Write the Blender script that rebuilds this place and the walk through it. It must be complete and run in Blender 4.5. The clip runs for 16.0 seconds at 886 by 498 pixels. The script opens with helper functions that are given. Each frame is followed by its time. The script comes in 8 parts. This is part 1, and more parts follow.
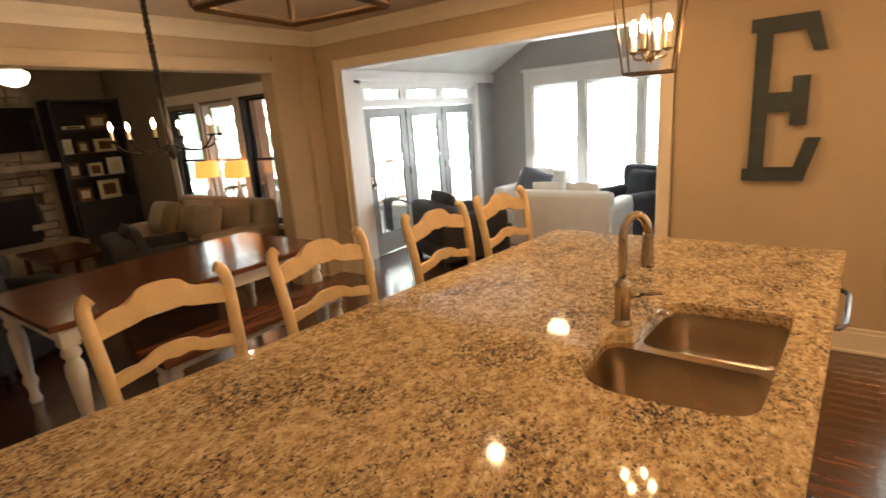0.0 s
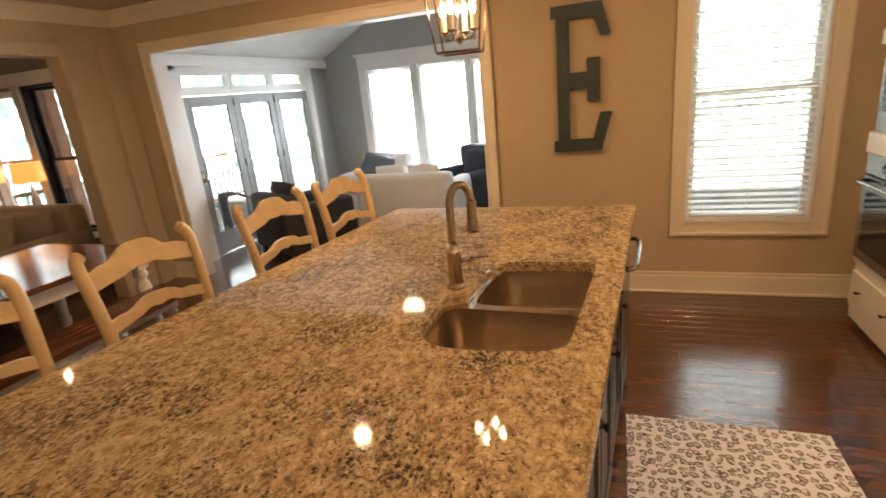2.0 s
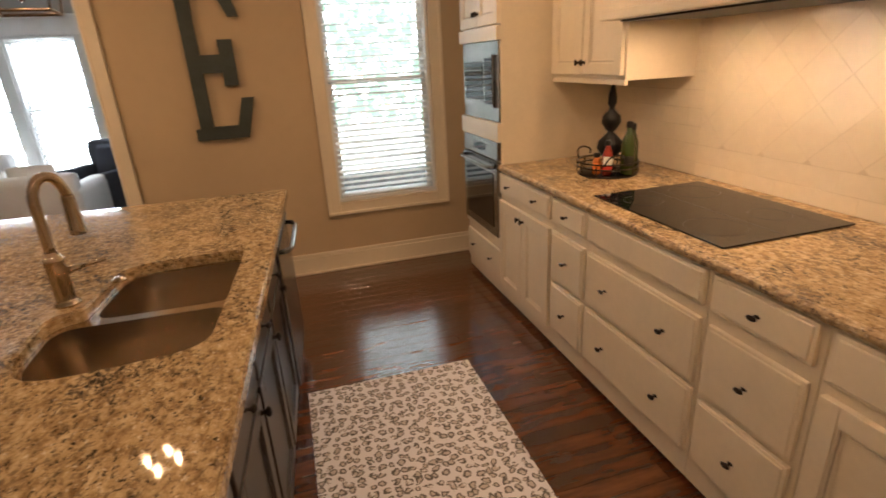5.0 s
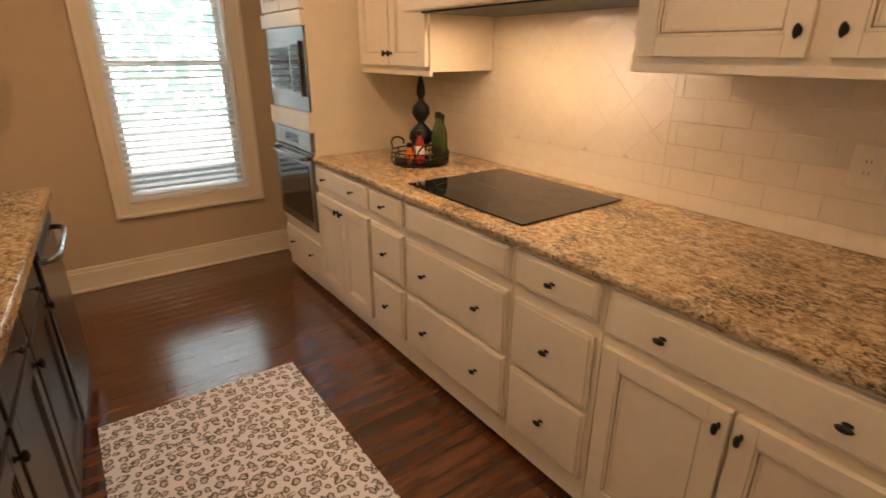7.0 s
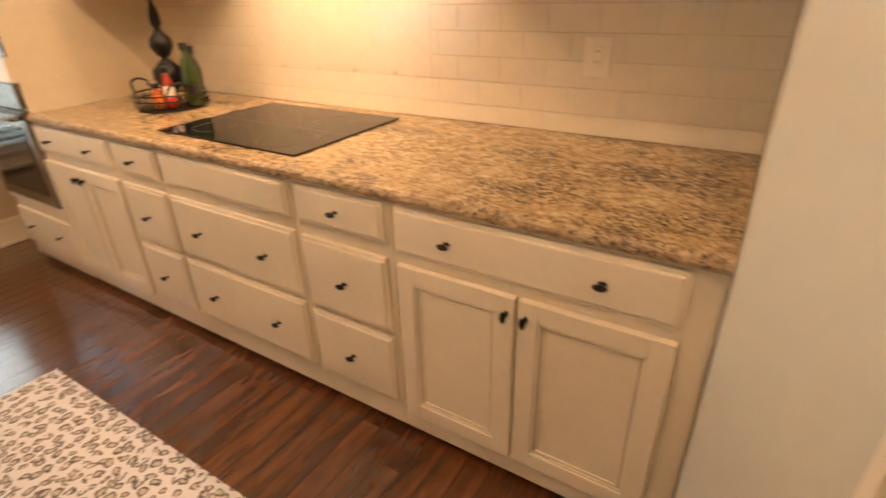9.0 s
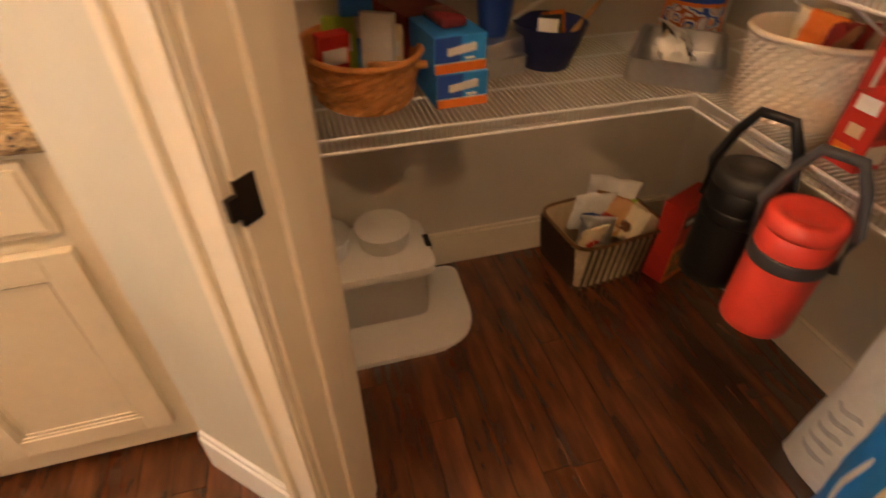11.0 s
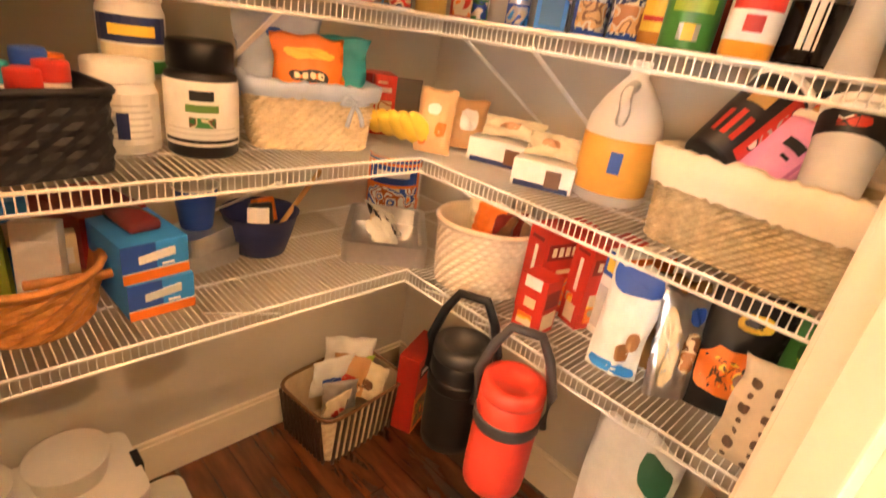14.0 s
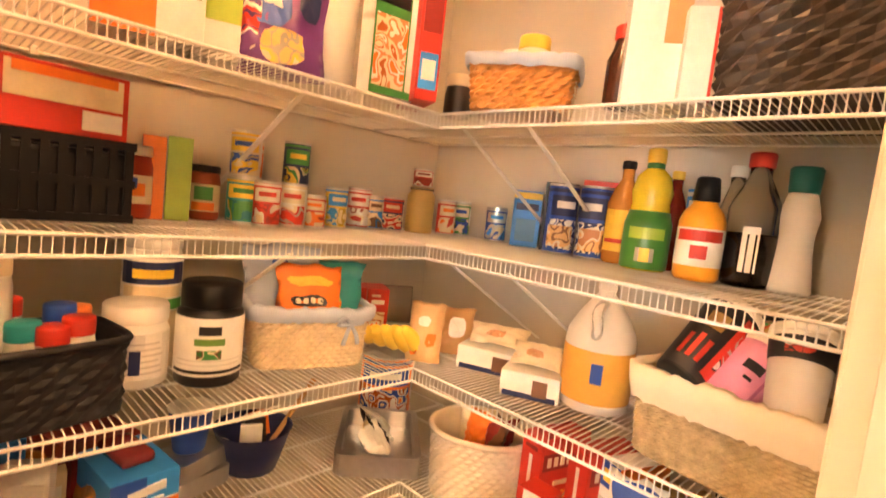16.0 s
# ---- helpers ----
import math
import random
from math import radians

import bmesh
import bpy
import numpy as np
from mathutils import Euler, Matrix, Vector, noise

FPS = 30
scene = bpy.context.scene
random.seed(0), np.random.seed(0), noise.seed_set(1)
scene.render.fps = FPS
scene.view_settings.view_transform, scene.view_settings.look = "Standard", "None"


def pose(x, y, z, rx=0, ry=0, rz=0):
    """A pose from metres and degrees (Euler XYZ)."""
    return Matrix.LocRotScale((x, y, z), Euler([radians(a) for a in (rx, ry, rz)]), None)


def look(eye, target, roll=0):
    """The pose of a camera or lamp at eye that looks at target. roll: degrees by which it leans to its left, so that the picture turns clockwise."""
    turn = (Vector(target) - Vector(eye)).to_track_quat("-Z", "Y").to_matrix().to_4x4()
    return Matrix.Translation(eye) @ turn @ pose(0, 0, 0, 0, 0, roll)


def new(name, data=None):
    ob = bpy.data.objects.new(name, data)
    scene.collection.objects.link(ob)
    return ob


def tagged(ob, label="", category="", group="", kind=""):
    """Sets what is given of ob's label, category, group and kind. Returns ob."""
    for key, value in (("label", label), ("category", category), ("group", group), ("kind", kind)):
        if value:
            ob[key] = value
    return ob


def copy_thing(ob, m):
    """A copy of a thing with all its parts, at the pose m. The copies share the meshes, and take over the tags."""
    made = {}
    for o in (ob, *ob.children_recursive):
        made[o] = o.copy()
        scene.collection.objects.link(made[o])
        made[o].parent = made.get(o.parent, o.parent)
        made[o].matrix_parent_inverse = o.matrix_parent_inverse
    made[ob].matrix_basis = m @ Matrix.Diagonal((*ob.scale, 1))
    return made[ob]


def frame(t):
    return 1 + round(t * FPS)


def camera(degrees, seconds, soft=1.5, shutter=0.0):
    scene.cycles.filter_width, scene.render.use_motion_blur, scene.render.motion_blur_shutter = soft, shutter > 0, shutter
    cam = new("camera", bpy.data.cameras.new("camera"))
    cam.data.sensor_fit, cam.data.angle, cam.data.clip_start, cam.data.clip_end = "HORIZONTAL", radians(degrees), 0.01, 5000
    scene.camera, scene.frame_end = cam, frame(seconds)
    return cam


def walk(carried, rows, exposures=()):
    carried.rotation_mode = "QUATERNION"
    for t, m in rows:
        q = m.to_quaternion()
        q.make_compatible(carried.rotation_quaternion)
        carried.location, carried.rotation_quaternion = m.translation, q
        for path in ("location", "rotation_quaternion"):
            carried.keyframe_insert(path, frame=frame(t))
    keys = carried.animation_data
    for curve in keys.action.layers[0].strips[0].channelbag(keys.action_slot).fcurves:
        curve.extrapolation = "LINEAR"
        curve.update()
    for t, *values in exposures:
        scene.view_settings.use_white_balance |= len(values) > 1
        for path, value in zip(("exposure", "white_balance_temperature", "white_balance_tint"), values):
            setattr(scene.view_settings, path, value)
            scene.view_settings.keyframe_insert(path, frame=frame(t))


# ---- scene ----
cam = camera(81.8, 16.0, 1.6, 0.5)
PATH = [
    (0, (-0.163, -2.899, 1.649), (-1.311, -1.339, 1.15), -4.3),
    (0.5, (-0.159, -2.88, 1.636), (-1.172, -1.24, 1.101), -4.5),
    (1, (-0.135, -2.875, 1.623), (-1.042, -1.177, 1.081), -5.0),
    (1.5, (-0.11, -2.882, 1.616), (-0.905, -1.135, 1.054), -5.5),
    (2, (-0.083, -2.903, 1.612), (-0.735, -1.106, 1.023), -5.7),
    (2.5, (-0.057, -2.897, 1.594), (-0.542, -1.055, 0.985), -5.8),
    (3, (-0.039, -2.891, 1.581), (-0.322, -1.016, 0.945), -5.2),
    (3.5, (-0.029, -2.865, 1.564), (-0.126, -0.978, 0.906), -4.3),
    (4, (0.005, -2.872, 1.559), (0.108, -0.995, 0.877), -4.0),
    (4.5, (0.026, -2.873, 1.555), (0.344, -1.026, 0.859), -3.7),
    (5, (0.052, -2.879, 1.546), (0.563, -1.076, 0.847), -3.2),
    (7.5, (0.128, -2.863, 1.48), (1.321, -1.45, 0.717), 0.1),
    (8, (0.159, -2.852, 1.462), (1.43, -1.547, 0.636), -0.4),
    (8.5, (0.209, -2.847, 1.42), (1.575, -1.675, 0.549), -0.9),
    (9, (0.246, -2.902, 1.394), (1.745, -1.946, 0.479), -1.7),
    (9.5, (0.244, -2.988, 1.374), (1.872, -2.365, 0.393), -2.7),
    (10, (0.267, -3.114, 1.355), (1.912, -2.839, 0.25), -4.0),
    (10.2, (0.294, -3.165, 1.338), (1.933, -3.041, 0.198), -3.3),
    (12.5, (0.495, -3.371, 1.256), (1.615, -4.425, -0.024), 6.0),
    (13, (0.502, -3.376, 1.298), (1.645, -4.578, 0.181), 6.8),
    (13.5, (0.494, -3.38, 1.344), (1.681, -4.676, 0.391), 8.2),
    (14, (0.484, -3.377, 1.384), (1.723, -4.728, 0.583), 9.0),
    (14.5, (0.481, -3.367, 1.418), (1.763, -4.771, 0.799), 9.2),
    (15, (0.472, -3.356, 1.446), (1.795, -4.79, 1.006), 8.6),
    (15.5, (0.465, -3.344, 1.471), (1.818, -4.785, 1.169), 7.7),
    (16, (0.465, -3.337, 1.496), (1.848, -4.771, 1.322), 6.5),
]
walk(cam, [(t, look(eye, target, roll)) for t, eye, target, roll in PATH], [(0.0, 0.58, 6500, 10), (1.0, 0.62, 6400, 10), (2.5, 0.25, 6150, 11), (5.0, 0.05, 5850, 12), (7.5, 0.15, 5850, 12), (9.0, 0.78, 6050, 12), (10.2, 0.85, 6200, 12), (12.3, 2.1, 6300, 18), (14.2, 2.5, 6900, 16), (16.0, 2.45, 7000, 16)])

# ---- world, sun, lamps ----
world = bpy.data.worlds.new("world")
scene.world = world
world.use_nodes = True
wn = world.node_tree.nodes
sky = wn.new("ShaderNodeTexSky")
sky.sky_type, sky.sun_disc, sky.sun_elevation, sky.sun_rotation = "NISHITA", False, radians(48), radians(200)
sky.air_density, sky.dust_density = 1.0, 3.0
wn["Background"].inputs["Strength"].default_value = 0.15
world.node_tree.links.new(sky.outputs[0], wn["Background"].inputs[0])
WARM = (1.0, 0.60, 0.30)


def lamp(name, kind, place, energy, colour=WARM, size=0.1, turn=(0, 0, 0), size_y=None):
    data = bpy.data.lights.new(name, kind)
    data.energy, data.color = energy, colour
    if kind == "AREA":
        data.size = size
        if size_y:
            data.shape, data.size_y = "RECTANGLE", size_y
    elif kind == "SUN":
        data.angle = size
    else:
        data.shadow_soft_size = size
    ob = new(name, data)
    ob.matrix_world = pose(*place, *turn)
    return ob


lamp("sun", "SUN", (0, 0, 10), 5.0, (1, 0.95, 0.88), radians(3), (42, 0, -20))
DAY = (0.93, 0.97, 1.0)
lamp("sunroom_window_sky", "AREA", (-2.55, 4.85, 1.2), 125, DAY, 2.3, (-90, 0, 0), 1.6)

# ---- materials ----


def material(name, colour, rough=0.5, metal=0.0, vary=0.12, scale=6.0, bump=0.0, bump_scale=60.0, coat=0.0, stretch=(1, 1, 1), **more):
    m = bpy.data.materials.new(name)
    m.use_nodes = True
    n, l = m.node_tree.nodes, m.node_tree.links
    b = n["Principled BSDF"]
    b.inputs["Roughness"].default_value, b.inputs["Metallic"].default_value = rough, metal
    b.inputs["Coat Weight"].default_value = coat
    for key, value in more.items():
        b.inputs[key.replace("_", " ")].default_value = value
    co = n.new("ShaderNodeTexCoord")
    mp = n.new("ShaderNodeMapping")
    mp.inputs["Scale"].default_value = stretch
    l.new(co.outputs["Object"], mp.inputs[0])
    big, fine = n.new("ShaderNodeTexNoise"), n.new("ShaderNodeTexNoise")
    big.inputs["Scale"].default_value, fine.inputs["Scale"].default_value = scale, scale * 9
    big.inputs["Detail"].default_value = fine.inputs["Detail"].default_value = 4
    l.new(mp.outputs[0], big.inputs["Vector"]), l.new(mp.outputs[0], fine.inputs["Vector"])
    mix = n.new("ShaderNodeMath")
    mix.operation = "MULTIPLY_ADD"
    mix.inputs[1].default_value = 0.45
    l.new(fine.outputs[0], mix.inputs[0]), l.new(big.outputs[0], mix.inputs[2])
    ramp = n.new("ShaderNodeValToRGB")
    ramp.color_ramp.elements[0].position, ramp.color_ramp.elements[1].position = 0.45, 1.0
    ramp.color_ramp.elements[0].color = (*[c * (1 - vary) for c in colour], 1)
    ramp.color_ramp.elements[1].color = (*[min(1, c * (1 + vary)) for c in colour], 1)
    l.new(mix.outputs[0], ramp.inputs[0]), l.new(ramp.outputs[0], b.inputs["Base Color"])
    if bump:
        t, bp = n.new("ShaderNodeTexNoise"), n.new("ShaderNodeBump")
        t.inputs["Scale"].default_value, bp.inputs["Strength"].default_value, bp.inputs["Distance"].default_value = bump_scale, bump, 0.004
        l.new(mp.outputs[0], t.inputs["Vector"]), l.new(t.outputs[0], bp.inputs["Height"]), l.new(bp.outputs[0], b.inputs["Normal"])
    return m


def glow(name, colour, strength):
    m = bpy.data.materials.new(name)
    m.use_nodes = True
    b = m.node_tree.nodes["Principled BSDF"]
    b.inputs["Base Color"].default_value = (*colour, 1)
    b.inputs["Emission Color"].default_value, b.inputs["Emission Strength"].default_value = (*colour, 1), strength
    return m


def glass(name, colour=(1, 1, 1), rough=0.0):
    m = bpy.data.materials.new(name)
    m.use_nodes = True
    b = m.node_tree.nodes["Principled BSDF"]
    b.inputs["Base Color"].default_value, b.inputs["Roughness"].default_value = (*colour, 1), rough
    b.inputs["Transmission Weight"].default_value, b.inputs["IOR"].default_value = 1.0, 1.45
    return m


def granite_material():
    m = material("granite", (0.5, 0.38, 0.24), 0.05, vary=0.0)
    n, l = m.node_tree.nodes, m.node_tree.links
    b, co = n["Principled BSDF"], n["Texture Coordinate"]
    grain = n.new("ShaderNodeMapping")
    grain.inputs["Rotation"].default_value, grain.inputs["Scale"].default_value = (0, 0, radians(62)), (1.0, 0.72, 1.0)
    l.new(co.outputs["Object"], grain.inputs[0])

    def cloud(scale, detail, rough, warp=0.0):
        t = n.new("ShaderNodeTexNoise")
        t.inputs["Scale"].default_value, t.inputs["Detail"].default_value, t.inputs["Roughness"].default_value, t.inputs["Distortion"].default_value = scale, detail, rough, warp
        l.new(grain.outputs[0], t.inputs["Vector"])
        return t.outputs[0]

    def stops(value, *rows):
        r = n.new("ShaderNodeValToRGB")
        e = r.color_ramp.elements
        e[0].position, e[0].color = rows[0][0], (*rows[0][1], 1)
        e[1].position, e[1].color = rows[-1][0], (*rows[-1][1], 1)
        for p, c in rows[1:-1]:
            e.new(p).color = (*c, 1)
        l.new(value, r.inputs[0])
        return r.outputs[0]

    def lay(mask, under, colour):
        mx = n.new("ShaderNodeMixRGB")
        l.new(mask, mx.inputs[0]), l.new(under, mx.inputs[1])
        mx.inputs[2].default_value = (*colour, 1)
        return mx.outputs[0]

    def both(a, b2, share):
        add = n.new("ShaderNodeMath")
        add.operation, add.inputs[1].default_value = "MULTIPLY_ADD", share
        l.new(a, add.inputs[0]), l.new(b2, add.inputs[2])
        return add.outputs[0]

    drift = cloud(7, 3, 0.5)
    body = stops(cloud(44, 6, 0.7), (0.32, (0.17, 0.10, 0.048)), (0.47, (0.39, 0.28, 0.145)), (0.56, (0.50, 0.37, 0.205)), (0.70, (0.66, 0.54, 0.36)))
    brown = stops(both(drift, cloud(78, 5, 0.65, 0.5), 0.30), (0.675, (0, 0, 0)), (0.76, (0.7, 0.7, 0.7)))
    black = stops(both(drift, cloud(105, 4, 0.6, 0.6), 0.34), (0.742, (0, 0, 0)), (0.81, (0.95, 0.95, 0.95)))
    pale = stops(cloud(120, 3, 0.5), (0.63, (0, 0, 0)), (0.70, (0.7, 0.7, 0.7)))
    l.new(lay(black, lay(brown, lay(pale, body, (0.74, 0.66, 0.52)), (0.115, 0.08, 0.052)), (0.030, 0.026, 0.024)), b.inputs["Base Color"])
    return m


def wood_material(name, light, dark, rough, scale=1.0, along=(0.6, 9, 9)):
    m = material(name, light, rough, vary=0.0)
    n, l = m.node_tree.nodes, m.node_tree.links
    b, mp = n["Principled BSDF"], n["Mapping"]
    mp.inputs["Scale"].default_value = along
    oi = n.new("ShaderNodeObjectInfo")
    shift = n.new("ShaderNodeVectorMath")
    shift.operation = "ADD"
    sc = n.new("ShaderNodeMath")
    sc.operation = "MULTIPLY"
    sc.inputs[1].default_value = 37.0
    l.new(oi.outputs["Random"], sc.inputs[0])
    l.new(mp.outputs[0], shift.inputs[0]), l.new(sc.outputs[0], shift.inputs[1])
    g = n.new("ShaderNodeTexNoise")
    g.inputs["Scale"].default_value, g.inputs["Detail"].default_value, g.inputs["Distortion"].default_value = 2.2 * scale, 8, 1.2
    l.new(shift.outputs[0], g.inputs["Vector"])
    r = n.new("ShaderNodeValToRGB")
    r.color_ramp.elements[0].position, r.color_ramp.elements[1].position = 0.34, 0.68
    r.color_ramp.elements[0].color, r.color_ramp.elements[1].color = (*dark, 1), (*light, 1)
    l.new(g.outputs[0], r.inputs[0])
    hv = n.new("ShaderNodeHueSaturation")
    val = n.new("ShaderNodeMapRange")
    val.inputs["To Min"].default_value, val.inputs["To Max"].default_value = 0.72, 1.3
    l.new(oi.outputs["Random"], val.inputs[0]), l.new(val.outputs[0], hv.inputs["Value"])
    l.new(r.outputs[0], hv.inputs["Color"]), l.new(hv.outputs[0], b.inputs["Base Color"])
    bp = n.new("ShaderNodeBump")
    bp.inputs["Strength"].default_value, bp.inputs["Distance"].default_value = 0.25, 0.002
    l.new(g.outputs[0], bp.inputs["Height"]), l.new(bp.outputs[0], b.inputs["Normal"])
    return m


def floor_material():
    m = material("dark_walnut_floor", (0.1, 0.04, 0.02), 0.22, vary=0.0, coat=1.0, Coat_Roughness=0.17)
    n, l = m.node_tree.nodes, m.node_tree.links
    b, co, mp = n["Principled BSDF"], n["Texture Coordinate"], n["Mapping"]
    oi = n.new("ShaderNodeObjectInfo")
    sc = n.new("ShaderNodeMath")
    sc.operation, sc.inputs[1].default_value = "MULTIPLY", 41.0
    shift = n.new("ShaderNodeVectorMath")
    shift.operation = "ADD"
    mp.inputs["Scale"].default_value = (1.3, 6.0, 6.0)
    l.new(oi.outputs["Random"], sc.inputs[0]), l.new(mp.outputs[0], shift.inputs[0]), l.new(sc.outputs[0], shift.inputs[1])
    rings = n.new("ShaderNodeTexWave")
    rings.wave_type, rings.bands_direction = "BANDS", "Y"
    rings.inputs["Scale"].default_value, rings.inputs["Distortion"].default_value = 0.30, 9.0
    rings.inputs["Detail"].default_value, rings.inputs["Detail Scale"].default_value = 3.0, 1.1
    pores = n.new("ShaderNodeTexNoise")
    pores.inputs["Scale"].default_value, pores.inputs["Detail"].default_value = 5.0, 8
    blot = n.new("ShaderNodeTexNoise")
    blot.inputs["Scale"].default_value, blot.inputs["Detail"].default_value = 2.3, 3
    l.new(shift.outputs[0], rings.inputs["Vector"]), l.new(shift.outputs[0], pores.inputs["Vector"]), l.new(co.outputs["Object"], blot.inputs["Vector"])
    mix = n.new("ShaderNodeMath")
    mix.operation, mix.inputs[1].default_value = "MULTIPLY_ADD", 0.20
    l.new(rings.outputs["Fac"], mix.inputs[0]), l.new(pores.outputs[0], mix.inputs[2])
    r = n.new("ShaderNodeValToRGB")
    e = r.color_ramp.elements
    e[0].position, e[0].color = 0.34, (0.044, 0.0145, 0.0055, 1)
    e[1].position, e[1].color = 0.86, (0.150, 0.053, 0.018, 1)
    e.new(0.60).color = (0.085, 0.029, 0.010, 1)
    l.new(mix.outputs[0], r.inputs[0])
    hv = n.new("ShaderNodeHueSaturation")
    val = n.new("ShaderNodeMapRange")
    val.inputs["To Min"].default_value, val.inputs["To Max"].default_value = 0.84, 1.2
    l.new(oi.outputs["Random"], val.inputs[0]), l.new(val.outputs[0], hv.inputs["Value"])
    l.new(r.outputs[0], hv.inputs["Color"]), l.new(hv.outputs[0], b.inputs["Base Color"])
    sheen = n.new("ShaderNodeMapRange")
    sheen.inputs["To Min"].default_value, sheen.inputs["To Max"].default_value = 0.17, 0.30
    l.new(blot.outputs[0], sheen.inputs[0]), l.new(sheen.outputs[0], b.inputs["Roughness"])
    bp = n.new("ShaderNodeBump")
    bp.inputs["Strength"].default_value, bp.inputs["Distance"].default_value = 0.03, 0.001
    l.new(mix.outputs[0], bp.inputs["Height"]), l.new(bp.outputs[0], b.inputs["Normal"])
    return m


def leopard_material():
    m = material("leopard_weave", (0.6, 0.55, 0.5), 0.95, vary=0.0)
    n, l = m.node_tree.nodes, m.node_tree.links
    b, co = n["Principled BSDF"], n["Texture Coordinate"]
    warp = n.new("ShaderNodeTexNoise")
    warp.inputs["Scale"].default_value = 26
    add = n.new("ShaderNodeMixRGB")
    add.blend_type, add.inputs[0].default_value = "LINEAR_LIGHT", 0.022
    l.new(co.outputs["Object"], warp.inputs["Vector"]), l.new(co.outputs["Object"], add.inputs[1]), l.new(warp.outputs["Color"], add.inputs[2])
    v = n.new("ShaderNodeTexVoronoi")
    v.voronoi_dimensions = "2D"
    v.inputs["Scale"].default_value, v.inputs["Randomness"].default_value = 25, 0.6
    l.new(add.outputs[0], v.inputs["Vector"])
    ring = n.new("ShaderNodeValToRGB")
    e = ring.color_ramp.elements
    e[0].position, e[0].color = 0.0, (0.50, 0.46, 0.45, 1)
    e[1].position, e[1].color = 0.50, (0.72, 0.715, 0.76, 1)
    for p, c in ((0.20, (0.50, 0.46, 0.45, 1)), (0.235, (0.12, 0.108, 0.11, 1)), (0.36, (0.13, 0.118, 0.122, 1)), (0.41, (0.72, 0.715, 0.76, 1))):
        x = e.new(p)
        x.color = c
    l.new(v.outputs["Distance"], ring.inputs[0])
    gap = n.new("ShaderNodeTexNoise")
    gap.inputs["Scale"].default_value = 44
    l.new(co.outputs["Object"], gap.inputs["Vector"])
    cut = n.new("ShaderNodeValToRGB")
    cut.color_ramp.elements[0].position, cut.color_ramp.elements[1].position = 0.61, 0.64
    l.new(gap.outputs[0], cut.inputs[0])
    mx = n.new("ShaderNodeMixRGB")
    mx.inputs[2].default_value = (0.72, 0.715, 0.76, 1)
    l.new(cut.outputs[0], mx.inputs[0]), l.new(ring.outputs[0], mx.inputs[1]), l.new(mx.outputs[0], b.inputs["Base Color"])
    return m


def glowing_foliage_material():
    m = bpy.data.materials.new("glowing_foliage")
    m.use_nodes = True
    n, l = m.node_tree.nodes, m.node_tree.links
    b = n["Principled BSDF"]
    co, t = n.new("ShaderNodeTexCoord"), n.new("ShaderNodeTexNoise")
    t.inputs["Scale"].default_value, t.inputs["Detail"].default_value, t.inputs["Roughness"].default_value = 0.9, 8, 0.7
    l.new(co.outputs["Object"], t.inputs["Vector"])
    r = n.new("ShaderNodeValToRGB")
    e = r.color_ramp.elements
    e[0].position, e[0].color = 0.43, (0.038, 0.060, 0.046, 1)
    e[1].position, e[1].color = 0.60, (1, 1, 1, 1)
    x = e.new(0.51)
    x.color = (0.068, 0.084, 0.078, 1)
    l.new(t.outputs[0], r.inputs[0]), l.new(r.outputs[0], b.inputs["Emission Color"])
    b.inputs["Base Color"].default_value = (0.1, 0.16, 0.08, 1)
    # Emission makes the trees and white gaps stand in for outdoor daylight.
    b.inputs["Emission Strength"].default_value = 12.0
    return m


TAN = material("tan_wall_paint", (0.50, 0.39, 0.255), 0.75, vary=0.05, scale=1.5, bump=0.08, bump_scale=180)
PALE = material("pale_cream_wall_paint", (0.58, 0.56, 0.47), 0.7, vary=0.05, scale=1.5, bump=0.06, bump_scale=180)
PANTRY_PAINT = material("pantry_wall_paint", (0.60, 0.55, 0.455), 0.7, vary=0.06, scale=1.5, bump=0.08, bump_scale=180)
GREY = material("grey_wall_paint", (0.40, 0.41, 0.40), 0.75, vary=0.05, scale=1.5)
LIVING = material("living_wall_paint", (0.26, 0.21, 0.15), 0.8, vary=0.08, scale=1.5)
TRIM = material("cream_trim_paint", (0.74, 0.66, 0.52), 0.4, vary=0.05, scale=3)
WHITE = material("white_trim_paint", (0.80, 0.80, 0.78), 0.4, vary=0.04, scale=3)
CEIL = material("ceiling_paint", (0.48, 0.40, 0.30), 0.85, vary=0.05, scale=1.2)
CREAM = material("cream_cabinet_paint", (0.76, 0.68, 0.53), 0.32, vary=0.06, scale=5, bump=0.05, bump_scale=90)
GLAZE = material("brown_glaze_line", (0.20, 0.13, 0.07), 0.5)
ESPRESSO = material("espresso_cabinet_paint", (0.035, 0.026, 0.022), 0.35, vary=0.2)
GRANITE = granite_material()
ROUGH_GRANITE = granite_material()
ROUGH_GRANITE.node_tree.nodes["Principled BSDF"].inputs["Roughness"].default_value = 0.55
SINKSTEEL = material("sink_steel", (0.60, 0.52, 0.43), 0.19, 1.0, vary=0.06, scale=20, stretch=(40, 1, 1))
STEEL = material("brushed_steel", (0.27, 0.26, 0.248), 0.26, 1.0, vary=0.08, scale=30, stretch=(1, 30, 1))
NICKEL = material("brushed_nickel", (0.46, 0.375, 0.27), 0.2, 1.0, vary=0.06)
BLACK_GLASS = material("black_ceramic_glass", (0.008, 0.008, 0.009), 0.05, vary=0.2)
IRON = material("dark_bronze_iron", (0.03, 0.024, 0.02), 0.4, 0.8)
BRONZE = material("rubbed_bronze", (0.11, 0.075, 0.045), 0.35, 0.85, vary=0.2)
FLOORWOOD = floor_material()
GAP = material("floor_gap", (0.012, 0.008, 0.006), 0.8)
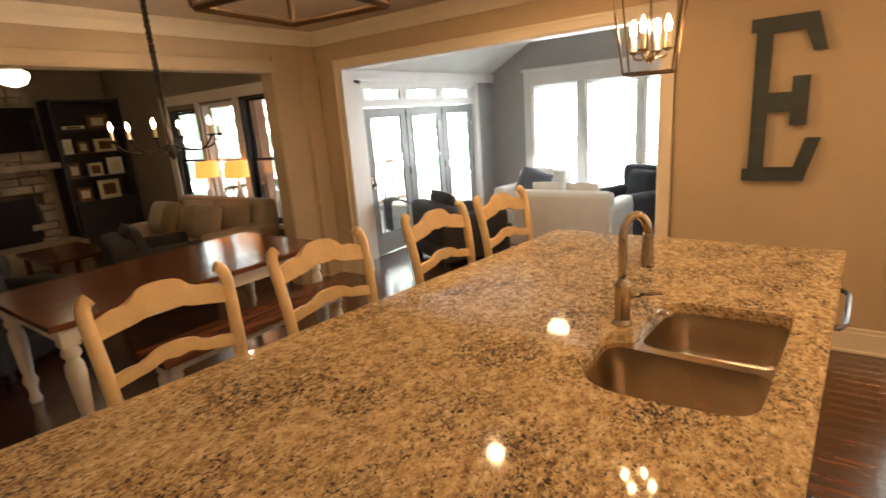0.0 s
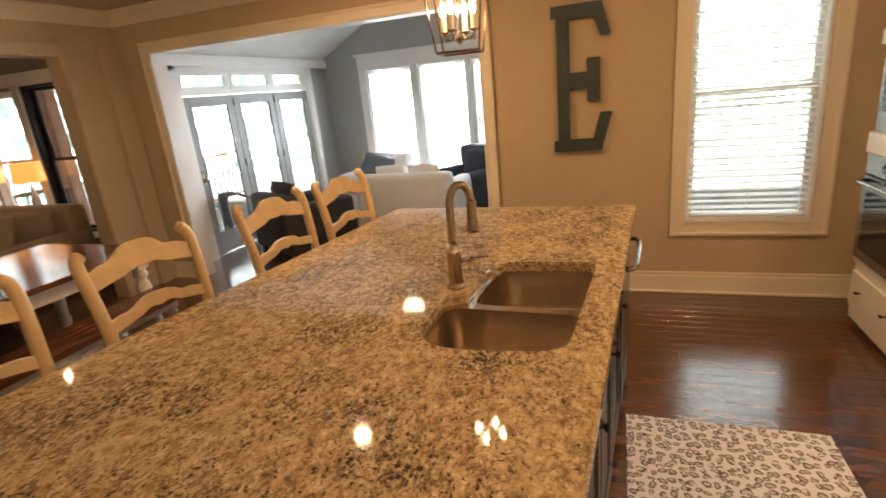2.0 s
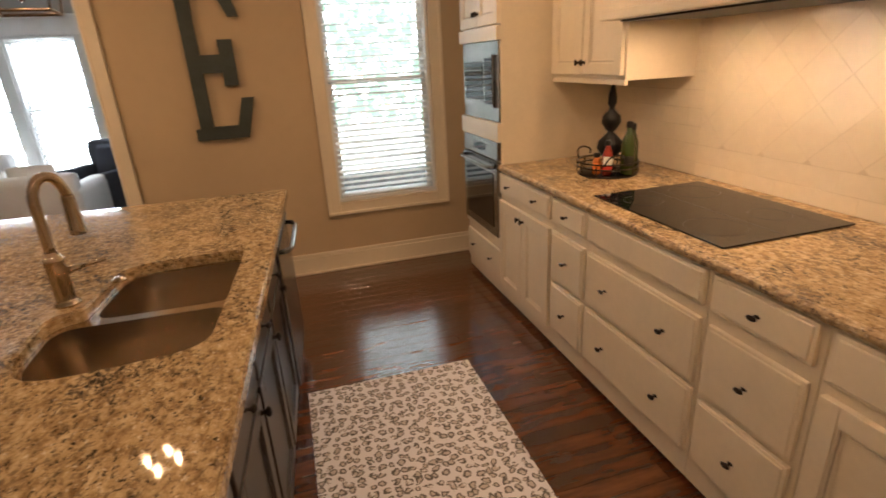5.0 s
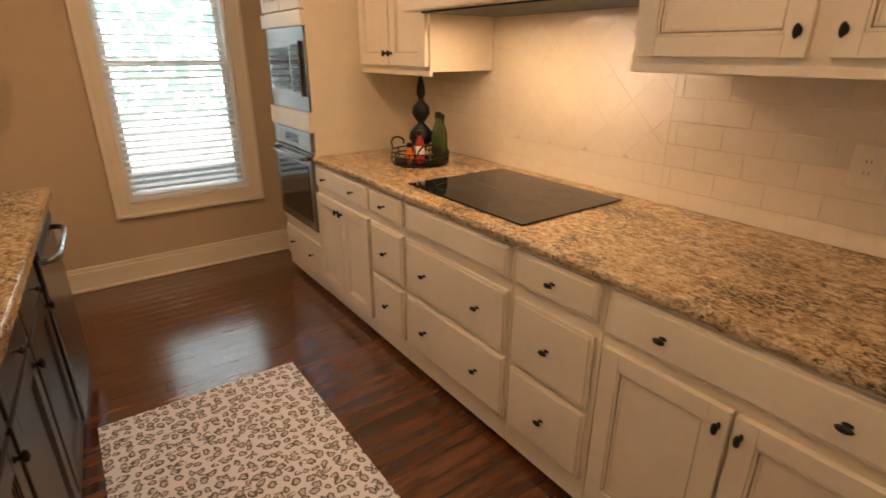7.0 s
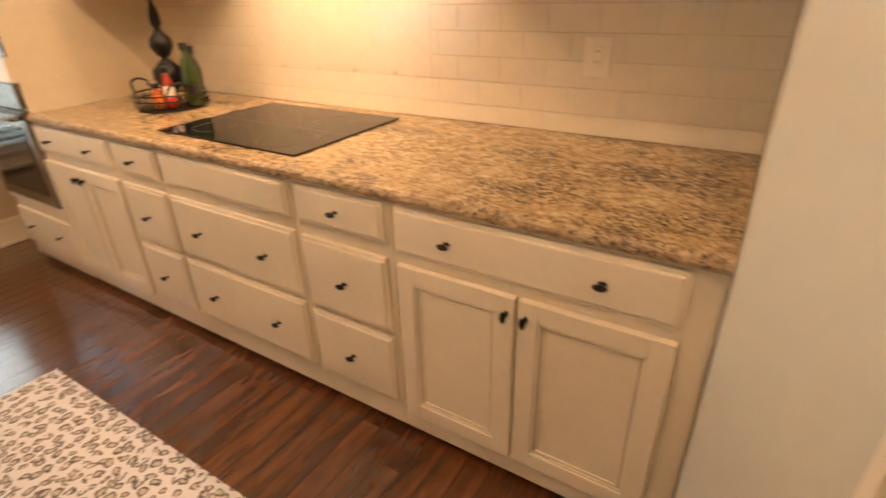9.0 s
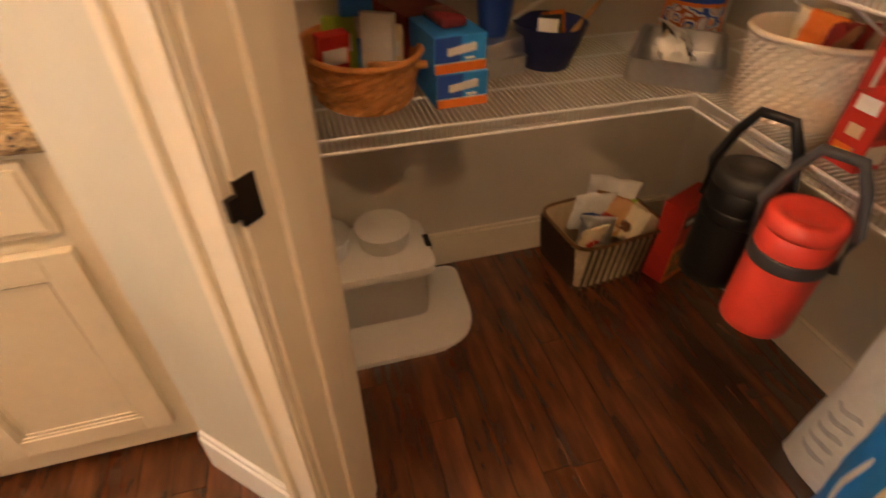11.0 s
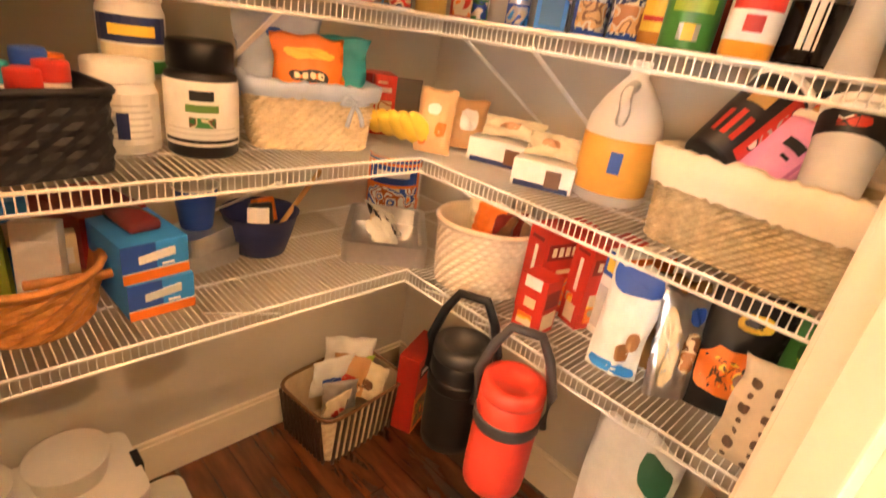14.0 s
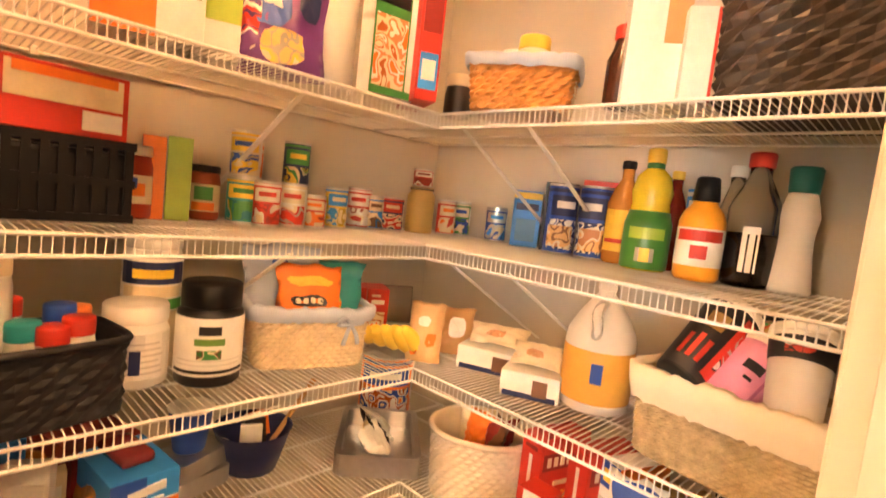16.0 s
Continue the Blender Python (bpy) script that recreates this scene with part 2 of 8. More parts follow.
TABLEWOOD = wood_material("stained_table_top", (0.16, 0.060, 0.028), (0.07, 0.026, 0.013), 0.16, 1.0, (9, 0.6, 9))
ANTIQUE = material("antique_cream_paint", (0.66, 0.48, 0.25), 0.42, vary=0.14, scale=14, bump=0.1)
LEGWHITE = material("worn_white_paint", (0.72, 0.66, 0.55), 0.45, vary=0.1, scale=10)
LEOPARD = leopard_material()
GLOW_FOLIAGE = glowing_foliage_material()
TILE = material("glazed_cream_tile", (0.72, 0.64, 0.50), 0.16, vary=0.05, scale=3, bump=0.1, bump_scale=14)
GROUT = material("tile_grout", (0.58, 0.50, 0.37), 0.9)
TEAL = material("teal_grey_metal", (0.045, 0.058, 0.058), 0.5, 0.3, vary=0.25, scale=8)
DOORGREY = material("grey_door_paint", (0.26, 0.27, 0.27), 0.4, vary=0.05)
PANE = glass("window_pane")
BLIND = material("white_blind_slat", (0.85, 0.85, 0.83), 0.5, vary=0.03)
bn_, bl_ = BLIND.node_tree.nodes, BLIND.node_tree.links
thin, half = bn_.new("ShaderNodeBsdfTranslucent"), bn_.new("ShaderNodeMixShader")
thin.inputs["Color"].default_value, half.inputs[0].default_value = (0.9, 0.9, 0.88, 1), 0.55
bl_.new(bn_["Principled BSDF"].outputs[0], half.inputs[1]), bl_.new(thin.outputs[0], half.inputs[2]), bl_.new(half.outputs[0], bn_["Material Output"].inputs[0])
WIRE = material("white_coated_wire", (0.80, 0.79, 0.74), 0.35, vary=0.05)
SLIP = material("white_slipcover", (0.78, 0.77, 0.74), 0.9, vary=0.05, bump=0.3, bump_scale=12)
NAVY = material("navy_upholstery", (0.035, 0.042, 0.06), 0.85, vary=0.2, bump=0.3, bump_scale=30)
CHARCOAL = material("charcoal_upholstery", (0.03, 0.028, 0.028), 0.8, vary=0.2)
BEIGE = material("beige_upholstery", (0.42, 0.34, 0.25), 0.9, vary=0.08, bump=0.3, bump_scale=20)
BULB = glow("lit_candle_bulb", (1.0, 0.62, 0.30), 240)
WHITEPLASTIC = material("white_plastic", (0.80, 0.78, 0.72), 0.4, vary=0.04)
RUBBER = material("black_plastic", (0.006, 0.006, 0.0065), 0.42, vary=0.2, Specular_IOR_Level=0.3)

# ---- mesh helpers ----


def part(name, bm, mat, parent=None, label="", smooth=False):
    me = bpy.data.meshes.new(name)
    bm.normal_update()
    bm.to_mesh(me)
    bm.free()
    me.materials.append(mat)
    if smooth:
        me.shade_smooth()
    ob = new(name, me)
    if parent is not None:
        ob.parent = parent
        ob.matrix_parent_inverse = parent.matrix_basis.inverted()
    if label:
        ob["label"] = label
    return ob


def thing(name, label, category, group="", at=(0, 0, 0), rz=0):
    ob = new(name)
    ob.empty_display_size = 0.05
    ob.matrix_basis = pose(*at, 0, 0, rz)
    return tagged(ob, label, category, group)


def box(bm, x0, x1, y0, y1, z0, z1, bevel=0.0, m=None):
    r = bmesh.ops.create_cube(bm, size=1.0, matrix=Matrix.Translation(((x0 + x1) / 2, (y0 + y1) / 2, (z0 + z1) / 2)) @ Matrix.Diagonal((abs(x1 - x0), abs(y1 - y0), abs(z1 - z0), 1)))
    vs = r["verts"]
    if bevel:
        es = list({e for v in vs for e in v.link_edges})
        r = bmesh.ops.bevel(bm, geom=es, offset=bevel, segments=2, affect="EDGES", profile=0.6)
        vs = list({v for f in r["faces"] for v in f.verts} | {v for v in vs if v.is_valid})
        vs = list({w for v in vs for f in v.link_faces for w in f.verts})
    if m is not None:
        bmesh.ops.transform(bm, matrix=m, verts=vs)
    return vs


def boxes(*rows, bevel=0.0, m=None):
    bm = bmesh.new()
    for r in rows:
        box(bm, *r, bevel=bevel, m=m)
    return bm


def rod(bm, a, b, r0, r1=None, seg=10, caps=True):
    a, b = Vector(a), Vector(b)
    d = b - a
    q = d.to_track_quat("Z", "Y").to_matrix().to_4x4()
    bmesh.ops.create_cone(bm, cap_ends=caps, segments=seg, radius1=r0, radius2=r0 if r1 is None else r1, depth=d.length, matrix=Matrix.Translation((a + b) / 2) @ q)
    return bm


def lathe(profile, seg=20, at=(0, 0, 0), bm=None, m=None, squash=1.0):
    """A turned shape: profile rows of (radius, z)."""
    bm = bm or bmesh.new()
    rings = []
    for r, z in profile:
        ring = []
        for i in range(seg):
            a = 2 * math.pi * i / seg
            p = Vector((r * math.cos(a), r * math.sin(a) * squash, z))
            ring.append(bm.verts.new((m @ p if m else p) + Vector(at)))
        rings.append(ring)
    for a, b in zip(rings, rings[1:]):
        for i in range(seg):
            bm.faces.new((a[i], a[(i + 1) % seg], b[(i + 1) % seg], b[i]))
    for ring, flip in ((rings[0], True), (rings[-1], False)):
        bm.faces.new(ring[::-1] if flip else ring)
    return bm


def tube(bm, points, r, seg=8, closed=False):
    pts = [Vector(p) for p in points]
    n, rings = len(pts), []
    for i, p in enumerate(pts):
        a = pts[(i - 1) % n] if closed or i else p
        b = pts[(i + 1) % n] if closed or i < n - 1 else p
        d = (b - a).normalized()
        side = d.cross(Vector((0, 0, 1)))
        side = side.normalized() if side.length > 1e-3 else Vector((1, 0, 0))
        up = side.cross(d)
        rad = r[i] if isinstance(r, (list, tuple)) else r
        rings.append([bm.verts.new(p + rad * (math.cos(2 * math.pi * k / seg) * side + math.sin(2 * math.pi * k / seg) * up)) for k in range(seg)])
    for i in range(n if closed else n - 1):
        a, b = rings[i], rings[(i + 1) % n]
        for k in range(seg):
            bm.faces.new((a[k], a[(k + 1) % seg], b[(k + 1) % seg], b[k]))
    if not closed:
        bm.faces.new(rings[0][::-1]), bm.faces.new(rings[-1])
    return bm


def slab(outline, z0, z1, bevel=0.0, bm=None, m=None):
    """A flat outline of (x, y) drawn up from z0 to z1."""
    bm = bm or bmesh.new()
    lo, hi = [bm.verts.new((x, y, z0)) for x, y in outline], [bm.verts.new((x, y, z1)) for x, y in outline]
    bm.faces.new(lo[::-1]), bm.faces.new(hi)
    for i in range(len(lo)):
        j = (i + 1) % len(lo)
        bm.faces.new((lo[i], lo[j], hi[j], hi[i]))
    if bevel:
        es = [e for e in bm.edges if {v.co.z for v in e.verts} in ({z0}, {z1}) and e.verts[0] in lo + hi]
        bmesh.ops.bevel(bm, geom=es, offset=bevel, segments=2, affect="EDGES")
    if m is not None:
        bmesh.ops.transform(bm, matrix=m, verts=bm.verts)
    return bm


def setting(name, bm, mat, label="", category="", smooth=False):
    ob = part(name, bm, mat, None, "", smooth)
    return tagged(ob, label or name.replace("_", " "), category or name.split("_")[0], "", "structure")


def wall_along_x(name, y0, y1, x0, x1, z1, holes, mat, label):
    """A wall between y0 and y1 with holes (x0, x1, z0, z1) through it."""
    bm = bmesh.new()
    at = x0
    for a, b, lo, hi in sorted(holes):
        if a > at:
            box(bm, at, a, y0, y1, 0, z1)
        if lo > 0:
            box(bm, a, b, y0, y1, 0, lo)
        if hi < z1:
            box(bm, a, b, y0, y1, hi, z1)
        at = b
    if x1 > at:
        box(bm, at, x1, y0, y1, 0, z1)
    return setting(name, bm, mat, label, "wall")


def wall_along_y(name, x0, x1, y0, y1, z1, holes, mat, label):
    bm = bmesh.new()
    at = y0
    for a, b, lo, hi in sorted(holes):
        if a > at:
            box(bm, x0, x1, at, a, 0, z1)
        if lo > 0:
            box(bm, x0, x1, a, b, 0, lo)
        if hi < z1:
            box(bm, x0, x1, a, b, hi, z1)
        at = b
    if y1 > at:
        box(bm, x0, x1, at, y1, 0, z1)
    return setting(name, bm, mat, label, "wall")

# ---- structure ----
TOP = 2.58
N0, N1 = 1.02, 1.17          # kitchen north wall
W0, W1 = -4.55, -4.70        # kitchen west wall
EAST = 2.005                 # backsplash wall
setting("floor", boxes((-10.2, 2.3, -5.4, 4.8, -0.12, -0.006)), GAP, "dark gaps beneath the stained oak floor", "floor")
setting("ground", boxes((-60, 60, -60, 60, -4.6, -4.5)), material("dry_ground", (0.62, 0.62, 0.56), 0.95, vary=0.15), "pale dry ground reaching away outside the house", "ground")
wall_along_x("wall_north", N0, N1, W0, 2.2, TOP, [(-4.17, -1.065, 0, 2.2), (0.355, 1.135, 0.545, 2.33)], TAN, "tan painted wall with a wide cased opening")
wall_along_y("wall_west", W1, W0, -5.2, N1, TOP, [(-3.6, 0.46, 0, 2.2)], TAN, "tan painted wall open to the living room")
wall_along_y("wall_east", EAST, EAST + 0.15, -2.92, N0, TOP, [], TAN, "tan painted wall behind the cabinets")
wall_along_x("wall_counter_end", -3.03, -2.92, 1.2, EAST, TOP, [], PALE, "pale painted wall at the counter's end")
wall_along_x("wall_south", -5.35, -5.2, W1, 0.0, TOP, [], TAN, "tan painted wall closing the kitchen")
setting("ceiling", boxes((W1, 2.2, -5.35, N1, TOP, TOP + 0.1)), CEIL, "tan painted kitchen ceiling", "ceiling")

# corner pantry: a wall at 45 degrees with a doorway
DIAG = Matrix.Translation((1.2, -2.92, 0)) @ Matrix.Rotation(radians(225), 4, "Z")   # x runs along the wall, y into the kitchen is minus
J0, J1, THICK, DOORTOP = 0.42, 1.11, 0.12, 2.05
diag = bmesh.new()
for a, b, lo, hi in ((0, J0 - 0.02, 0, TOP), (J1 + 0.02, 1.65, 0, TOP), (J0 - 0.02, J1 + 0.02, DOORTOP + 0.02, TOP)):
    box(diag, a, b, 0, THICK, lo, hi, m=DIAG)
setting("wall_diagonal", diag, PALE, "pale cream painted wall with the pantry doorway", "wall")
PE, PS, PTOP = 1.80, -4.64, TOP
wall_along_y("wall_pantry_east", PE, PE + 0.12, PS - 0.12, -3.03, TOP, [], PANTRY_PAINT, "beige painted pantry wall behind wire shelves")
wall_along_x("wall_pantry_south", PS - 0.12, PS, -0.12, PE, TOP, [], PANTRY_PAINT, "pale painted pantry wall behind wire shelves")
wall_along_y("wall_pantry_west", -0.12, 0.0, PS, -4.03, TOP, [], PANTRY_PAINT, "pale painted pantry side wall")
pb = boxes((PE - 0.016, PE, PS, -3.03, 0, 0.13), (0.0, PE - 0.016, PS, PS + 0.016, 0, 0.13), (PE - 0.011, PE, PS, -3.03, 0.13, 0.145), (0, PE - 0.011, PS, PS + 0.011, 0.13, 0.145), bevel=0.003)
setting("baseboard_pantry", pb, TRIM, "cream painted pantry baseboard", "baseboard")

# pantry door frame
fr = bmesh.new()
for a, b in ((J0 - 0.02, J0), (J1, J1 + 0.02)):
    box(fr, a, b, -0.004, THICK + 0.004, 0, DOORTOP, 0.002, DIAG)
box(fr, J0 - 0.02, J1 + 0.02, -0.004, THICK + 0.004, DOORTOP, DOORTOP + 0.02, 0.002, DIAG)
for a, b in ((J0, J0 + 0.011), (J1 - 0.011, J1)):
    box(fr, a, b, 0.045, 0.085, 0, DOORTOP, 0.002, DIAG)
door_1 = setting("door_1", fr, TRIM, "cream painted pantry door frame standing open", "doorway")
cs = bmesh.new()
for side in (-0.004, THICK + 0.004):
    s = -1 if side < 0 else 1
    for a, b, t in ((J0 - 0.10, J0 - 0.008, 0.014), (J0 - 0.10, J0 - 0.078, 0.024), (J0 - 0.03, J0 - 0.012, 0.02), (J1 + 0.008, J1 + 0.10, 0.014), (J1 + 0.078, J1 + 0.10, 0.024)):
        box(cs, a, b, min(side, side + s * t), max(side, side + s * t), 0, DOORTOP + 0.1, 0.003, DIAG)
    box(cs, J0 - 0.10, J1 + 0.10, min(side, side + s * 0.014), max(side, side + s * 0.014), DOORTOP + 0.008, DOORTOP + 0.1, 0.003, DIAG)
part("casing", cs, TRIM, door_1)
sp = boxes((J0 - 0.004, J0 + 0.0015, -0.006, 0.024, 0.93, 0.99), bevel=0.001, m=DIAG)
box(sp, J0 - 0.004, J0 + 0.004, -0.022, -0.006, 0.945, 0.975, 0.002, DIAG)
part("strike_plate", sp, IRON, door_1, "dark bronze strike plate")
for z in (0.28, 1.05, 1.8):
    hg = boxes((J1 - 0.002, J1 + 0.002, 0.0, 0.036, z, z + 0.09), m=DIAG)
    rod(hg, DIAG @ Vector((J1 - 0.006, -0.008, z)), DIAG @ Vector((J1 - 0.006, -0.008, z + 0.09)), 0.006)
    part("hinge", hg, IRON, door_1, "dark bronze hinge")
leaf = thing("pantry_door", "cream painted panel door swung wide open on dark hinges", "door")
HING = DIAG @ Matrix.Translation((J1 - 0.006, -0.012, 0)) @ Matrix.Rotation(radians(158), 4, "Z")
lf = boxes((-0.68, 0, -0.036, 0, 0.012, DOORTOP - 0.006), bevel=0.002, m=HING)
part("leaf", lf, TRIM, leaf)
for lo, hi in ((0.2, 0.9), (1.05, 1.85)):
    part("raised_panel", boxes((-0.57, -0.11, -0.042, 0.006, lo, hi), bevel=0.006, m=HING), TRIM, leaf)
part("door_knob", lathe([(0.012, 0), (0.012, 0.03), (0.026, 0.04), (0.028, 0.055), (0.02, 0.068)], 14, m=HING @ Matrix.Translation((-0.62, 0, 0.93)) @ Matrix.Rotation(radians(-90), 4, "X")), IRON, leaf, "dark bronze knob", True)
bd = boxes((0, J0 - 0.1, -0.014, 0, 0, 0.13), (0, J0 - 0.1, -0.009, 0, 0.13, 0.15), (J1 + 0.1, 1.65, -0.014, 0, 0, 0.14), bevel=0.003, m=DIAG)
setting("baseboard_diagonal", bd, WHITE, "white baseboard under the diagonal wall", "baseboard")

# baseboards, crown, casings in the kitchen
bb = bmesh.new()
for x0, x1 in ((W0, -4.26), (-0.975, EAST)):
    box(bb, x0, x1, N0 - 0.018, N0, 0.0, 0.135, 0.003)
    box(bb, x0, x1, N0 - 0.013, N0, 0.135, 0.165, 0.005)
    box(bb, x0, x1, N0 - 0.032, N0 - 0.018, 0.0, 0.02, 0.006)
setting("baseboard", bb, TRIM, "cream painted baseboard with a moulded top", "baseboard")
cr = bmesh.new()
prof = [(0.0, TOP - 0.125), (0.012, TOP - 0.125), (0.022, TOP - 0.10), (0.05, TOP - 0.06), (0.085, TOP - 0.03), (0.10, TOP - 0.012), (0.10, TOP), (0, TOP)]
for run in ("n", "w"):
    ends = ((W0, EAST) if run == "n" else (-5.2, N0))
    rings = []
    for i, e in enumerate(ends):
        rings.append([cr.verts.new((e + (d if i == 0 else 0), N0 - d, z) if run == "n" else (W0 + d, e - (d if i == 1 else 0), z)) for d, z in prof])
    for k in range(len(prof)):
        j = (k + 1) % len(prof)
        cr.faces.new((rings[0][k], rings[1][k], rings[1][j], rings[0][j]))
setting("crown_moulding", cr, TRIM, "cream crown moulding below the ceiling", "moulding")


def casing(name, x0, x1, z0, z1, y, w, mat, out, sill=False, label="cream painted window casing"):
    """Flat stock with a raised outer band round an opening in a wall along x; out: -1 towards the south."""
    bm = bmesh.new()
    lo = z0 - (w if sill else 0)
    for d0, d1, t in ((0.0, w, 0.016), (w - 0.022, w, 0.028), (0.0, 0.014, 0.021)):
        a, b = sorted((y, y + out * t))
        box(bm, x0 - d1, x0 - d0, a, b, lo, z1 + d1, 0.002)
        box(bm, x1 + d0, x1 + d1, a, b, lo, z1 + d1, 0.002)
        box(bm, x0 - d0, x1 + d0, a, b, z1 + d0, z1 + d1, 0.002)
        if sill:
            box(bm, x0 - d0, x1 + d0, a, b, z0 - d1, z0 - d0, 0.002)
    return setting(name, bm, mat, label, "casing")


casing("trim_opening", -4.17, -1.065, 0, 2.2, N0, 0.085, TRIM, -1, label="cream painted casing round the wide opening")
casing("trim_opening_sunroom", -4.17, -1.065, 0, 2.2, N1, 0.085, WHITE, 1, label="white painted casing on the sunroom side")
jb = boxes((-4.174, -4.158, N0 - 0.01, N1 + 0.01, 0, 2.2), (-1.077, -1.061, N0 - 0.01, N1 + 0.01, 0, 2.2), (-4.158, -1.077, N0 - 0.01, N1 + 0.01, 2.186, 2.204))
setting("trim_opening_jamb", jb, WHITE, "white painted jamb lining the wide opening", "jamb")
lj = bmesh.new()
box(lj, W1 - 0.01, W0 + 0.01, 0.45, 0.468, 0, 2.2)
box(lj, W1 - 0.01, W0 + 0.01, -3.6, 0.45, 2.19, 2.206)
box(lj, W0, W0 + 0.02, 0.462, 0.60, 0.0, 2.34, 0.004)
box(lj, W0, W0 + 0.02, -3.6, 0.462, 2.203, 2.30, 0.004)
setting("trim_living_opening", lj, TAN, "tan painted casing of the living room opening", "casing")
setting("trim_pilaster", boxes((W0, W0 + 0.06, 0.80, 1.0, 0, 2.28), bevel=0.004), TAN, "tan painted pilaster by the corner", "pilaster")


# ---- windows ----
def blinds(win, x0, x1, z0, z1, y, step=0.043, tilt=13):
    part("headrail", boxes((x0, x1, y - 0.03, y + 0.02, z1 - 0.05, z1), bevel=0.003), BLIND, win)
    n = int((z1 - 0.06 - z0) / step)
    me = None
    for i in range(n):
        z = z0 + 0.03 + i * step
        if me is None:
            s = part("blind_slat", boxes((x0, x1, -0.0225, 0.0225, -0.0012, 0.0012)), BLIND, win)
            me = s.data
        else:
            s = new("blind_slat", me)
            s.parent = win
            s.matrix_parent_inverse = win.matrix_basis.inverted()
        s.matrix_basis = pose(0, y, z, tilt + 4 * math.sin(i * 2.3), 0, 0)
    part("bottom_rail", boxes((x0, x1, y - 0.026, y + 0.026, z0 + 0.002, z0 + 0.016), bevel=0.003), BLIND, win)
    cords = bmesh.new()
    for f in (0.12, 0.5, 0.88):
        rod(cords, (x0 + f * (x1 - x0), y - 0.027, z0), (x0 + f * (x1 - x0), y - 0.027, z1), 0.0012, seg=5)
    part("cord", cords, BLIND, win)


def sash_window(name, x0, x1, z0, z1, y, mat, mid, label, blind=True, group=""):
    win = setting(name, boxes((x0, x0 + 0.022, y, y + 0.11, z0, z1), (x1 - 0.022, x1, y, y + 0.11, z0, z1), (x0 + 0.022, x1 - 0.022, y, y + 0.11, z1 - 0.022, z1), (x0 + 0.022, x1 - 0.022, y, y + 0.11, z0, z0 + 0.022)), mat, label, "window")
    for k, (a, b, yy) in enumerate(((z0 + 0.022, mid + 0.018, y + 0.06), (mid - 0.018, z1 - 0.022, y + 0.085))):
        r = 0.035
        part("sash", boxes((x0 + 0.022, x0 + 0.022 + r, yy, yy + 0.024, a, b), (x1 - 0.022 - r, x1 - 0.022, yy, yy + 0.024, a, b), (x0 + 0.022 + r, x1 - 0.022 - r, yy, yy + 0.024, a, a + r), (x0 + 0.022 + r, x1 - 0.022 - r, yy, yy + 0.024, b - r, b), bevel=0.002), mat, win)
        p = part("pane", boxes((x0 + 0.05, x1 - 0.05, yy + 0.010, yy + 0.013, a + 0.03, b - 0.03)), PANE, win)
        p.visible_shadow = False
    if blind:
        blinds(win, x0 + 0.026, x1 - 0.026, z0 + 0.024, z1 - 0.024, y + 0.03)
    return win


casing("trim_window", 0.355, 1.135, 0.545, 2.33, N0, 0.095, TRIM, -1, True)
sash_window("window_1", 0.355, 1.135, 0.545, 2.33, N0 + 0.01, WHITE, 1.42, "double-hung window with white slatted blinds half open")

# ---- sunroom ----
SN, SX0, SX1 = 4.63, -4.50, -0.3
WIN = [(-3.78, -3.05), (-2.93, -2.19), (-2.10, -1.37)]
wall_along_x("wall_sunroom_north", SN, SN + 0.14, SX0 - 0.12, SX1 + 0.12, 3.6, [(a, b, 0.41, 2.03) for a, b in WIN], GREY, "grey painted sunroom wall with tall windows")
wall_along_y("wall_sunroom_west", SX0 - 0.12, SX0, N1, SN, 2.3, [(1.60, 4.07, 0.0, 2.08)], GREY, "grey painted sunroom wall with glazed doors")
wall_along_y("wall_sunroom_east", SX1, SX1 + 0.12, N1, SN, 2.3, [], GREY, "grey painted sunroom wall")
for i, (a, b) in enumerate(WIN):
    sash_window("window_%d" % (i + 2), a, b, 0.41, 2.03, SN + 0.01, WHITE, 1.2, "tall sunroom window with white blinds drawn", True)
tw = bmesh.new()
box(tw, -3.91, -1.24, SN - 0.022, SN, 2.03, 2.22, 0.004)
box(tw, -3.94, -1.21, SN - 0.05, SN, 2.22, 2.255, 0.006)
box(tw, -3.96, -1.19, SN - 0.06, SN, 0.37, 0.41, 0.006)
for a, b in ((-3.91, -3.78), (-3.05, -2.93), (-2.19, -2.10), (-1.37, -1.24)):
    box(tw, a, b, SN - 0.02, SN, 0.41, 2.03, 0.003)
setting("trim_sunroom_window", tw, WHITE, "white painted casing round the sunroom windows", "casing")
vault = bmesh.new()
RX, RZ, EV = (SX0 + SX1) / 2, 3.42, 2.24
for x0, x1, z0, z1 in ((SX0 - 0.12, RX, EV - 0.06, RZ), (RX, SX1 + 0.12, RZ, EV - 0.06)):
    v = [vault.verts.new(p) for p in ((x0, N1, z0), (x1, N1, z1), (x1, SN, z1), (x0, SN, z0), (x0, N1, z0 + 0.1), (x1, N1, z1 + 0.1), (x1, SN, z1 + 0.1), (x0, SN, z0 + 0.1))]
    for q in ((0, 3, 2, 1), (4, 5, 6, 7), (0, 1, 5, 4), (1, 2, 6, 5), (2, 3, 7, 6), (3, 0, 4, 7)):
        vault.faces.new([v[k] for k in q])
setting("ceiling_sunroom", vault, WHITE, "white vaulted sunroom ceiling", "ceiling")
wall_along_x("wall_gable", N1, N1 + 0.02, SX0, SX1, 3.6, [(-4.255, -0.98, 0, 2.285)], GREY, "grey painted sunroom wall above the opening")
trm = boxes((SX0, SX0 + 0.05, N1, SN, EV - 0.12, EV - 0.0), bevel=0.006)
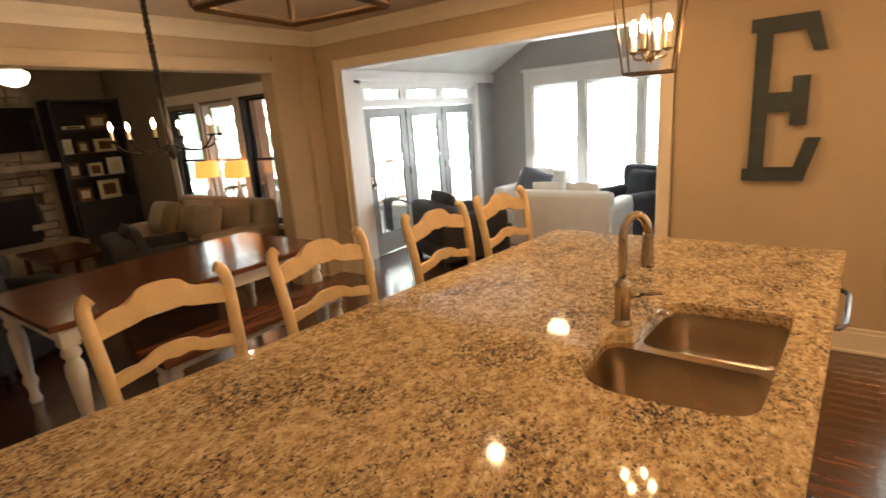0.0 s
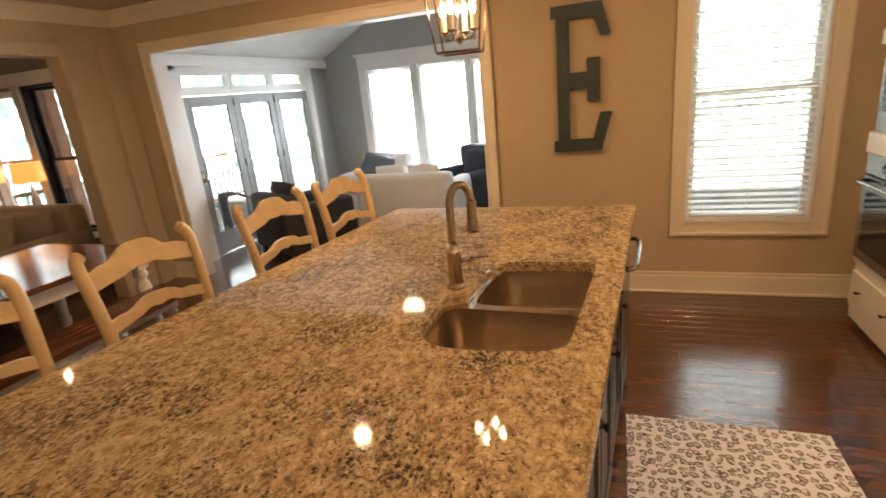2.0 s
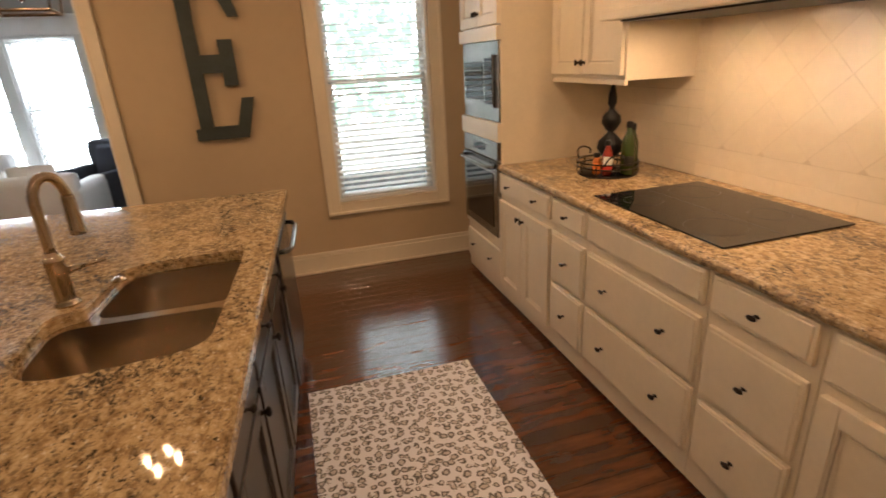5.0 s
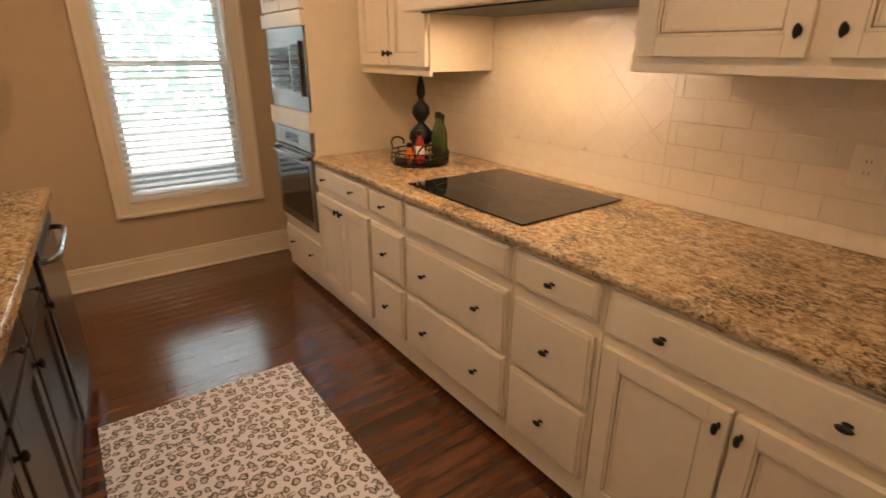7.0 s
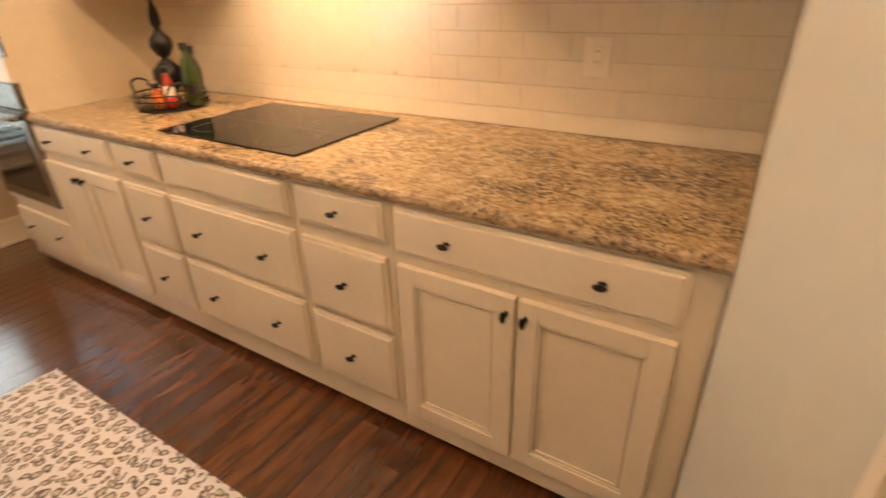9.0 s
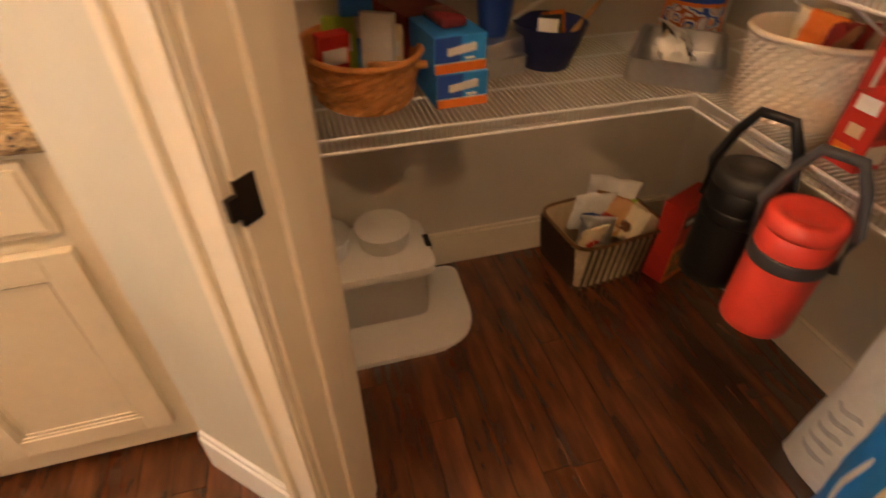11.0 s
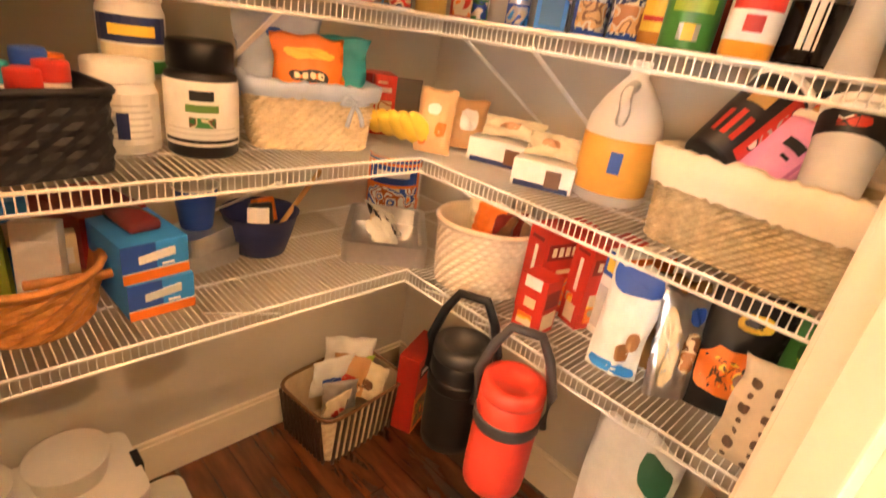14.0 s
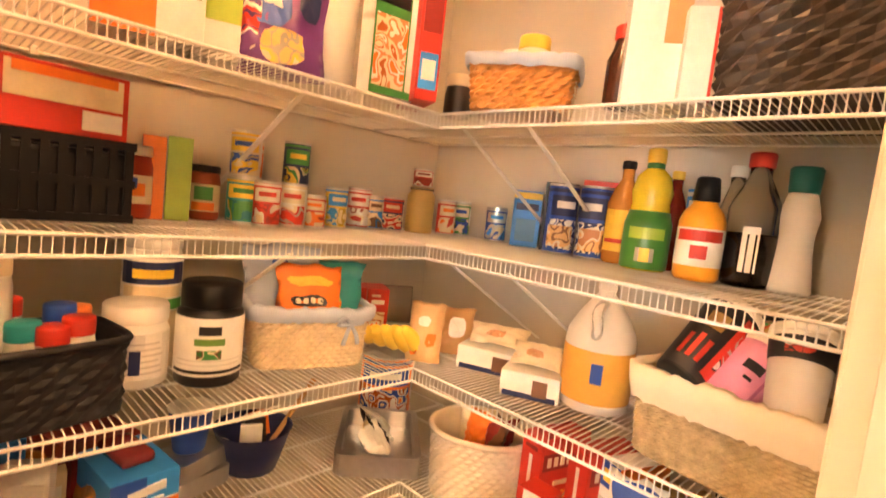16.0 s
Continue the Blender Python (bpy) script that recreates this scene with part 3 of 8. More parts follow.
setting("moulding_sunroom", trm, WHITE, "white moulding below the vault", "moulding")

# glazed doors on the sunroom's west side
D = [(1.63, 2.42), (2.435, 3.225), (3.24, 4.045)]
fd = setting("door_2", boxes((SX0 - 0.11, SX0 + 0.004, 1.60, 1.63, 0, 2.08), (SX0 - 0.11, SX0 + 0.004, 4.045, 4.07, 0, 2.08), (SX0 - 0.11, SX0 + 0.004, 1.63, 4.045, 2.06, 2.08), (SX0 - 0.10, SX0 + 0.004, 1.63, 4.045, 1.82, 1.875), bevel=0.002), WHITE, "white frame with a transom over grey glazed doors", "door")
ct = bmesh.new()
for y0, y1, z0, z1 in ((1.48, 1.60, 0, 2.2), (4.07, 4.19, 0, 2.2), (1.48, 4.19, 2.08, 2.2), (1.45, 4.22, 2.2, 2.235)):
    box(ct, SX0, SX0 + 0.022, y0, y1, z0, z1, 0.004)
part("casing", ct, WHITE, fd)
for i, (y0, y1) in enumerate(D):
    st = 0.10
    dl = part("door_leaf", boxes((SX0 - 0.06, SX0 - 0.02, y0, y0 + st, 0.015, 1.81), (SX0 - 0.06, SX0 - 0.02, y1 - st, y1, 0.015, 1.81), (SX0 - 0.06, SX0 - 0.02, y0 + st, y1 - st, 0.015, 0.26), (SX0 - 0.06, SX0 - 0.02, y0 + st, y1 - st, 1.71, 1.81), bevel=0.003), DOORGREY, fd, "grey painted glazed door leaf")
    p = part("pane", boxes((SX0 - 0.043, SX0 - 0.038, y0 + st - 0.005, y1 - st + 0.005, 0.25, 1.715)), PANE, fd)
    p.visible_shadow = False
    part("glazing_bead", boxes((SX0 - 0.022, SX0 - 0.012, y0 + st, y0 + st + 0.015, 0.26, 1.71), (SX0 - 0.022, SX0 - 0.012, y1 - st - 0.015, y1 - st, 0.26, 1.71), (SX0 - 0.022, SX0 - 0.012, y0 + st, y1 - st, 1.695, 1.71), (SX0 - 0.022, SX0 - 0.012, y0 + st, y1 - st, 0.26, 0.275)), DOORGREY, fd)
    tp = part("transom_sash", boxes((SX0 - 0.06, SX0 - 0.02, y0, y0 + 0.06, 1.875, 2.06), (SX0 - 0.06, SX0 - 0.02, y1 - 0.06, y1, 1.875, 2.06), (SX0 - 0.06, SX0 - 0.02, y0 + 0.06, y1 - 0.06, 1.875, 1.91), (SX0 - 0.06, SX0 - 0.02, y0 + 0.06, y1 - 0.06, 2.03, 2.06)), WHITE, fd)
    p = part("pane", boxes((SX0 - 0.043, SX0 - 0.038, y0 + 0.055, y1 - 0.055, 1.905, 2.035)), PANE, fd)
    p.visible_shadow = False
    if i < 2:
        for z in (0.2, 0.95, 1.68):
            part("hinge", boxes((SX0 - 0.022, SX0 - 0.01, y1 + 0.002, y1 + 0.013, z, z + 0.09)), IRON, fd, "dark hinge")
lv = bmesh.new()
rod(lv, (SX0 - 0.02, 1.68, 0.90), (SX0 + 0.03, 1.68, 0.90), 0.012)
rod(lv, (SX0 + 0.03, 1.68, 0.90), (SX0 + 0.03, 1.79, 0.90), 0.008)
box(lv, SX0 - 0.022, SX0 - 0.012, 1.655, 1.705, 0.84, 1.0, 0.003)
part("door_handle", lv, NICKEL, fd, "satin nickel lever handle")

# ---- living room ----
LW, LS = -9.6, -5.3
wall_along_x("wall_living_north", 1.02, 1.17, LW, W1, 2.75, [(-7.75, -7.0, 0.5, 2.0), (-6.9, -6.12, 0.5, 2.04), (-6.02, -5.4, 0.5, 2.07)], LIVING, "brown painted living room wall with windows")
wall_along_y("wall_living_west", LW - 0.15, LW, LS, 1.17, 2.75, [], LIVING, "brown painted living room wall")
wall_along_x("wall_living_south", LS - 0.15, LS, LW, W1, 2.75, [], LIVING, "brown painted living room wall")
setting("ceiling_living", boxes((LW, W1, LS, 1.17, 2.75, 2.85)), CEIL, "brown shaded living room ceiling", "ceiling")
for i, (a, b, hi) in enumerate(((-7.75, -7.0, 2.0), (-6.9, -6.12, 2.04), (-6.02, -5.4, 2.07))):
    sash_window("window_%d" % (i + 5), a, b, 0.5, hi, 1.04, IRON if i != 1 else WHITE, 1.3, "dark framed living room window onto the porch", False)
lt = bmesh.new()
box(lt, -7.9, -5.25, 1.0, 1.02, 2.07, 2.2, 0.004)
box(lt, -7.9, -5.25, 0.985, 1.02, 0.44, 0.5, 0.004)
for a, b in ((-7.9, -7.75), (-7.0, -6.9), (-6.12, -6.02), (-5.4, -5.25)):
    box(lt, a, b, 1.0, 1.02, 0.5, 2.07, 0.003)
setting("trim_living_window", lt, TRIM, "cream casing round the living room windows", "casing")

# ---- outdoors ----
# Self-lit sheet, carried up to 75 m to light the windows and floor.
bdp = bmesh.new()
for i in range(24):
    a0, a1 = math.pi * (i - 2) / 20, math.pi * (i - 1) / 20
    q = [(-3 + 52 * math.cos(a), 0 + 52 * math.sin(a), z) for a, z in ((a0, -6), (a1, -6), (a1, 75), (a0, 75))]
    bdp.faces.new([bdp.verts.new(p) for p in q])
setting("backdrop", bdp, GLOW_FOLIAGE, "glowing backdrop of blurred trees and white daylight", "backdrop")
setting("porch_floor", boxes((-9.5, SX0 - 0.12, 1.17, 5.2, -0.14, -0.03)), material("porch_boards", (0.30, 0.25, 0.2), 0.6, stretch=(12, 1, 1)), "weathered porch boards outside the glazed doors", "floor")

# ---- island ----


def rounded(corners, radius, seg=6):
    out = []
    n = len(corners)
    for i in range(n):
        p, a, b = Vector(corners[i]), Vector(corners[i - 1]), Vector(corners[(i + 1) % n])
        r = radius[i] if isinstance(radius, (list, tuple)) else radius
        u, v = (a - p).normalized(), (b - p).normalized()
        for k in range(seg + 1):
            t = k / seg
            q = (1 - t) ** 2 * (p + u * r) + 2 * t * (1 - t) * p + t * t * (p + v * r)
            out.append((q.x, q.y))
    return out


def pierced(outer, holes, z0, z1):
    """A flat plate with holes through it."""
    bm = bmesh.new()
    loops = []
    for z in (z1, z0):
        for outline in (outer, *holes):
            vs = [bm.verts.new((x, y, z)) for x, y in outline]
            es = [bm.edges.new((vs[i], vs[(i + 1) % len(vs)])) for i in range(len(vs))]
            loops.append((vs, es))
    k = len(holes) + 1
    for part_loops in (loops[:k], loops[k:]):
        bmesh.ops.triangle_fill(bm, edges=[e for _, es in part_loops for e in es], use_beauty=True)
    for (hi, _), (lo, _) in zip(loops[:k], loops[k:]):
        for i in range(len(hi)):
            j = (i + 1) % len(hi)
            bm.faces.new((hi[i], hi[j], lo[j], lo[i]))
    bmesh.ops.recalc_face_normals(bm, faces=bm.faces)
    return bm


IFR, INR, INL, IFL = (0.0, 0.0), (-0.19, -2.98), (-1.80, -2.88), (-1.43, 0.04)
CUT = rounded([(-0.665, -1.70), (-0.215, -1.66), (-0.165, -0.945), (-0.56, -0.965), (-0.59, -1.30), (-0.67, -1.32)], [0.19, 0.09, 0.07, 0.10, 0.02, 0.06], 8)
top = pierced(rounded([IFR, INR, INL, IFL], 0.015, 3), [CUT], 0.882, 0.92)
bmesh.ops.bevel(top, geom=[e for e in top.edges if len(e.link_faces) == 2 and e.calc_face_angle(0) > 1.2 and min(v.co.z for v in e.verts) > 0.91], offset=0.006, segments=2, affect="EDGES")
tagged(part("island_worktop", top, GRANITE), "polished speckled tan granite island worktop with a sink cut-out", "worktop")

body = thing("kitchen_island", "dark espresso painted kitchen island base with panelled doors", "island", at=(-0.06, 0, 0))
EDGE = Vector((-0.19, -2.98, 0)).normalized()
ISL = Matrix(((EDGE.x, -EDGE.y, 0, -0.035), (EDGE.y, EDGE.x, 0, -0.025), (0, 0, 1, 0), (0, 0, 0, 1)))   # x along the aisle side, y towards the aisle
part("carcass", boxes((0.0, 2.9, -1.02, -0.02, 0.02, 0.65), (0.0, 0.80, -1.02, -0.02, 0.65, 0.88), (1.80, 2.9, -1.02, -0.02, 0.65, 0.88), (0.80, 1.80, -0.036, -0.02, 0.65, 0.88), (0.80, 1.80, -1.02, -1.0, 0.65, 0.88), m=ISL), ESPRESSO, body)
part("plinth", boxes((0.03, 2.87, -0.98, -0.06, 0.0, 0.1), m=ISL), ESPRESSO, body)


def shaker(name, parent, mat, m, w, h, lip=0.06, knob=None, glaze=None):
    """A framed and panelled cabinet door, lower left corner at the origin of m, facing plus y."""
    d = part(name, boxes((0, w, 0, 0.012, 0, h), bevel=0.003, m=m), mat, parent)
    fr = boxes((0, lip, 0.010, 0.022, 0, h), (w - lip, w, 0.010, 0.022, 0, h), (lip, w - lip, 0.010, 0.022, 0, lip), (lip, w - lip, 0.010, 0.022, h - lip, h), bevel=0.003, m=m)
    part("door_frame", fr, mat, d)
    i = lip
    md = bmesh.new()
    for g, t in ((0.0, 0.0185), (0.011, 0.0155)):
        a = i + g
        for r in ((a, a + 0.008, 0.01, t, a, h - a), (w - a - 0.008, w - a, 0.01, t, a, h - a), (a, w - a, 0.01, t, a, a + 0.008), (a, w - a, 0.01, t, h - a - 0.008, h - a)):
            box(md, *r, bevel=0.002, m=m)
    part("moulding", md, mat, d)
    if glaze:
        gl = bmesh.new()
        a = i + 0.0085
        for r in ((a, a + 0.002, 0.01, 0.0135, a, h - a), (w - a - 0.002, w - a, 0.01, 0.0135, a, h - a), (a, w - a, 0.01, 0.0135, a, a + 0.002), (a, w - a, 0.01, 0.0135, h - a - 0.002, h - a)):
            box(gl, *r, m=m)
        part("glaze_line", gl, glaze, d, "brown glaze in the moulding")
    return d


def knob(parent, m, x, z, y=0.022, upright=False):
    """A small oval knob on a stem."""
    bm = lathe([(0.009, 0), (0.009, 0.002), (0.005, 0.004), (0.005, 0.014), (0.010, 0.018), (0.0145, 0.024), (0.011, 0.030), (0.004, 0.033)], 12, m=m @ Matrix.Translation((x, y, z)) @ Matrix.Rotation(radians(-90), 4, "X") @ Matrix.Diagonal((0.62 if upright else 1.25, 1.25 if upright else 0.62, 0.9, 1)))
    return part("knob", bm, IRON, parent, "dark bronze oval knob", True)


# aisle side of the island: dishwasher then doors and drawers
dw = thing("dishwasher", "stainless steel dishwasher with an arched bar handle", "dishwasher", at=(-0.05, -0.4, 0))
part("front", boxes((0.06, 0.66, -0.03, 0.012, 0.11, 0.865), bevel=0.006, m=ISL), STEEL, dw)
part("control_strip", boxes((0.06, 0.66, 0.012, 0.016, 0.80, 0.865), bevel=0.002, m=ISL), RUBBER, dw)
hd = bmesh.new()
tube(hd, [ISL @ Vector(p) for p in ((0.12, 0.012, 0.775), (0.13, 0.045, 0.775), (0.18, 0.062, 0.775), (0.54, 0.062, 0.775), (0.59, 0.045, 0.775), (0.60, 0.012, 0.775))], 0.011, 10)
part("handle", hd, STEEL, dw, "bright steel bar handle", True)
x = 0.69
for w in (0.42, 0.42, 0.42, 0.42, 0.40):
    m = ISL @ Matrix.Translation((x, -0.02, 0))
    dr = part("drawer_front", boxes((0.012, w - 0.012, 0, 0.022, 0.72, 0.862), bevel=0.004, m=m), ESPRESSO, body)
    knob(dr, m, w / 2, 0.79)
    d = shaker("door", body, ESPRESSO, m @ Matrix.Translation((0.012, 0, 0.13)), w - 0.024, 0.57)
    knob(d, m, 0.05 if round(x * 10) % 2 else w - 0.05, 0.66, upright=True)
    x += w + 0.005

# sink
sink = thing("sink", "undermount double bowl stainless steel sink set in granite", "sink", at=(-0.4, -1.3, 0.7))
B1 = rounded([(-0.655, -1.69), (-0.225, -1.65), (-0.195, -1.35), (-0.66, -1.335)], [0.18, 0.08, 0.06, 0.07], 8)
B2 = rounded([(-0.575, -1.30), (-0.19, -1.312), (-0.172, -0.955), (-0.55, -0.975)], [0.06, 0.06, 0.065, 0.09], 8)
part("rim", pierced(rounded([(-0.70, -1.73), (-0.18, -1.70), (-0.13, -0.91), (-0.61, -0.92), (-0.63, -1.27), (-0.71, -1.29)], 0.05, 4), [B1, B2], 0.872, 0.8805), SINKSTEEL, sink)
for outline, depth in ((B1, 0.21), (B2, 0.17)):
    bm = bmesh.new()
    cx, cy = sum(p[0] for p in outline) / len(outline), sum(p[1] for p in outline) / len(outline)
    rings = []
    for f, z in ((1.0, 0.878), (0.985, 0.80), (0.97, 0.878 - depth + 0.04), (0.93, 0.878 - depth + 0.012), (0.85, 0.878 - depth), (0.12, 0.872 - depth)):
        rings.append([bm.verts.new((cx + f * (px - cx), cy + f * (py - cy), z)) for px, py in outline])
    for a, b in zip(rings, rings[1:]):
        for i in range(len(a)):
            j = (i + 1) % len(a)
            bm.faces.new((a[i], a[j], b[j], b[i]))
    bm.faces.new(rings[-1])
    part("bowl", bm, SINKSTEEL, sink, smooth=True)
    part("drain", lathe([(0.045, 0), (0.045, 0.004), (0.036, 0.005), (0.034, 0.001)], 18, (cx, cy, 0.874 - depth)), NICKEL, sink, "round drain strainer", True)

# faucet
fc = thing("kitchen_faucet", "brushed nickel pull-down gooseneck faucet", "faucet", at=(-0.645, -1.25, 0.92))
fx, fy = -0.648, -1.238
part("base", lathe([(0.034, 0), (0.034, 0.006), (0.028, 0.012), (0.026, 0.02), (0.026, 0.135), (0.029, 0.138), (0.029, 0.146), (0.018, 0.156), (0.017, 0.165)], 24, (fx, fy, 0.92)), NICKEL, fc, smooth=True)
dirn = Vector((0.76, 0.64, 0)).normalized()
pts = [Vector((fx, fy, 1.08 + 0.02 * k)) for k in range(8)]
for k in range(13):
    a = math.pi * k / 12
    pts.append(Vector((fx, fy, 1.225)) + dirn * (0.042 - 0.042 * math.cos(a)) + Vector((0, 0, 0.07 * math.sin(a))))
part("gooseneck", tube(bmesh.new(), pts, 0.0145, 14), NICKEL, fc, smooth=True)
end = pts[-1]
part("spray_head", lathe([(0.021, -0.11), (0.024, -0.105), (0.0225, -0.095), (0.02, -0.05), (0.0175, 0.0), (0.0175, 0.006), (0.0155, 0.008)], 18, end), NICKEL, fc, smooth=True)
hl = bmesh.new()
rod(hl, (fx + 0.02, fy + 0.012, 1.02), (fx + 0.05, fy + 0.03, 1.022), 0.012, 0.009, 12)
rod(hl, (fx + 0.05, fy + 0.03, 1.022), (fx + 0.115, fy + 0.05, 1.03), 0.007, 0.006, 10)
part("lever", hl, NICKEL, fc, smooth=True)
part("collar", lathe([(0.03, 0), (0.03, 0.004), (0.02, 0.006)], 18, (fx, fy, 1.058)), NICKEL, fc, smooth=True)
tagged(part("air_switch", lathe([(0.022, 0), (0.022, 0.004), (0.015, 0.006), (0.014, 0.010), (0.008, 0.011)], 18, (-0.55, -1.09, 0.92)), NICKEL, smooth=True), "small round nickel air switch on the granite", "switch")

# ---- base cabinets on the east side ----
FX = 1.272


def east(y, z=0.0, x=FX):
    """Frame of a cabinet front that faces west: x runs south, y out to the west."""
    return Matrix(((0, -1, 0, x), (-1, 0, 0, y), (0, 0, 1, z), (0, 0, 0, 1)))


def carcass(name, y0, y1, label, group="base cabinets"):
    c = thing(name, label, "cabinet", group, (1.6, (y0 + y1) / 2, 0))
    part("body", boxes((FX, EAST - 0.004, y1 + 0.0015, y0 - 0.0015, 0.042, 0.88), bevel=0.002), CREAM, c)
    part("base_rail", boxes((FX + 0.050, FX + 0.066, y1 + 0.001, y0 - 0.001, 0.0, 0.05), bevel=0.004), CREAM, c)
    return c


def drawer(c, y0, y1, z0, z1, knobs=1):
    w = y0 - y1
    d = part("drawer_front", boxes((0, w, 0, 0.016, 0, z1 - z0), (0.012, w - 0.012, 0.012, 0.021, 0.012, z1 - z0 - 0.012), bevel=0.005, m=east(y0, z0)), CREAM, c)
    for k in range(knobs):
        knob(d, east(y0, z0), w * (0.5 if knobs == 1 else (0.23 + 0.54 * k)), (z1 - z0) / 2)
    return d


def door(c, y0, y1, z0, z1, knob_side, x=FX, up=True):
    w = y0 - y1
    d = shaker("door", c, CREAM, east(y0, z0, x), w, z1 - z0, 0.055, glaze=GLAZE)
    knob(d, east(y0, z0, x), 0.022 if knob_side < 0 else w - 0.022, (z1 - z0 - 0.05) if up else 0.06, upright=True)
    return d


c = carcass("base_cabinet", 0.02, -0.655, "cream painted base cabinet with one wide drawer over two doors")
drawer(c, 0.0, -0.64, 0.745, 0.872, 2)
door(c, 0.0, -0.315, 0.13, 0.70, 1), door(c, -0.325, -0.64, 0.13, 0.70, -1)
c = carcass("base_cabinet", -0.655, -0.985, "narrow cream painted base cabinet with three drawers")
for z0, z1 in ((0.745, 0.872), (0.44, 0.70), (0.15, 0.42)):
    drawer(c, -0.67, -0.97, z0, z1)
c = carcass("base_cabinet", -0.985, -1.695, "wide cream base cabinet with a false front and two deep drawers")
drawer(c, -1.005, -1.68, 0.745, 0.872, 0), drawer(c, -1.005, -1.68, 0.445, 0.70, 2), drawer(c, -1.005, -1.68, 0.15, 0.425, 2)
c = carcass("base_cabinet", -1.695, -2.08, "narrow cream painted base cabinet with three drawers")
for z0, z1 in ((0.745, 0.872), (0.43, 0.695), (0.145, 0.41)):
    drawer(c, -1.715, -2.06, z0, z1)
c = carcass("base_cabinet", -2.08, -2.918, "wide cream painted base cabinet with one drawer over two panelled doors")
drawer(c, -2.10, -2.85, 0.725, 0.870, 2)
door(c, -2.10, -2.47, 0.125, 0.69, 1), door(c, -2.48, -2.85, 0.125, 0.69, -1)

# counter with a chiselled edge
worktop = thing("counter_worktop", "speckled tan granite worktop with a rough chiselled edge", "worktop", at=(1.6, -1.4, 0.88))
part("slab", boxes((1.259, EAST - 0.002, -2.918, -0.012, 0.882, 0.92), bevel=0.002), GRANITE, worktop)
edge = bmesh.new()
NE, PROFILE = 320, ((1.262, 0.919), (1.252, 0.917), (1.245, 0.909), (1.243, 0.899), (1.246, 0.889), (1.254, 0.883), (1.262, 0.882))
cols = []
for k in range(NE + 1):
    y = -2.918 + k * 2.906 / NE
    cols.append([edge.verts.new((px + (0 if n in (0, 6) else 0.006 * noise.noise((y * 34, n * 1.3, 3.0)) + 0.003 * noise.noise((y * 110, n * 2.1, 5.0))), y, pz + (0 if n in (0, 6) else 0.003 * noise.noise((y * 40, n * 1.7, 9.0))))) for n, (px, pz) in enumerate(PROFILE)])
for a, b in zip(cols, cols[1:]):
    for n in range(len(PROFILE) - 1):
        edge.faces.new((a[n], b[n], b[n + 1], a[n + 1]))
edge.faces.new(cols[0]), edge.faces.new(cols[-1][::-1])
part("chiselled_edge", edge, ROUGH_GRANITE, worktop, "rough dark chiselled granite edge")
BURNER = material("grey_print", (0.06, 0.06, 0.06), 0.3)
cook = thing("cooktop", "black ceramic glass cooktop set in the granite worktop", "cooktop", at=(1.62, -1.28, 0.92))
part("glass_top", boxes((1.335, 1.908, -1.655, -0.912, 0.921, 0.9275), bevel=0.002), BLACK_GLASS, cook)
for cx, cy, r in ((1.47, -1.08, 0.08), (1.47, -1.48, 0.105), (1.75, -1.06, 0.105), (1.75, -1.45, 0.075)):
    rg = tube(bmesh.new(), [(cx + r * math.cos(a * math.pi / 20), cy + r * math.sin(a * math.pi / 20), 0.9274) for a in range(40)], 0.0008, 4, True)
    part("burner_ring", rg, BURNER, cook)
part("control_line", boxes((1.60, 1.602, -1.655, -0.912, 0.9276, 0.9279)), material("grey_line", (0.05, 0.05, 0.05), 0.3), cook)

# oven tower
tw = thing("oven_tower", "cream painted tall cabinet holding a microwave above an oven", "cabinet", at=(1.6, 0.3, 0))
part("body", boxes((1.268, EAST - 0.004, -0.01, 0.63, 0.042, 2.40), bevel=0.003), CREAM, tw)
part("plinth", boxes((1.320, 1.9, -0.008, 0.62, 0.0, 0.05)), CREAM, tw)
for z0, z1, t in ((1.055, 1.165, 0.028), (1.625, 1.70, 0.028), (0.40, 0.44, 0.012)):
    part("rail", boxes((1.268 - t, 1.278, -0.018, 0.635, z0, z1), bevel=0.003), CREAM, tw)
d = part("drawer_front", boxes((0.0, 0.60, 0, 0.018, 0, 0.22), bevel=0.005, m=east(0.61, 0.13, 1.268)), CREAM, tw)
knob(d, east(0.61, 0.13, 1.268), 0.14, 0.12, 0.018), knob(d, east(0.61, 0.13, 1.268), 0.46, 0.12, 0.018)
for y0, k in ((0.615, 1), (0.30, -1)):
    dd = shaker("door", tw, CREAM, east(y0, 1.71, 1.268), 0.31, 0.62, 0.055, glaze=GLAZE)
    knob(dd, east(y0, 1.71, 1.268), 0.29 if k > 0 else 0.02, 0.07, upright=True)
ov = thing("wall_oven", "stainless steel built-in wall oven with a bar handle", "oven", at=(1.24, 0.3, 0.44))
E1 = east(0.61, 0, 1.268)
part("door", boxes((0.0, 0.61, 0, 0.03, 0.445, 0.93), bevel=0.004, m=E1), STEEL, ov)
part("window", boxes((0.06, 0.55, 0.03, 0.033, 0.50, 0.85), bevel=0.001, m=E1), BLACK_GLASS, ov, "dark glass oven window")
part("control_panel", boxes((0.0, 0.61, 0, 0.026, 0.94, 1.052), bevel=0.003, m=E1), STEEL, ov)
part("display", boxes((0.2, 0.41, 0.026, 0.0275, 0.97, 1.02), m=E1), BLACK_GLASS, ov)
hd = tube(bmesh.new(), [E1 @ Vector(p) for p in ((0.03, 0.03, 0.90), (0.035, 0.062, 0.90), (0.06, 0.07, 0.90), (0.55, 0.07, 0.90), (0.575, 0.062, 0.90), (0.58, 0.03, 0.90))], 0.012, 10)
part("handle", hd, STEEL, ov, "bright steel bar handle", True)
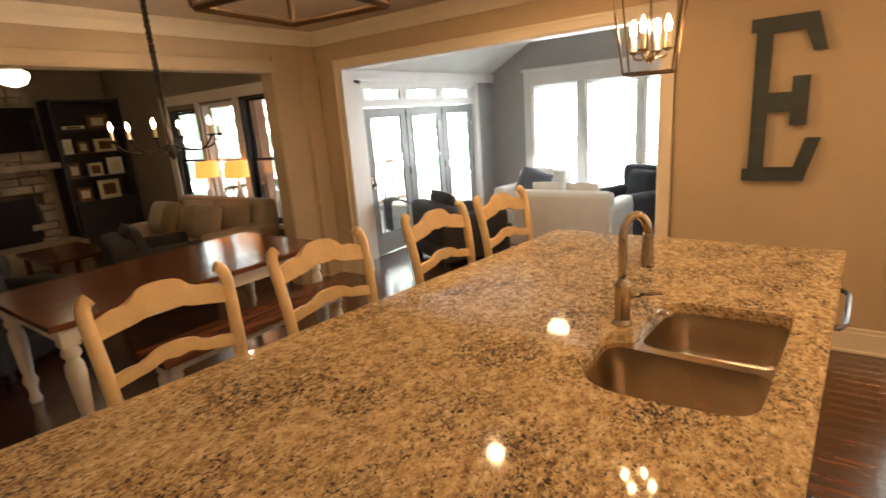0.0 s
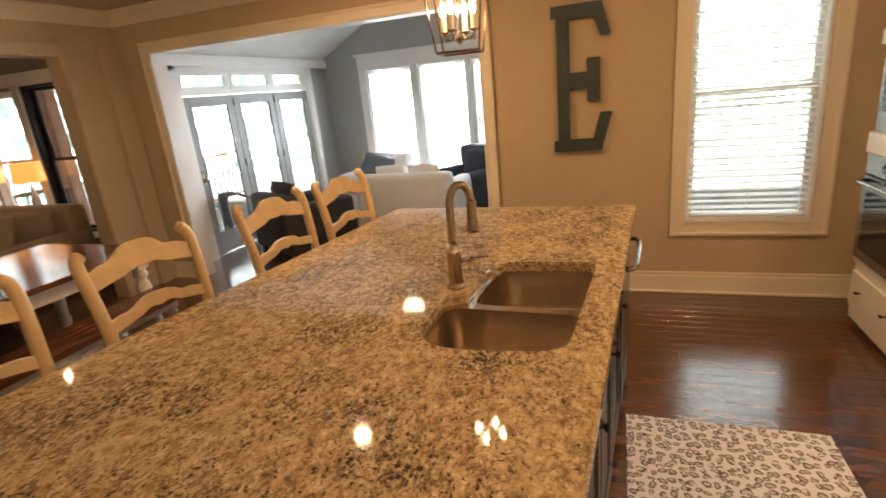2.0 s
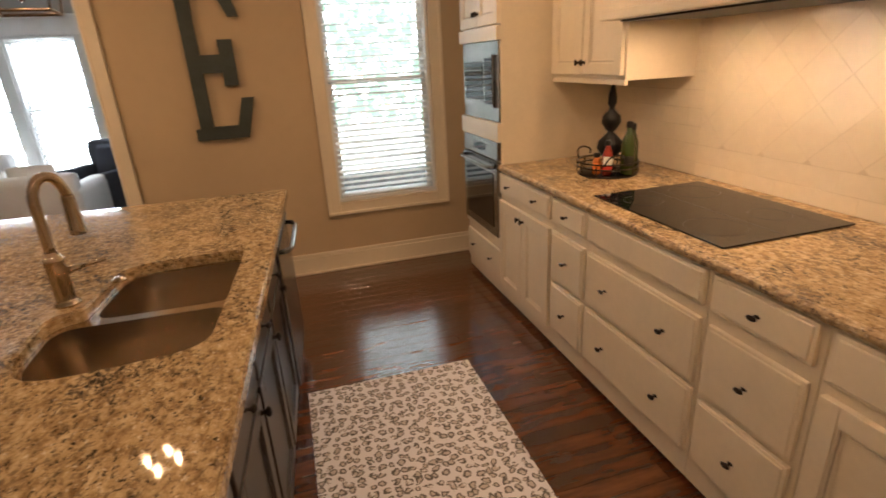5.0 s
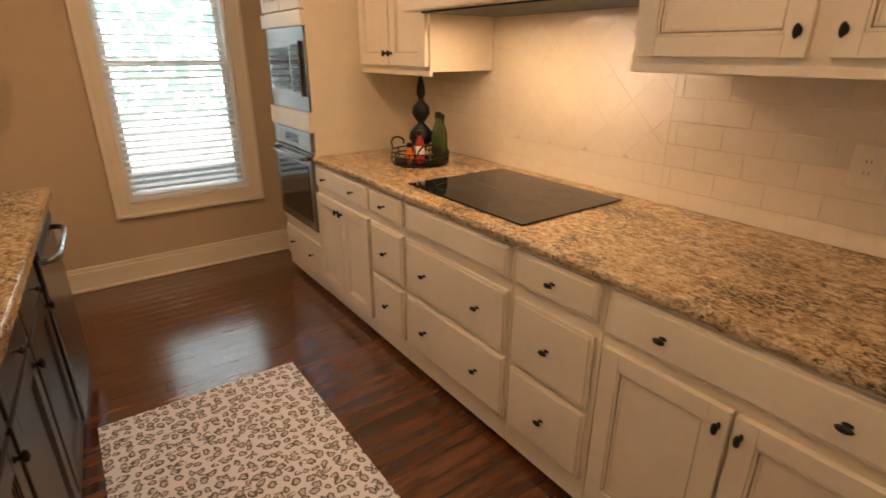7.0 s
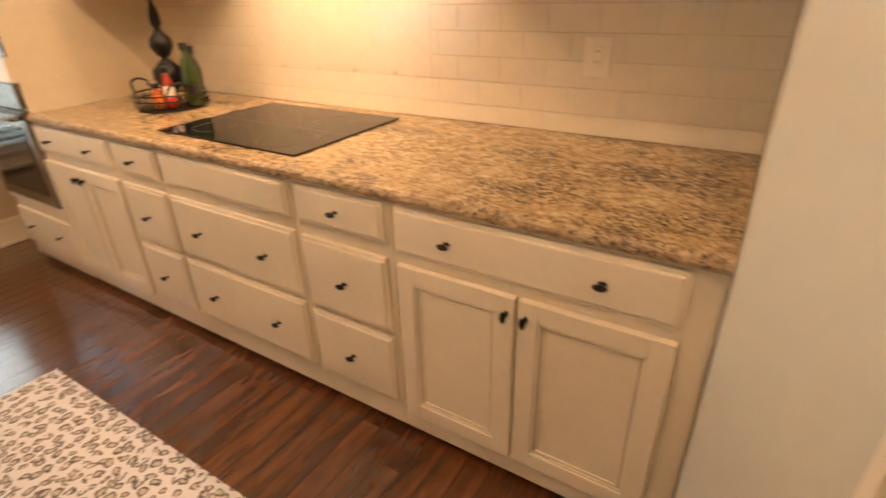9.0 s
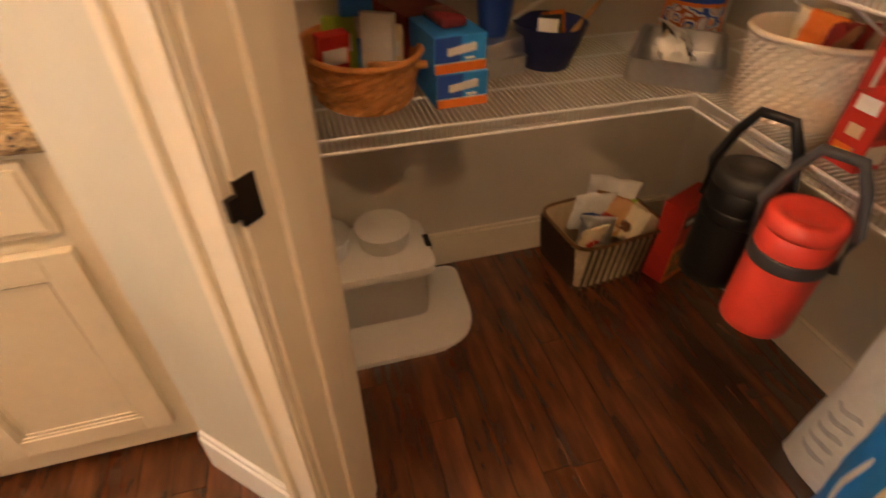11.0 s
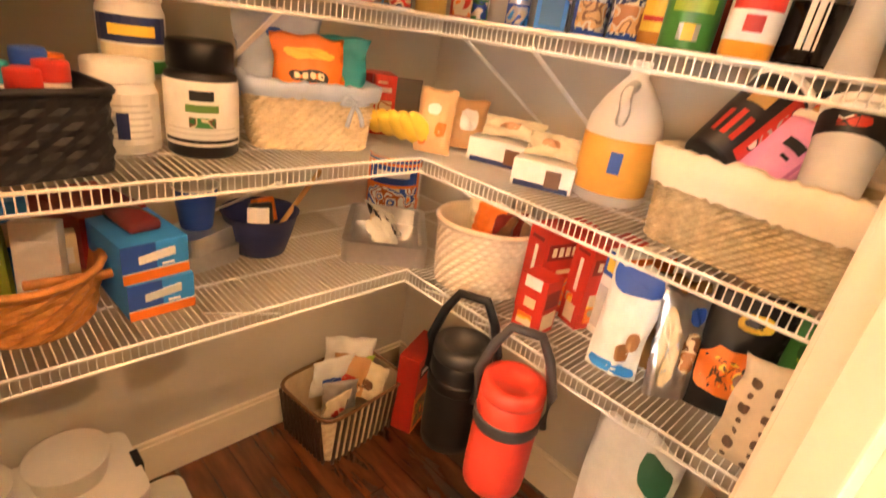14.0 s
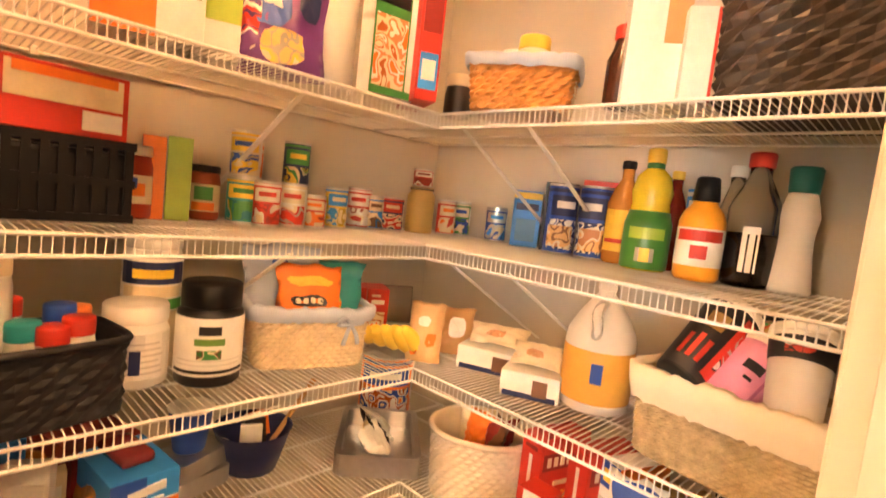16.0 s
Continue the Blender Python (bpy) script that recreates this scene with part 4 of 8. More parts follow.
mw = thing("microwave", "stainless steel built-in microwave with a dark window", "microwave", at=(1.24, 0.3, 1.17))
part("trim_frame", boxes((0.0, 0.61, 0, 0.012, 1.168, 1.625), bevel=0.003, m=E1), STEEL, mw)
part("door", boxes((0.05, 0.56, 0.012, 0.03, 1.25, 1.55), bevel=0.004, m=E1), STEEL, mw)
part("window", boxes((0.09, 0.40, 0.03, 0.033, 1.285, 1.515), bevel=0.001, m=E1), BLACK_GLASS, mw, "dark glass window")
part("keypad", boxes((0.44, 0.545, 0.03, 0.032, 1.27, 1.53), m=E1), BLACK_GLASS, mw)

# upper cabinets and hood
UX = 1.60


def upper(y0, y1, z0, label, doors):
    u = thing("wall_cabinet", label, "cabinet", "wall cabinets", (1.8, (y0 + y1) / 2, z0))
    part("body", boxes((UX, EAST - 0.004, y1, y0, z0, 2.38), bevel=0.003), CREAM, u)
    part("light_rail", boxes((UX - 0.004, UX + 0.016, y1, y0, z0 - 0.02, z0 + 0.005), bevel=0.003), CREAM, u)
    for a, b, side in doors:
        door(u, a, b, z0 + 0.025, 2.34, side, UX, False)


upper(-0.013, -0.71, 1.40, "cream painted wall cabinet with two glazed-moulding doors", ((-0.03, -0.355, 1), (-0.365, -0.695, -1)))
upper(-1.83, -2.918, 1.455, "cream painted wall cabinet above the counter", ((-1.86, -2.32, 1), (-2.37, -2.88, -1)))
hood = thing("range_hood", "cream painted wooden range hood over the cooktop", "hood", at=(1.75, -1.27, 1.66))
part("canopy", boxes((1.46, EAST - 0.004, -1.82, -0.72, 1.70, 2.4), bevel=0.004), CREAM, hood)
part("lip", boxes((1.44, EAST - 0.004, -1.826, -0.714, 1.66, 1.70), bevel=0.008), CREAM, hood)
part("liner", boxes((1.5, 1.95, -1.75, -0.79, 1.652, 1.66)), RUBBER, hood, "dark hood liner")

# ---- wall letter ----
E_OUT = [(0, 0), (0.335, 0), (0.405, 0.265), (0.325, 0.265), (0.275, 0.085), (0.115, 0.085), (0.115, 0.43), (0.235, 0.43), (0.235, 0.345), (0.325, 0.345), (0.325, 0.635), (0.235, 0.635), (0.235, 0.545), (0.115, 0.545), (0.115, 0.895), (0.275, 0.895), (0.325, 0.77), (0.395, 0.77), (0.335, 0.985), (0, 0.985), (0, 0.91), (0.03, 0.91), (0.03, 0.075), (0, 0.075)]
tagged(part("wall_letter", slab(E_OUT, 0, 0.035, m=Matrix(((1, 0, 0, -0.54), (0, 0, -1, N0 - 0.004), (0, 1, 0, 1.10), (0, 0, 0, 1)))), TEAL), "large dark teal metal letter E hung on the tan wall", "letter")

# ---- rug ----
rug = bmesh.new()
box(rug, -0.045, 0.80, -2.15, -0.605, 0.002, 0.010, 0.003)
tagged(part("rug", rug, LEOPARD), "pale woven runner rug with a grey leopard print", "rug")


# ---- counter stools ----
def arc(pts, steps=5):
    """Points through rows by a smooth curve."""
    out = []
    for i in range(len(pts) - 1):
        p0, p1, p2, p3 = (Vector(pts[max(0, min(len(pts) - 1, i + k))]) for k in (-1, 0, 1, 2))
        for s in range(steps):
            t = s / steps
            out.append(0.5 * (2 * p1 + (p2 - p0) * t + (2 * p0 - 5 * p1 + 4 * p2 - p3) * t * t + (3 * p1 - p0 - 3 * p2 + p3) * t ** 3))
    out.append(Vector(pts[-1]))
    return out


def rail_outline(w, base, h, rise, drop):
    """Serpentine rail: scalloped on top, cupped below."""
    up = arc([(-w, base + h * 0.55), (-w * 0.72, base + h * 0.80), (-w * 0.5, base + h * 0.86), (-w * 0.30, base + h + rise * 0.7), (0, base + h + rise), (w * 0.30, base + h + rise * 0.7), (w * 0.5, base + h * 0.86), (w * 0.72, base + h * 0.80), (w, base + h * 0.55)], 4)
    lo = arc([(w, base - drop), (w * 0.7, base), (w * 0.42, base + 0.012), (w * 0.2, base + 0.03), (0, base + 0.024), (-w * 0.2, base + 0.03), (-w * 0.42, base + 0.012), (-w * 0.7, base), (-w, base - drop)], 4)
    return [(p.x, p.y) for p in up + lo]


def stool():
    s = thing("counter_stool", "antique cream ladder-back counter stool with a scalloped crest", "stool", "counter stools along the island")
    Y = Matrix(((0, 0, 1, 0), (1, 0, 0, 0), (0, 1, 0, 0), (0, 0, 0, 1)))   # outline x to world y, outline y to world z
    for sy in (-1, 1):
        pts = [(0.03, sy * 0.215, 0.0), (0.01, sy * 0.215, 0.40), (0.0, sy * 0.218, 0.66), (-0.02, sy * 0.228, 0.90), (-0.055, sy * 0.238, 1.08), (-0.075, sy * 0.232, 1.135), (-0.08, sy * 0.21, 1.155)]
        bm = tube(bmesh.new(), arc(pts, 4), 0.0245, 10)
        part("back_post", bm, ANTIQUE, s, smooth=True)
        part("front_leg", lathe([(0.012, 0), (0.02, 0.04), (0.014, 0.07), (0.021, 0.3), (0.024, 0.5), (0.017, 0.53), (0.024, 0.57), (0.022, 0.62)], 12, (0.37, sy * 0.2, 0)), ANTIQUE, s, smooth=True)
        for z in (0.2, 0.36):
            part("stretcher", rod(bmesh.new(), (0.37, sy * 0.2, z), (0.015, sy * 0.212, z), 0.011), ANTIQUE, s, smooth=True)
    for base, h, rise, tilt, x in ((1.025, 0.098, 0.036, -14, -0.052), (0.855, 0.056, 0.026, -9, -0.018)):
        m = Matrix.Translation((x, 0, base)) @ Matrix.Rotation(radians(tilt), 4, "Y") @ Matrix.Translation((-0.012, 0, -base)) @ Y
        bm = slab(rail_outline(0.222, base, h, rise, 0.014), 0, 0.026, 0.005, m=m)
        part("crest_rail" if base > 1 else "back_rail", bm, ANTIQUE, s)
    part("seat", boxes((0.0, 0.41, -0.23, 0.23, 0.615, 0.655), bevel=0.014), material("rush_seat", (0.42, 0.30, 0.15), 0.8, vary=0.25, scale=40), s, "woven rush seat")
    part("footrest", rod(bmesh.new(), (0.37, -0.2, 0.16), (0.37, 0.2, 0.16), 0.012), ANTIQUE, s, smooth=True)
    part("stretcher", rod(bmesh.new(), (0.02, -0.21, 0.26), (0.02, 0.21, 0.26), 0.011), ANTIQUE, s, smooth=True)
    return s


first = stool()
first.matrix_basis = pose(-1.96, -2.10, 0, 0, 0, -7)
for x, y, a in ((-1.87, -1.43, -7), (-1.775, -0.67, -6), (-1.69, -0.08, -8)):
    copy_thing(first, pose(x, y, 0, 0, 0, a))

# ---- dining table and benches ----
LEG = [(0.032, 0), (0.038, 0.02), (0.026, 0.06), (0.030, 0.10), (0.045, 0.15), (0.030, 0.19), (0.036, 0.22), (0.050, 0.42), (0.046, 0.47), (0.030, 0.50), (0.046, 0.52), (0.050, 0.535), (0.040, 0.56), (0.045, 0.575)]


def turned_table(name, label, category, x0, x1, y0, y1, z, r, apron):
    t = thing(name, label, category, at=((x0 + x1) / 2, (y0 + y1) / 2, 0))
    n = 5 if category == "table" else 2
    for i in range(n):
        a, b = x0 + (x1 - x0) * i / n, x0 + (x1 - x0) * (i + 1) / n
        part("top_board", boxes((a + 0.0005, b - 0.0005, y0, y1, z - 0.035, z), bevel=0.002), TABLEWOOD, t, "dark stained board")
    i = 0.06
    part("apron", boxes((x0 + i, x1 - i, y0 + i, y0 + i + 0.022, z - 0.035 - apron, z - 0.035), (x0 + i, x1 - i, y1 - i - 0.022, y1 - i, z - 0.035 - apron, z - 0.035), (x0 + i, x0 + i + 0.022, y0 + i, y1 - i, z - 0.035 - apron, z - 0.035), (x1 - i - 0.022, x1 - i, y0 + i, y1 - i, z - 0.035 - apron, z - 0.035), bevel=0.003), LEGWHITE, t, "cream painted apron")
    for px in (x0 + i + 0.03, x1 - i - 0.03):
        for py in (y0 + i + 0.03, y1 - i - 0.03):
            h = z - 0.035 - apron * 1.15
            bm = lathe([(rr * r, zz / 0.575 * h) for rr, zz in LEG], 16, (px, py, 0))
            box(bm, px - 0.045 * r, px + 0.045 * r, py - 0.045 * r, py + 0.045 * r, h, z - 0.035, 0.003)
            part("leg", bm, LEGWHITE, t, "cream painted turned leg", True)
    return t


turned_table("dining_table", "long dining table with a dark stained top and cream turned legs", "table", -4.36, -3.24, -2.13, -0.25, 0.76, 1.0, 0.10)
turned_table("dining_bench", "bench with a dark stained seat and cream turned legs", "bench", -3.27, -2.93, -1.76, -0.34, 0.46, 0.75, 0.06)


# ---- lanterns, chandelier ----
def candle(parent, p, h=0.06, lit=True):
    part("candle_sleeve", lathe([(0.0105, 0), (0.0105, h), (0.006, h + 0.003)], 12, p), material("ivory_sleeve", (0.75, 0.65, 0.45), 0.6), parent, "ivory candle sleeve")
    x, y, z = p
    part("bulb", lathe([(0.005, h), (0.009, h + 0.010), (0.0115, h + 0.022), (0.009, h + 0.036), (0.004, h + 0.050), (0.001, h + 0.060)], 12, p), BULB, parent, "lit flame bulb", True)


def lantern(x, y, z0):
    s = thing("lantern_pendant", "dark bronze lantern pendant with four lit candle bulbs", "pendant lamp", "lanterns over the island", (0, 0, 0))
    w0, w1, h = 0.085, 0.125, 0.33
    fr = bmesh.new()
    lo = [(-w0, -w0, 0), (w0, -w0, 0), (w0, w0, 0), (-w0, w0, 0)]
    hi = [(-w1, -w1, h), (w1, -w1, h), (w1, w1, h), (-w1, w1, h)]
    apex = [(-0.03, -0.03, h + 0.12), (0.03, -0.03, h + 0.12), (0.03, 0.03, h + 0.12), (-0.03, 0.03, h + 0.12)]
    for ring in (lo, hi, apex):
        for i in range(4):
            rod(fr, ring[i], ring[(i + 1) % 4], 0.005, seg=4)
    for i in range(4):
        rod(fr, lo[i], hi[i], 0.0048, seg=4), rod(fr, hi[i], apex[i], 0.005, seg=4)
    part("frame", fr, BRONZE, s)
    st = rod(bmesh.new(), (0, 0, 0.035), (0, 0, h + 0.12), 0.005)
    lathe([(0.004, 0.03), (0.012, 0.04), (0.02, 0.055), (0.012, 0.07), (0.006, 0.08)], 12, bm=st)
    for i in range(4):
        a = math.pi / 4 + 0.5 + i * math.pi / 2
        e = (0.066 * math.cos(a), 0.066 * math.sin(a), 0.075)
        tube(st, arc([(0, 0, 0.055), (0.025 * math.cos(a), 0.025 * math.sin(a), 0.05), (0.058 * math.cos(a), 0.058 * math.sin(a), 0.055), e], 3), 0.004, 6)
        lathe([(0.004, 0.07), (0.018, 0.078), (0.02, 0.083), (0.011, 0.085)], 12, (e[0], e[1], 0), st)
        candle(s, (e[0], e[1], 0.085), 0.055)
    part("cluster", st, NICKEL, s, "bronze candle arms")
    part("stem", rod(bmesh.new(), (0, 0, h + 0.12), (0, 0, TOP - z0 - 0.03), 0.006), IRON, s)
    part("canopy", lathe([(0.06, TOP - z0 - 0.001), (0.06, TOP - z0 - 0.02), (0.02, TOP - z0 - 0.035)][::-1], 18), IRON, s, smooth=True)
    s.matrix_basis = pose(x, y, z0, 0, 0, 8)
    return s


lantern(-0.705, -0.74, 1.755)
lantern(-0.72, -2.42, 1.80)

ch = thing("chandelier", "dark iron chandelier with lit candle bulbs over the table", "chandelier", at=(-3.72, -1.1, 1.55))
CX, CY = -3.72, -1.08
hub = lathe([(0.006, 1.50), (0.02, 1.52), (0.03, 1.55), (0.016, 1.60), (0.022, 1.68), (0.012, 1.76), (0.014, 1.9), (0.006, 2.0)], 14, (CX, CY, 0))
part("hub", hub, IRON, ch, smooth=True)
for i in range(6):
    a = i * math.pi / 3 + 0.35
    c, s_ = math.cos(a), math.sin(a)
    pts = [(CX + r * c, CY + r * s_, z) for r, z in ((0.02, 1.60), (0.09, 1.57), (0.19, 1.555), (0.28, 1.58), (0.335, 1.64))]
    arm = tube(bmesh.new(), arc(pts, 5), 0.006, 8)
    lathe([(0.004, 1.635), (0.026, 1.647), (0.028, 1.652), (0.011, 1.655)], 12, (CX + 0.335 * c, CY + 0.335 * s_, 0), arm)
    part("arm", arm, IRON, ch, smooth=True)
    candle(ch, (CX + 0.335 * c, CY + 0.335 * s_, 1.655), 0.055)
chain = bmesh.new()
rnd = random.Random(3)
for k in range(30):
    z = 2.0 + k * (TOP - 2.0) / 30
    pts = []
    for j in range(8):
        a = 2 * math.pi * j / 8
        u, v = 0.016 * math.cos(a), 0.02 * math.sin(a)
        pts.append((CX + (u if k % 2 else 0) + rnd.uniform(-1, 1) * 0.002, CY + (0 if k % 2 else u), z + v))
    tube(chain, pts, 0.006, 5, True)
part("chain", chain, IRON, ch, "dark cloth-covered chain")

# ---- pantry: shelves ----
paints = {}


def paint(r, g, b, rough=0.45, vary=0.08):
    key = (r, g, b, rough)
    if key not in paints:
        paints[key] = material("paint", (r, g, b), rough, vary=vary, scale=25)
    return paints[key]


def ink(mat):
    """The colour that a paint was mixed with."""
    for (r, g, b, _), m in paints.items():
        if m is mat:
            return (r, g, b)
    return (0.6, 0.58, 0.55)


prints_made = {}


def printed(*mats, scale=55.0):
    """Busy colour printing: patches of several inks on one paper."""
    key = (*[m.name for m in mats], scale)
    if key not in prints_made:
        m = material("printed_paper", ink(mats[0]), 0.4, vary=0.0)
        n, l = m.node_tree.nodes, m.node_tree.links
        t = n.new("ShaderNodeTexNoise")
        t.inputs["Scale"].default_value, t.inputs["Detail"].default_value, t.inputs["Distortion"].default_value = scale * 0.45, 1.2, 0.3
        l.new(n["Texture Coordinate"].outputs["Object"], t.inputs["Vector"])
        r = n.new("ShaderNodeValToRGB")
        r.color_ramp.interpolation = "CONSTANT"
        e = r.color_ramp.elements
        e[0].position, e[0].color = 0.0, (*ink(mats[0]), 1)
        e[1].position, e[1].color = 0.50, (*ink(mats[1]), 1)
        for k, x in enumerate(mats[2:]):
            e.new(0.56 + 0.055 * k).color = (*ink(x), 1)
        e.new(0.38).color = (*[c * 0.55 for c in ink(mats[-1])], 1)
        e.new(0.43).color = (*ink(mats[0]), 1)
        l.new(t.outputs[0], r.inputs[0]), l.new(r.outputs[0], n["Principled BSDF"].inputs["Base Color"])
        prints_made[key] = m
    return prints_made[key]


LIP_X, LIP_Y = 1.345, -4.19
wire_mesh = {}


def wire(parent, m, depth, lip):
    """One deck wire that bends down over the front to make the lip."""
    key = (depth, lip)
    pts = [(0, depth, 0), (0, 0.004, 0), (0, 0, -0.004), (0, 0, -0.034)] if lip else [(0, depth, 0), (0, 0, 0)]
    if key not in wire_mesh:
        o = part("deck_wire", tube(bmesh.new(), pts, [0.0011, 0.0012, 0.0018, 0.0019] if lip else 0.0011, 5), WIRE, parent)
        wire_mesh[key] = o.data
    else:
        o = new("deck_wire", wire_mesh[key])
        o.parent = parent
        o.matrix_parent_inverse = parent.matrix_basis.inverted()
    o.matrix_basis = m


for z in (0.80, 1.095, 1.40, 1.71):
    zz = z - 0.0022
    sh = thing("wire_shelf", "white coated wire shelf along the pantry's long wall", "shelf", "pantry wire shelves", (PE, -3.6, z))
    n = 0
    while LIP_Y + 0.01 + n * 0.0127 < -3.045:
        wire(sh, Matrix(((0, 1, 0, LIP_X), (1, 0, 0, LIP_Y + 0.01 + n * 0.0127), (0, 0, 1, zz), (0, 0, 0, 1))), PE - LIP_X, True)
        n += 1
    for dx, dz in ((0.0, -0.004), (0.0, -0.036), (0.15, -0.0045), (0.30, -0.0045), (PE - LIP_X - 0.006, -0.0045)):
        part("rail", rod(bmesh.new(), (LIP_X + dx, LIP_Y - (0 if dx < 0.3 else 0.44), zz + dz), (LIP_X + dx, -3.035, zz + dz), 0.0034, seg=8), WIRE, sh)
    for y in (-3.84,):
        part("brace", boxes((-0.006, 0.006, -0.0015, 0.0015, 0, 0.49), m=look((LIP_X + 0.008, y, zz - 0.03), (PE, y, zz - 0.27)) @ Matrix.Rotation(radians(180), 4, "Y")), WIRE, sh, "white flat brace")
    part("wall_clip", boxes((PE - 0.012, PE, -3.5, -3.485, zz - 0.012, zz + 0.008), bevel=0.002), WHITEPLASTIC, sh)
    sh = thing("wire_shelf", "white coated wire shelf along the pantry's short wall", "shelf", "pantry wire shelves", (0.7, PS, z))
    n = 0
    while 0.01 + n * 0.0127 < PE - 0.01:
        x = 0.01 + n * 0.0127
        wire(sh, pose(x, PS if x > LIP_X else LIP_Y, zz + 0.0003, 0, 0, 180) if x <= LIP_X else Matrix(((1, 0, 0, x), (0, -1, 0, LIP_Y), (0, 0, 1, zz + 0.0003), (0, 0, 0, 1))), LIP_Y - PS, x <= LIP_X)
        n += 1
    for dy, dz in ((0.0, -0.004), (0.0, -0.036), (0.15, -0.0045), (0.30, -0.0045), (LIP_Y - PS - 0.006, -0.0045)):
        part("rail", rod(bmesh.new(), (0.0, LIP_Y - dy, zz + dz), (LIP_X if dy < 0.1 else PE, LIP_Y - dy, zz + dz), 0.0034, seg=8), WIRE, sh)
    for x in (1.28, 1.10):
        part("brace", boxes((-0.006, 0.006, -0.0015, 0.0015, 0, 0.49), m=look((x, LIP_Y - 0.008, zz - 0.03), (x, PS, zz - 0.27)) @ Matrix.Rotation(radians(180), 4, "Y")), WIRE, sh, "white flat brace")

# ---- pantry goods ----
EYE_AT = Vector((0.47, -3.36, 0))


def facing(x, y):
    """The turn by which a thing's front (minus y) looks to the doorway."""
    d = EYE_AT - Vector((x, y, 0))
    return math.degrees(math.atan2(d.y, d.x)) + 90


def shell(r, z0, z1, half, x, y, rz, squash=1.0, seg=10):
    """A curved patch on the front of a round thing."""
    bm = bmesh.new()
    cols = []
    for k in range(seg + 1):
        a = radians(rz - 90) + radians(half) * (2 * k / seg - 1)
        cols.append([bm.verts.new((x + rr * math.cos(a), y + rr * math.sin(a), z)) for rr, z in ((r, z0), (r, z1), (r - 0.002, z1), (r - 0.002, z0))])
    for a, b in zip(cols, cols[1:]):
        for k in range(4):
            bm.faces.new((a[k], b[k], b[(k + 1) % 4], a[(k + 1) % 4]))
    bm.faces.new(cols[0]), bm.faces.new(cols[-1][::-1])
    return bm


TIN = material("tin", (0.6, 0.58, 0.55), 0.3, 1.0)


def can(x, y, z, r, h, main, accent, label, second=None, category="can"):
    c = thing("food_can", label, category, "tins on the pantry shelf", (x, y, z))
    e = min(0.003, h * 0.05)
    part("tin", lathe([(r * 0.9, 0.002), (r, 0), (r, e), (r * 0.97, e * 1.5), (r * 0.97, h - e * 1.5), (r, h - e), (r, h), (r * 0.93, h), (r * 0.92, h - 0.003)], 22, (x, y, z)), TIN, c, smooth=False)
    part("paper_label", lathe([(r * 0.985, e * 2), (r * 0.99, e * 2.2), (r * 0.99, h - e * 2.2), (r * 0.985, h - e * 2)], 22, (x, y, z)), main, c, smooth=True)
    rz = facing(x, y)
    turn = rz + 16 * math.sin(x * 91 + y * 57)
    part("label_print", shell(r + 0.0006, z + h * 0.55, z + h * 0.84, 58, x, y, turn), accent, c)
    if second:
        part("label_picture", shell(r + 0.0006, z + h * 0.08, z + h * 0.50, 62, x, y, turn), printed(second, accent, CREAMP, main), c)
        part("label_bar", shell(r + 0.0010, z + h * 0.66, z + h * 0.76, 36, x, y, turn), main if second is accent else second, c)
        part("fine_print", shell(r + 0.0008, z + h * 0.30, z + h * 0.80, 16, x, y, turn + 88), WHITEP, c)
    part("label_edge", lathe([(r * 0.992, h * 0.885), (r * 0.996, h * 0.89), (r * 0.996, h * 0.93), (r * 0.992, h * 0.935)], 22, (x, y, z)), accent, c)
    return c


def turned(name, label, category, x, y, z, pieces, prints=()):
    """A round pot or bottle: pieces of (name, profile, material), prints of (radius, z0, z1, half angle, material)."""
    c = thing(name, label, category, at=(x, y, z))
    for nm, prof, mat in pieces:
        part(nm, lathe(prof, 24, (x, y, z)), mat, c, smooth=True)
    rz = facing(x, y)
    for r, z0, z1, half, mat in prints:
        part("label_print", shell(r, z + z0, z + z1, half, x, y, rz), mat, c)
    return c


def carton(name, label, x, y, z, w, d, h, rz, mat, prints=(), lean=0, category="box", side=()):
    """A printed box; prints of (u0, u1, v0, v1, material) on its front, as shares of width and height."""
    c = thing(name, label, category, at=(x, y, z))
    m = pose(x, y, z, lean, 0, rz)
    part("carton", boxes((-w / 2, w / 2, -d / 2, d / 2, 0, h), bevel=0.0015, m=m), mat, c)
    for k, (u0, u1, v0, v1, pm) in enumerate(prints):
        t = 0.0006 + 0.0004 * k
        part("front_print", boxes((w * (u0 - 0.5), w * (u1 - 0.5), -d / 2 - t, -d / 2 + 0.0002, h * v0, h * v1), m=m), pm, c)
    for k, (u0, u1, v0, v1, pm) in enumerate(side):
        t = 0.0006 + 0.0004 * k
        part("side_print", boxes((w / 2 - 0.0002, w / 2 + t, d * (u0 - 0.5), d * (u1 - 0.5), h * v0, h * v1), m=m), pm, c)
    part("top_flap", boxes((-w / 2 + 0.001, w / 2 - 0.001, -d / 2 + 0.001, d * 0.05, h, h + 0.0008), m=m), mat, c)
    return c


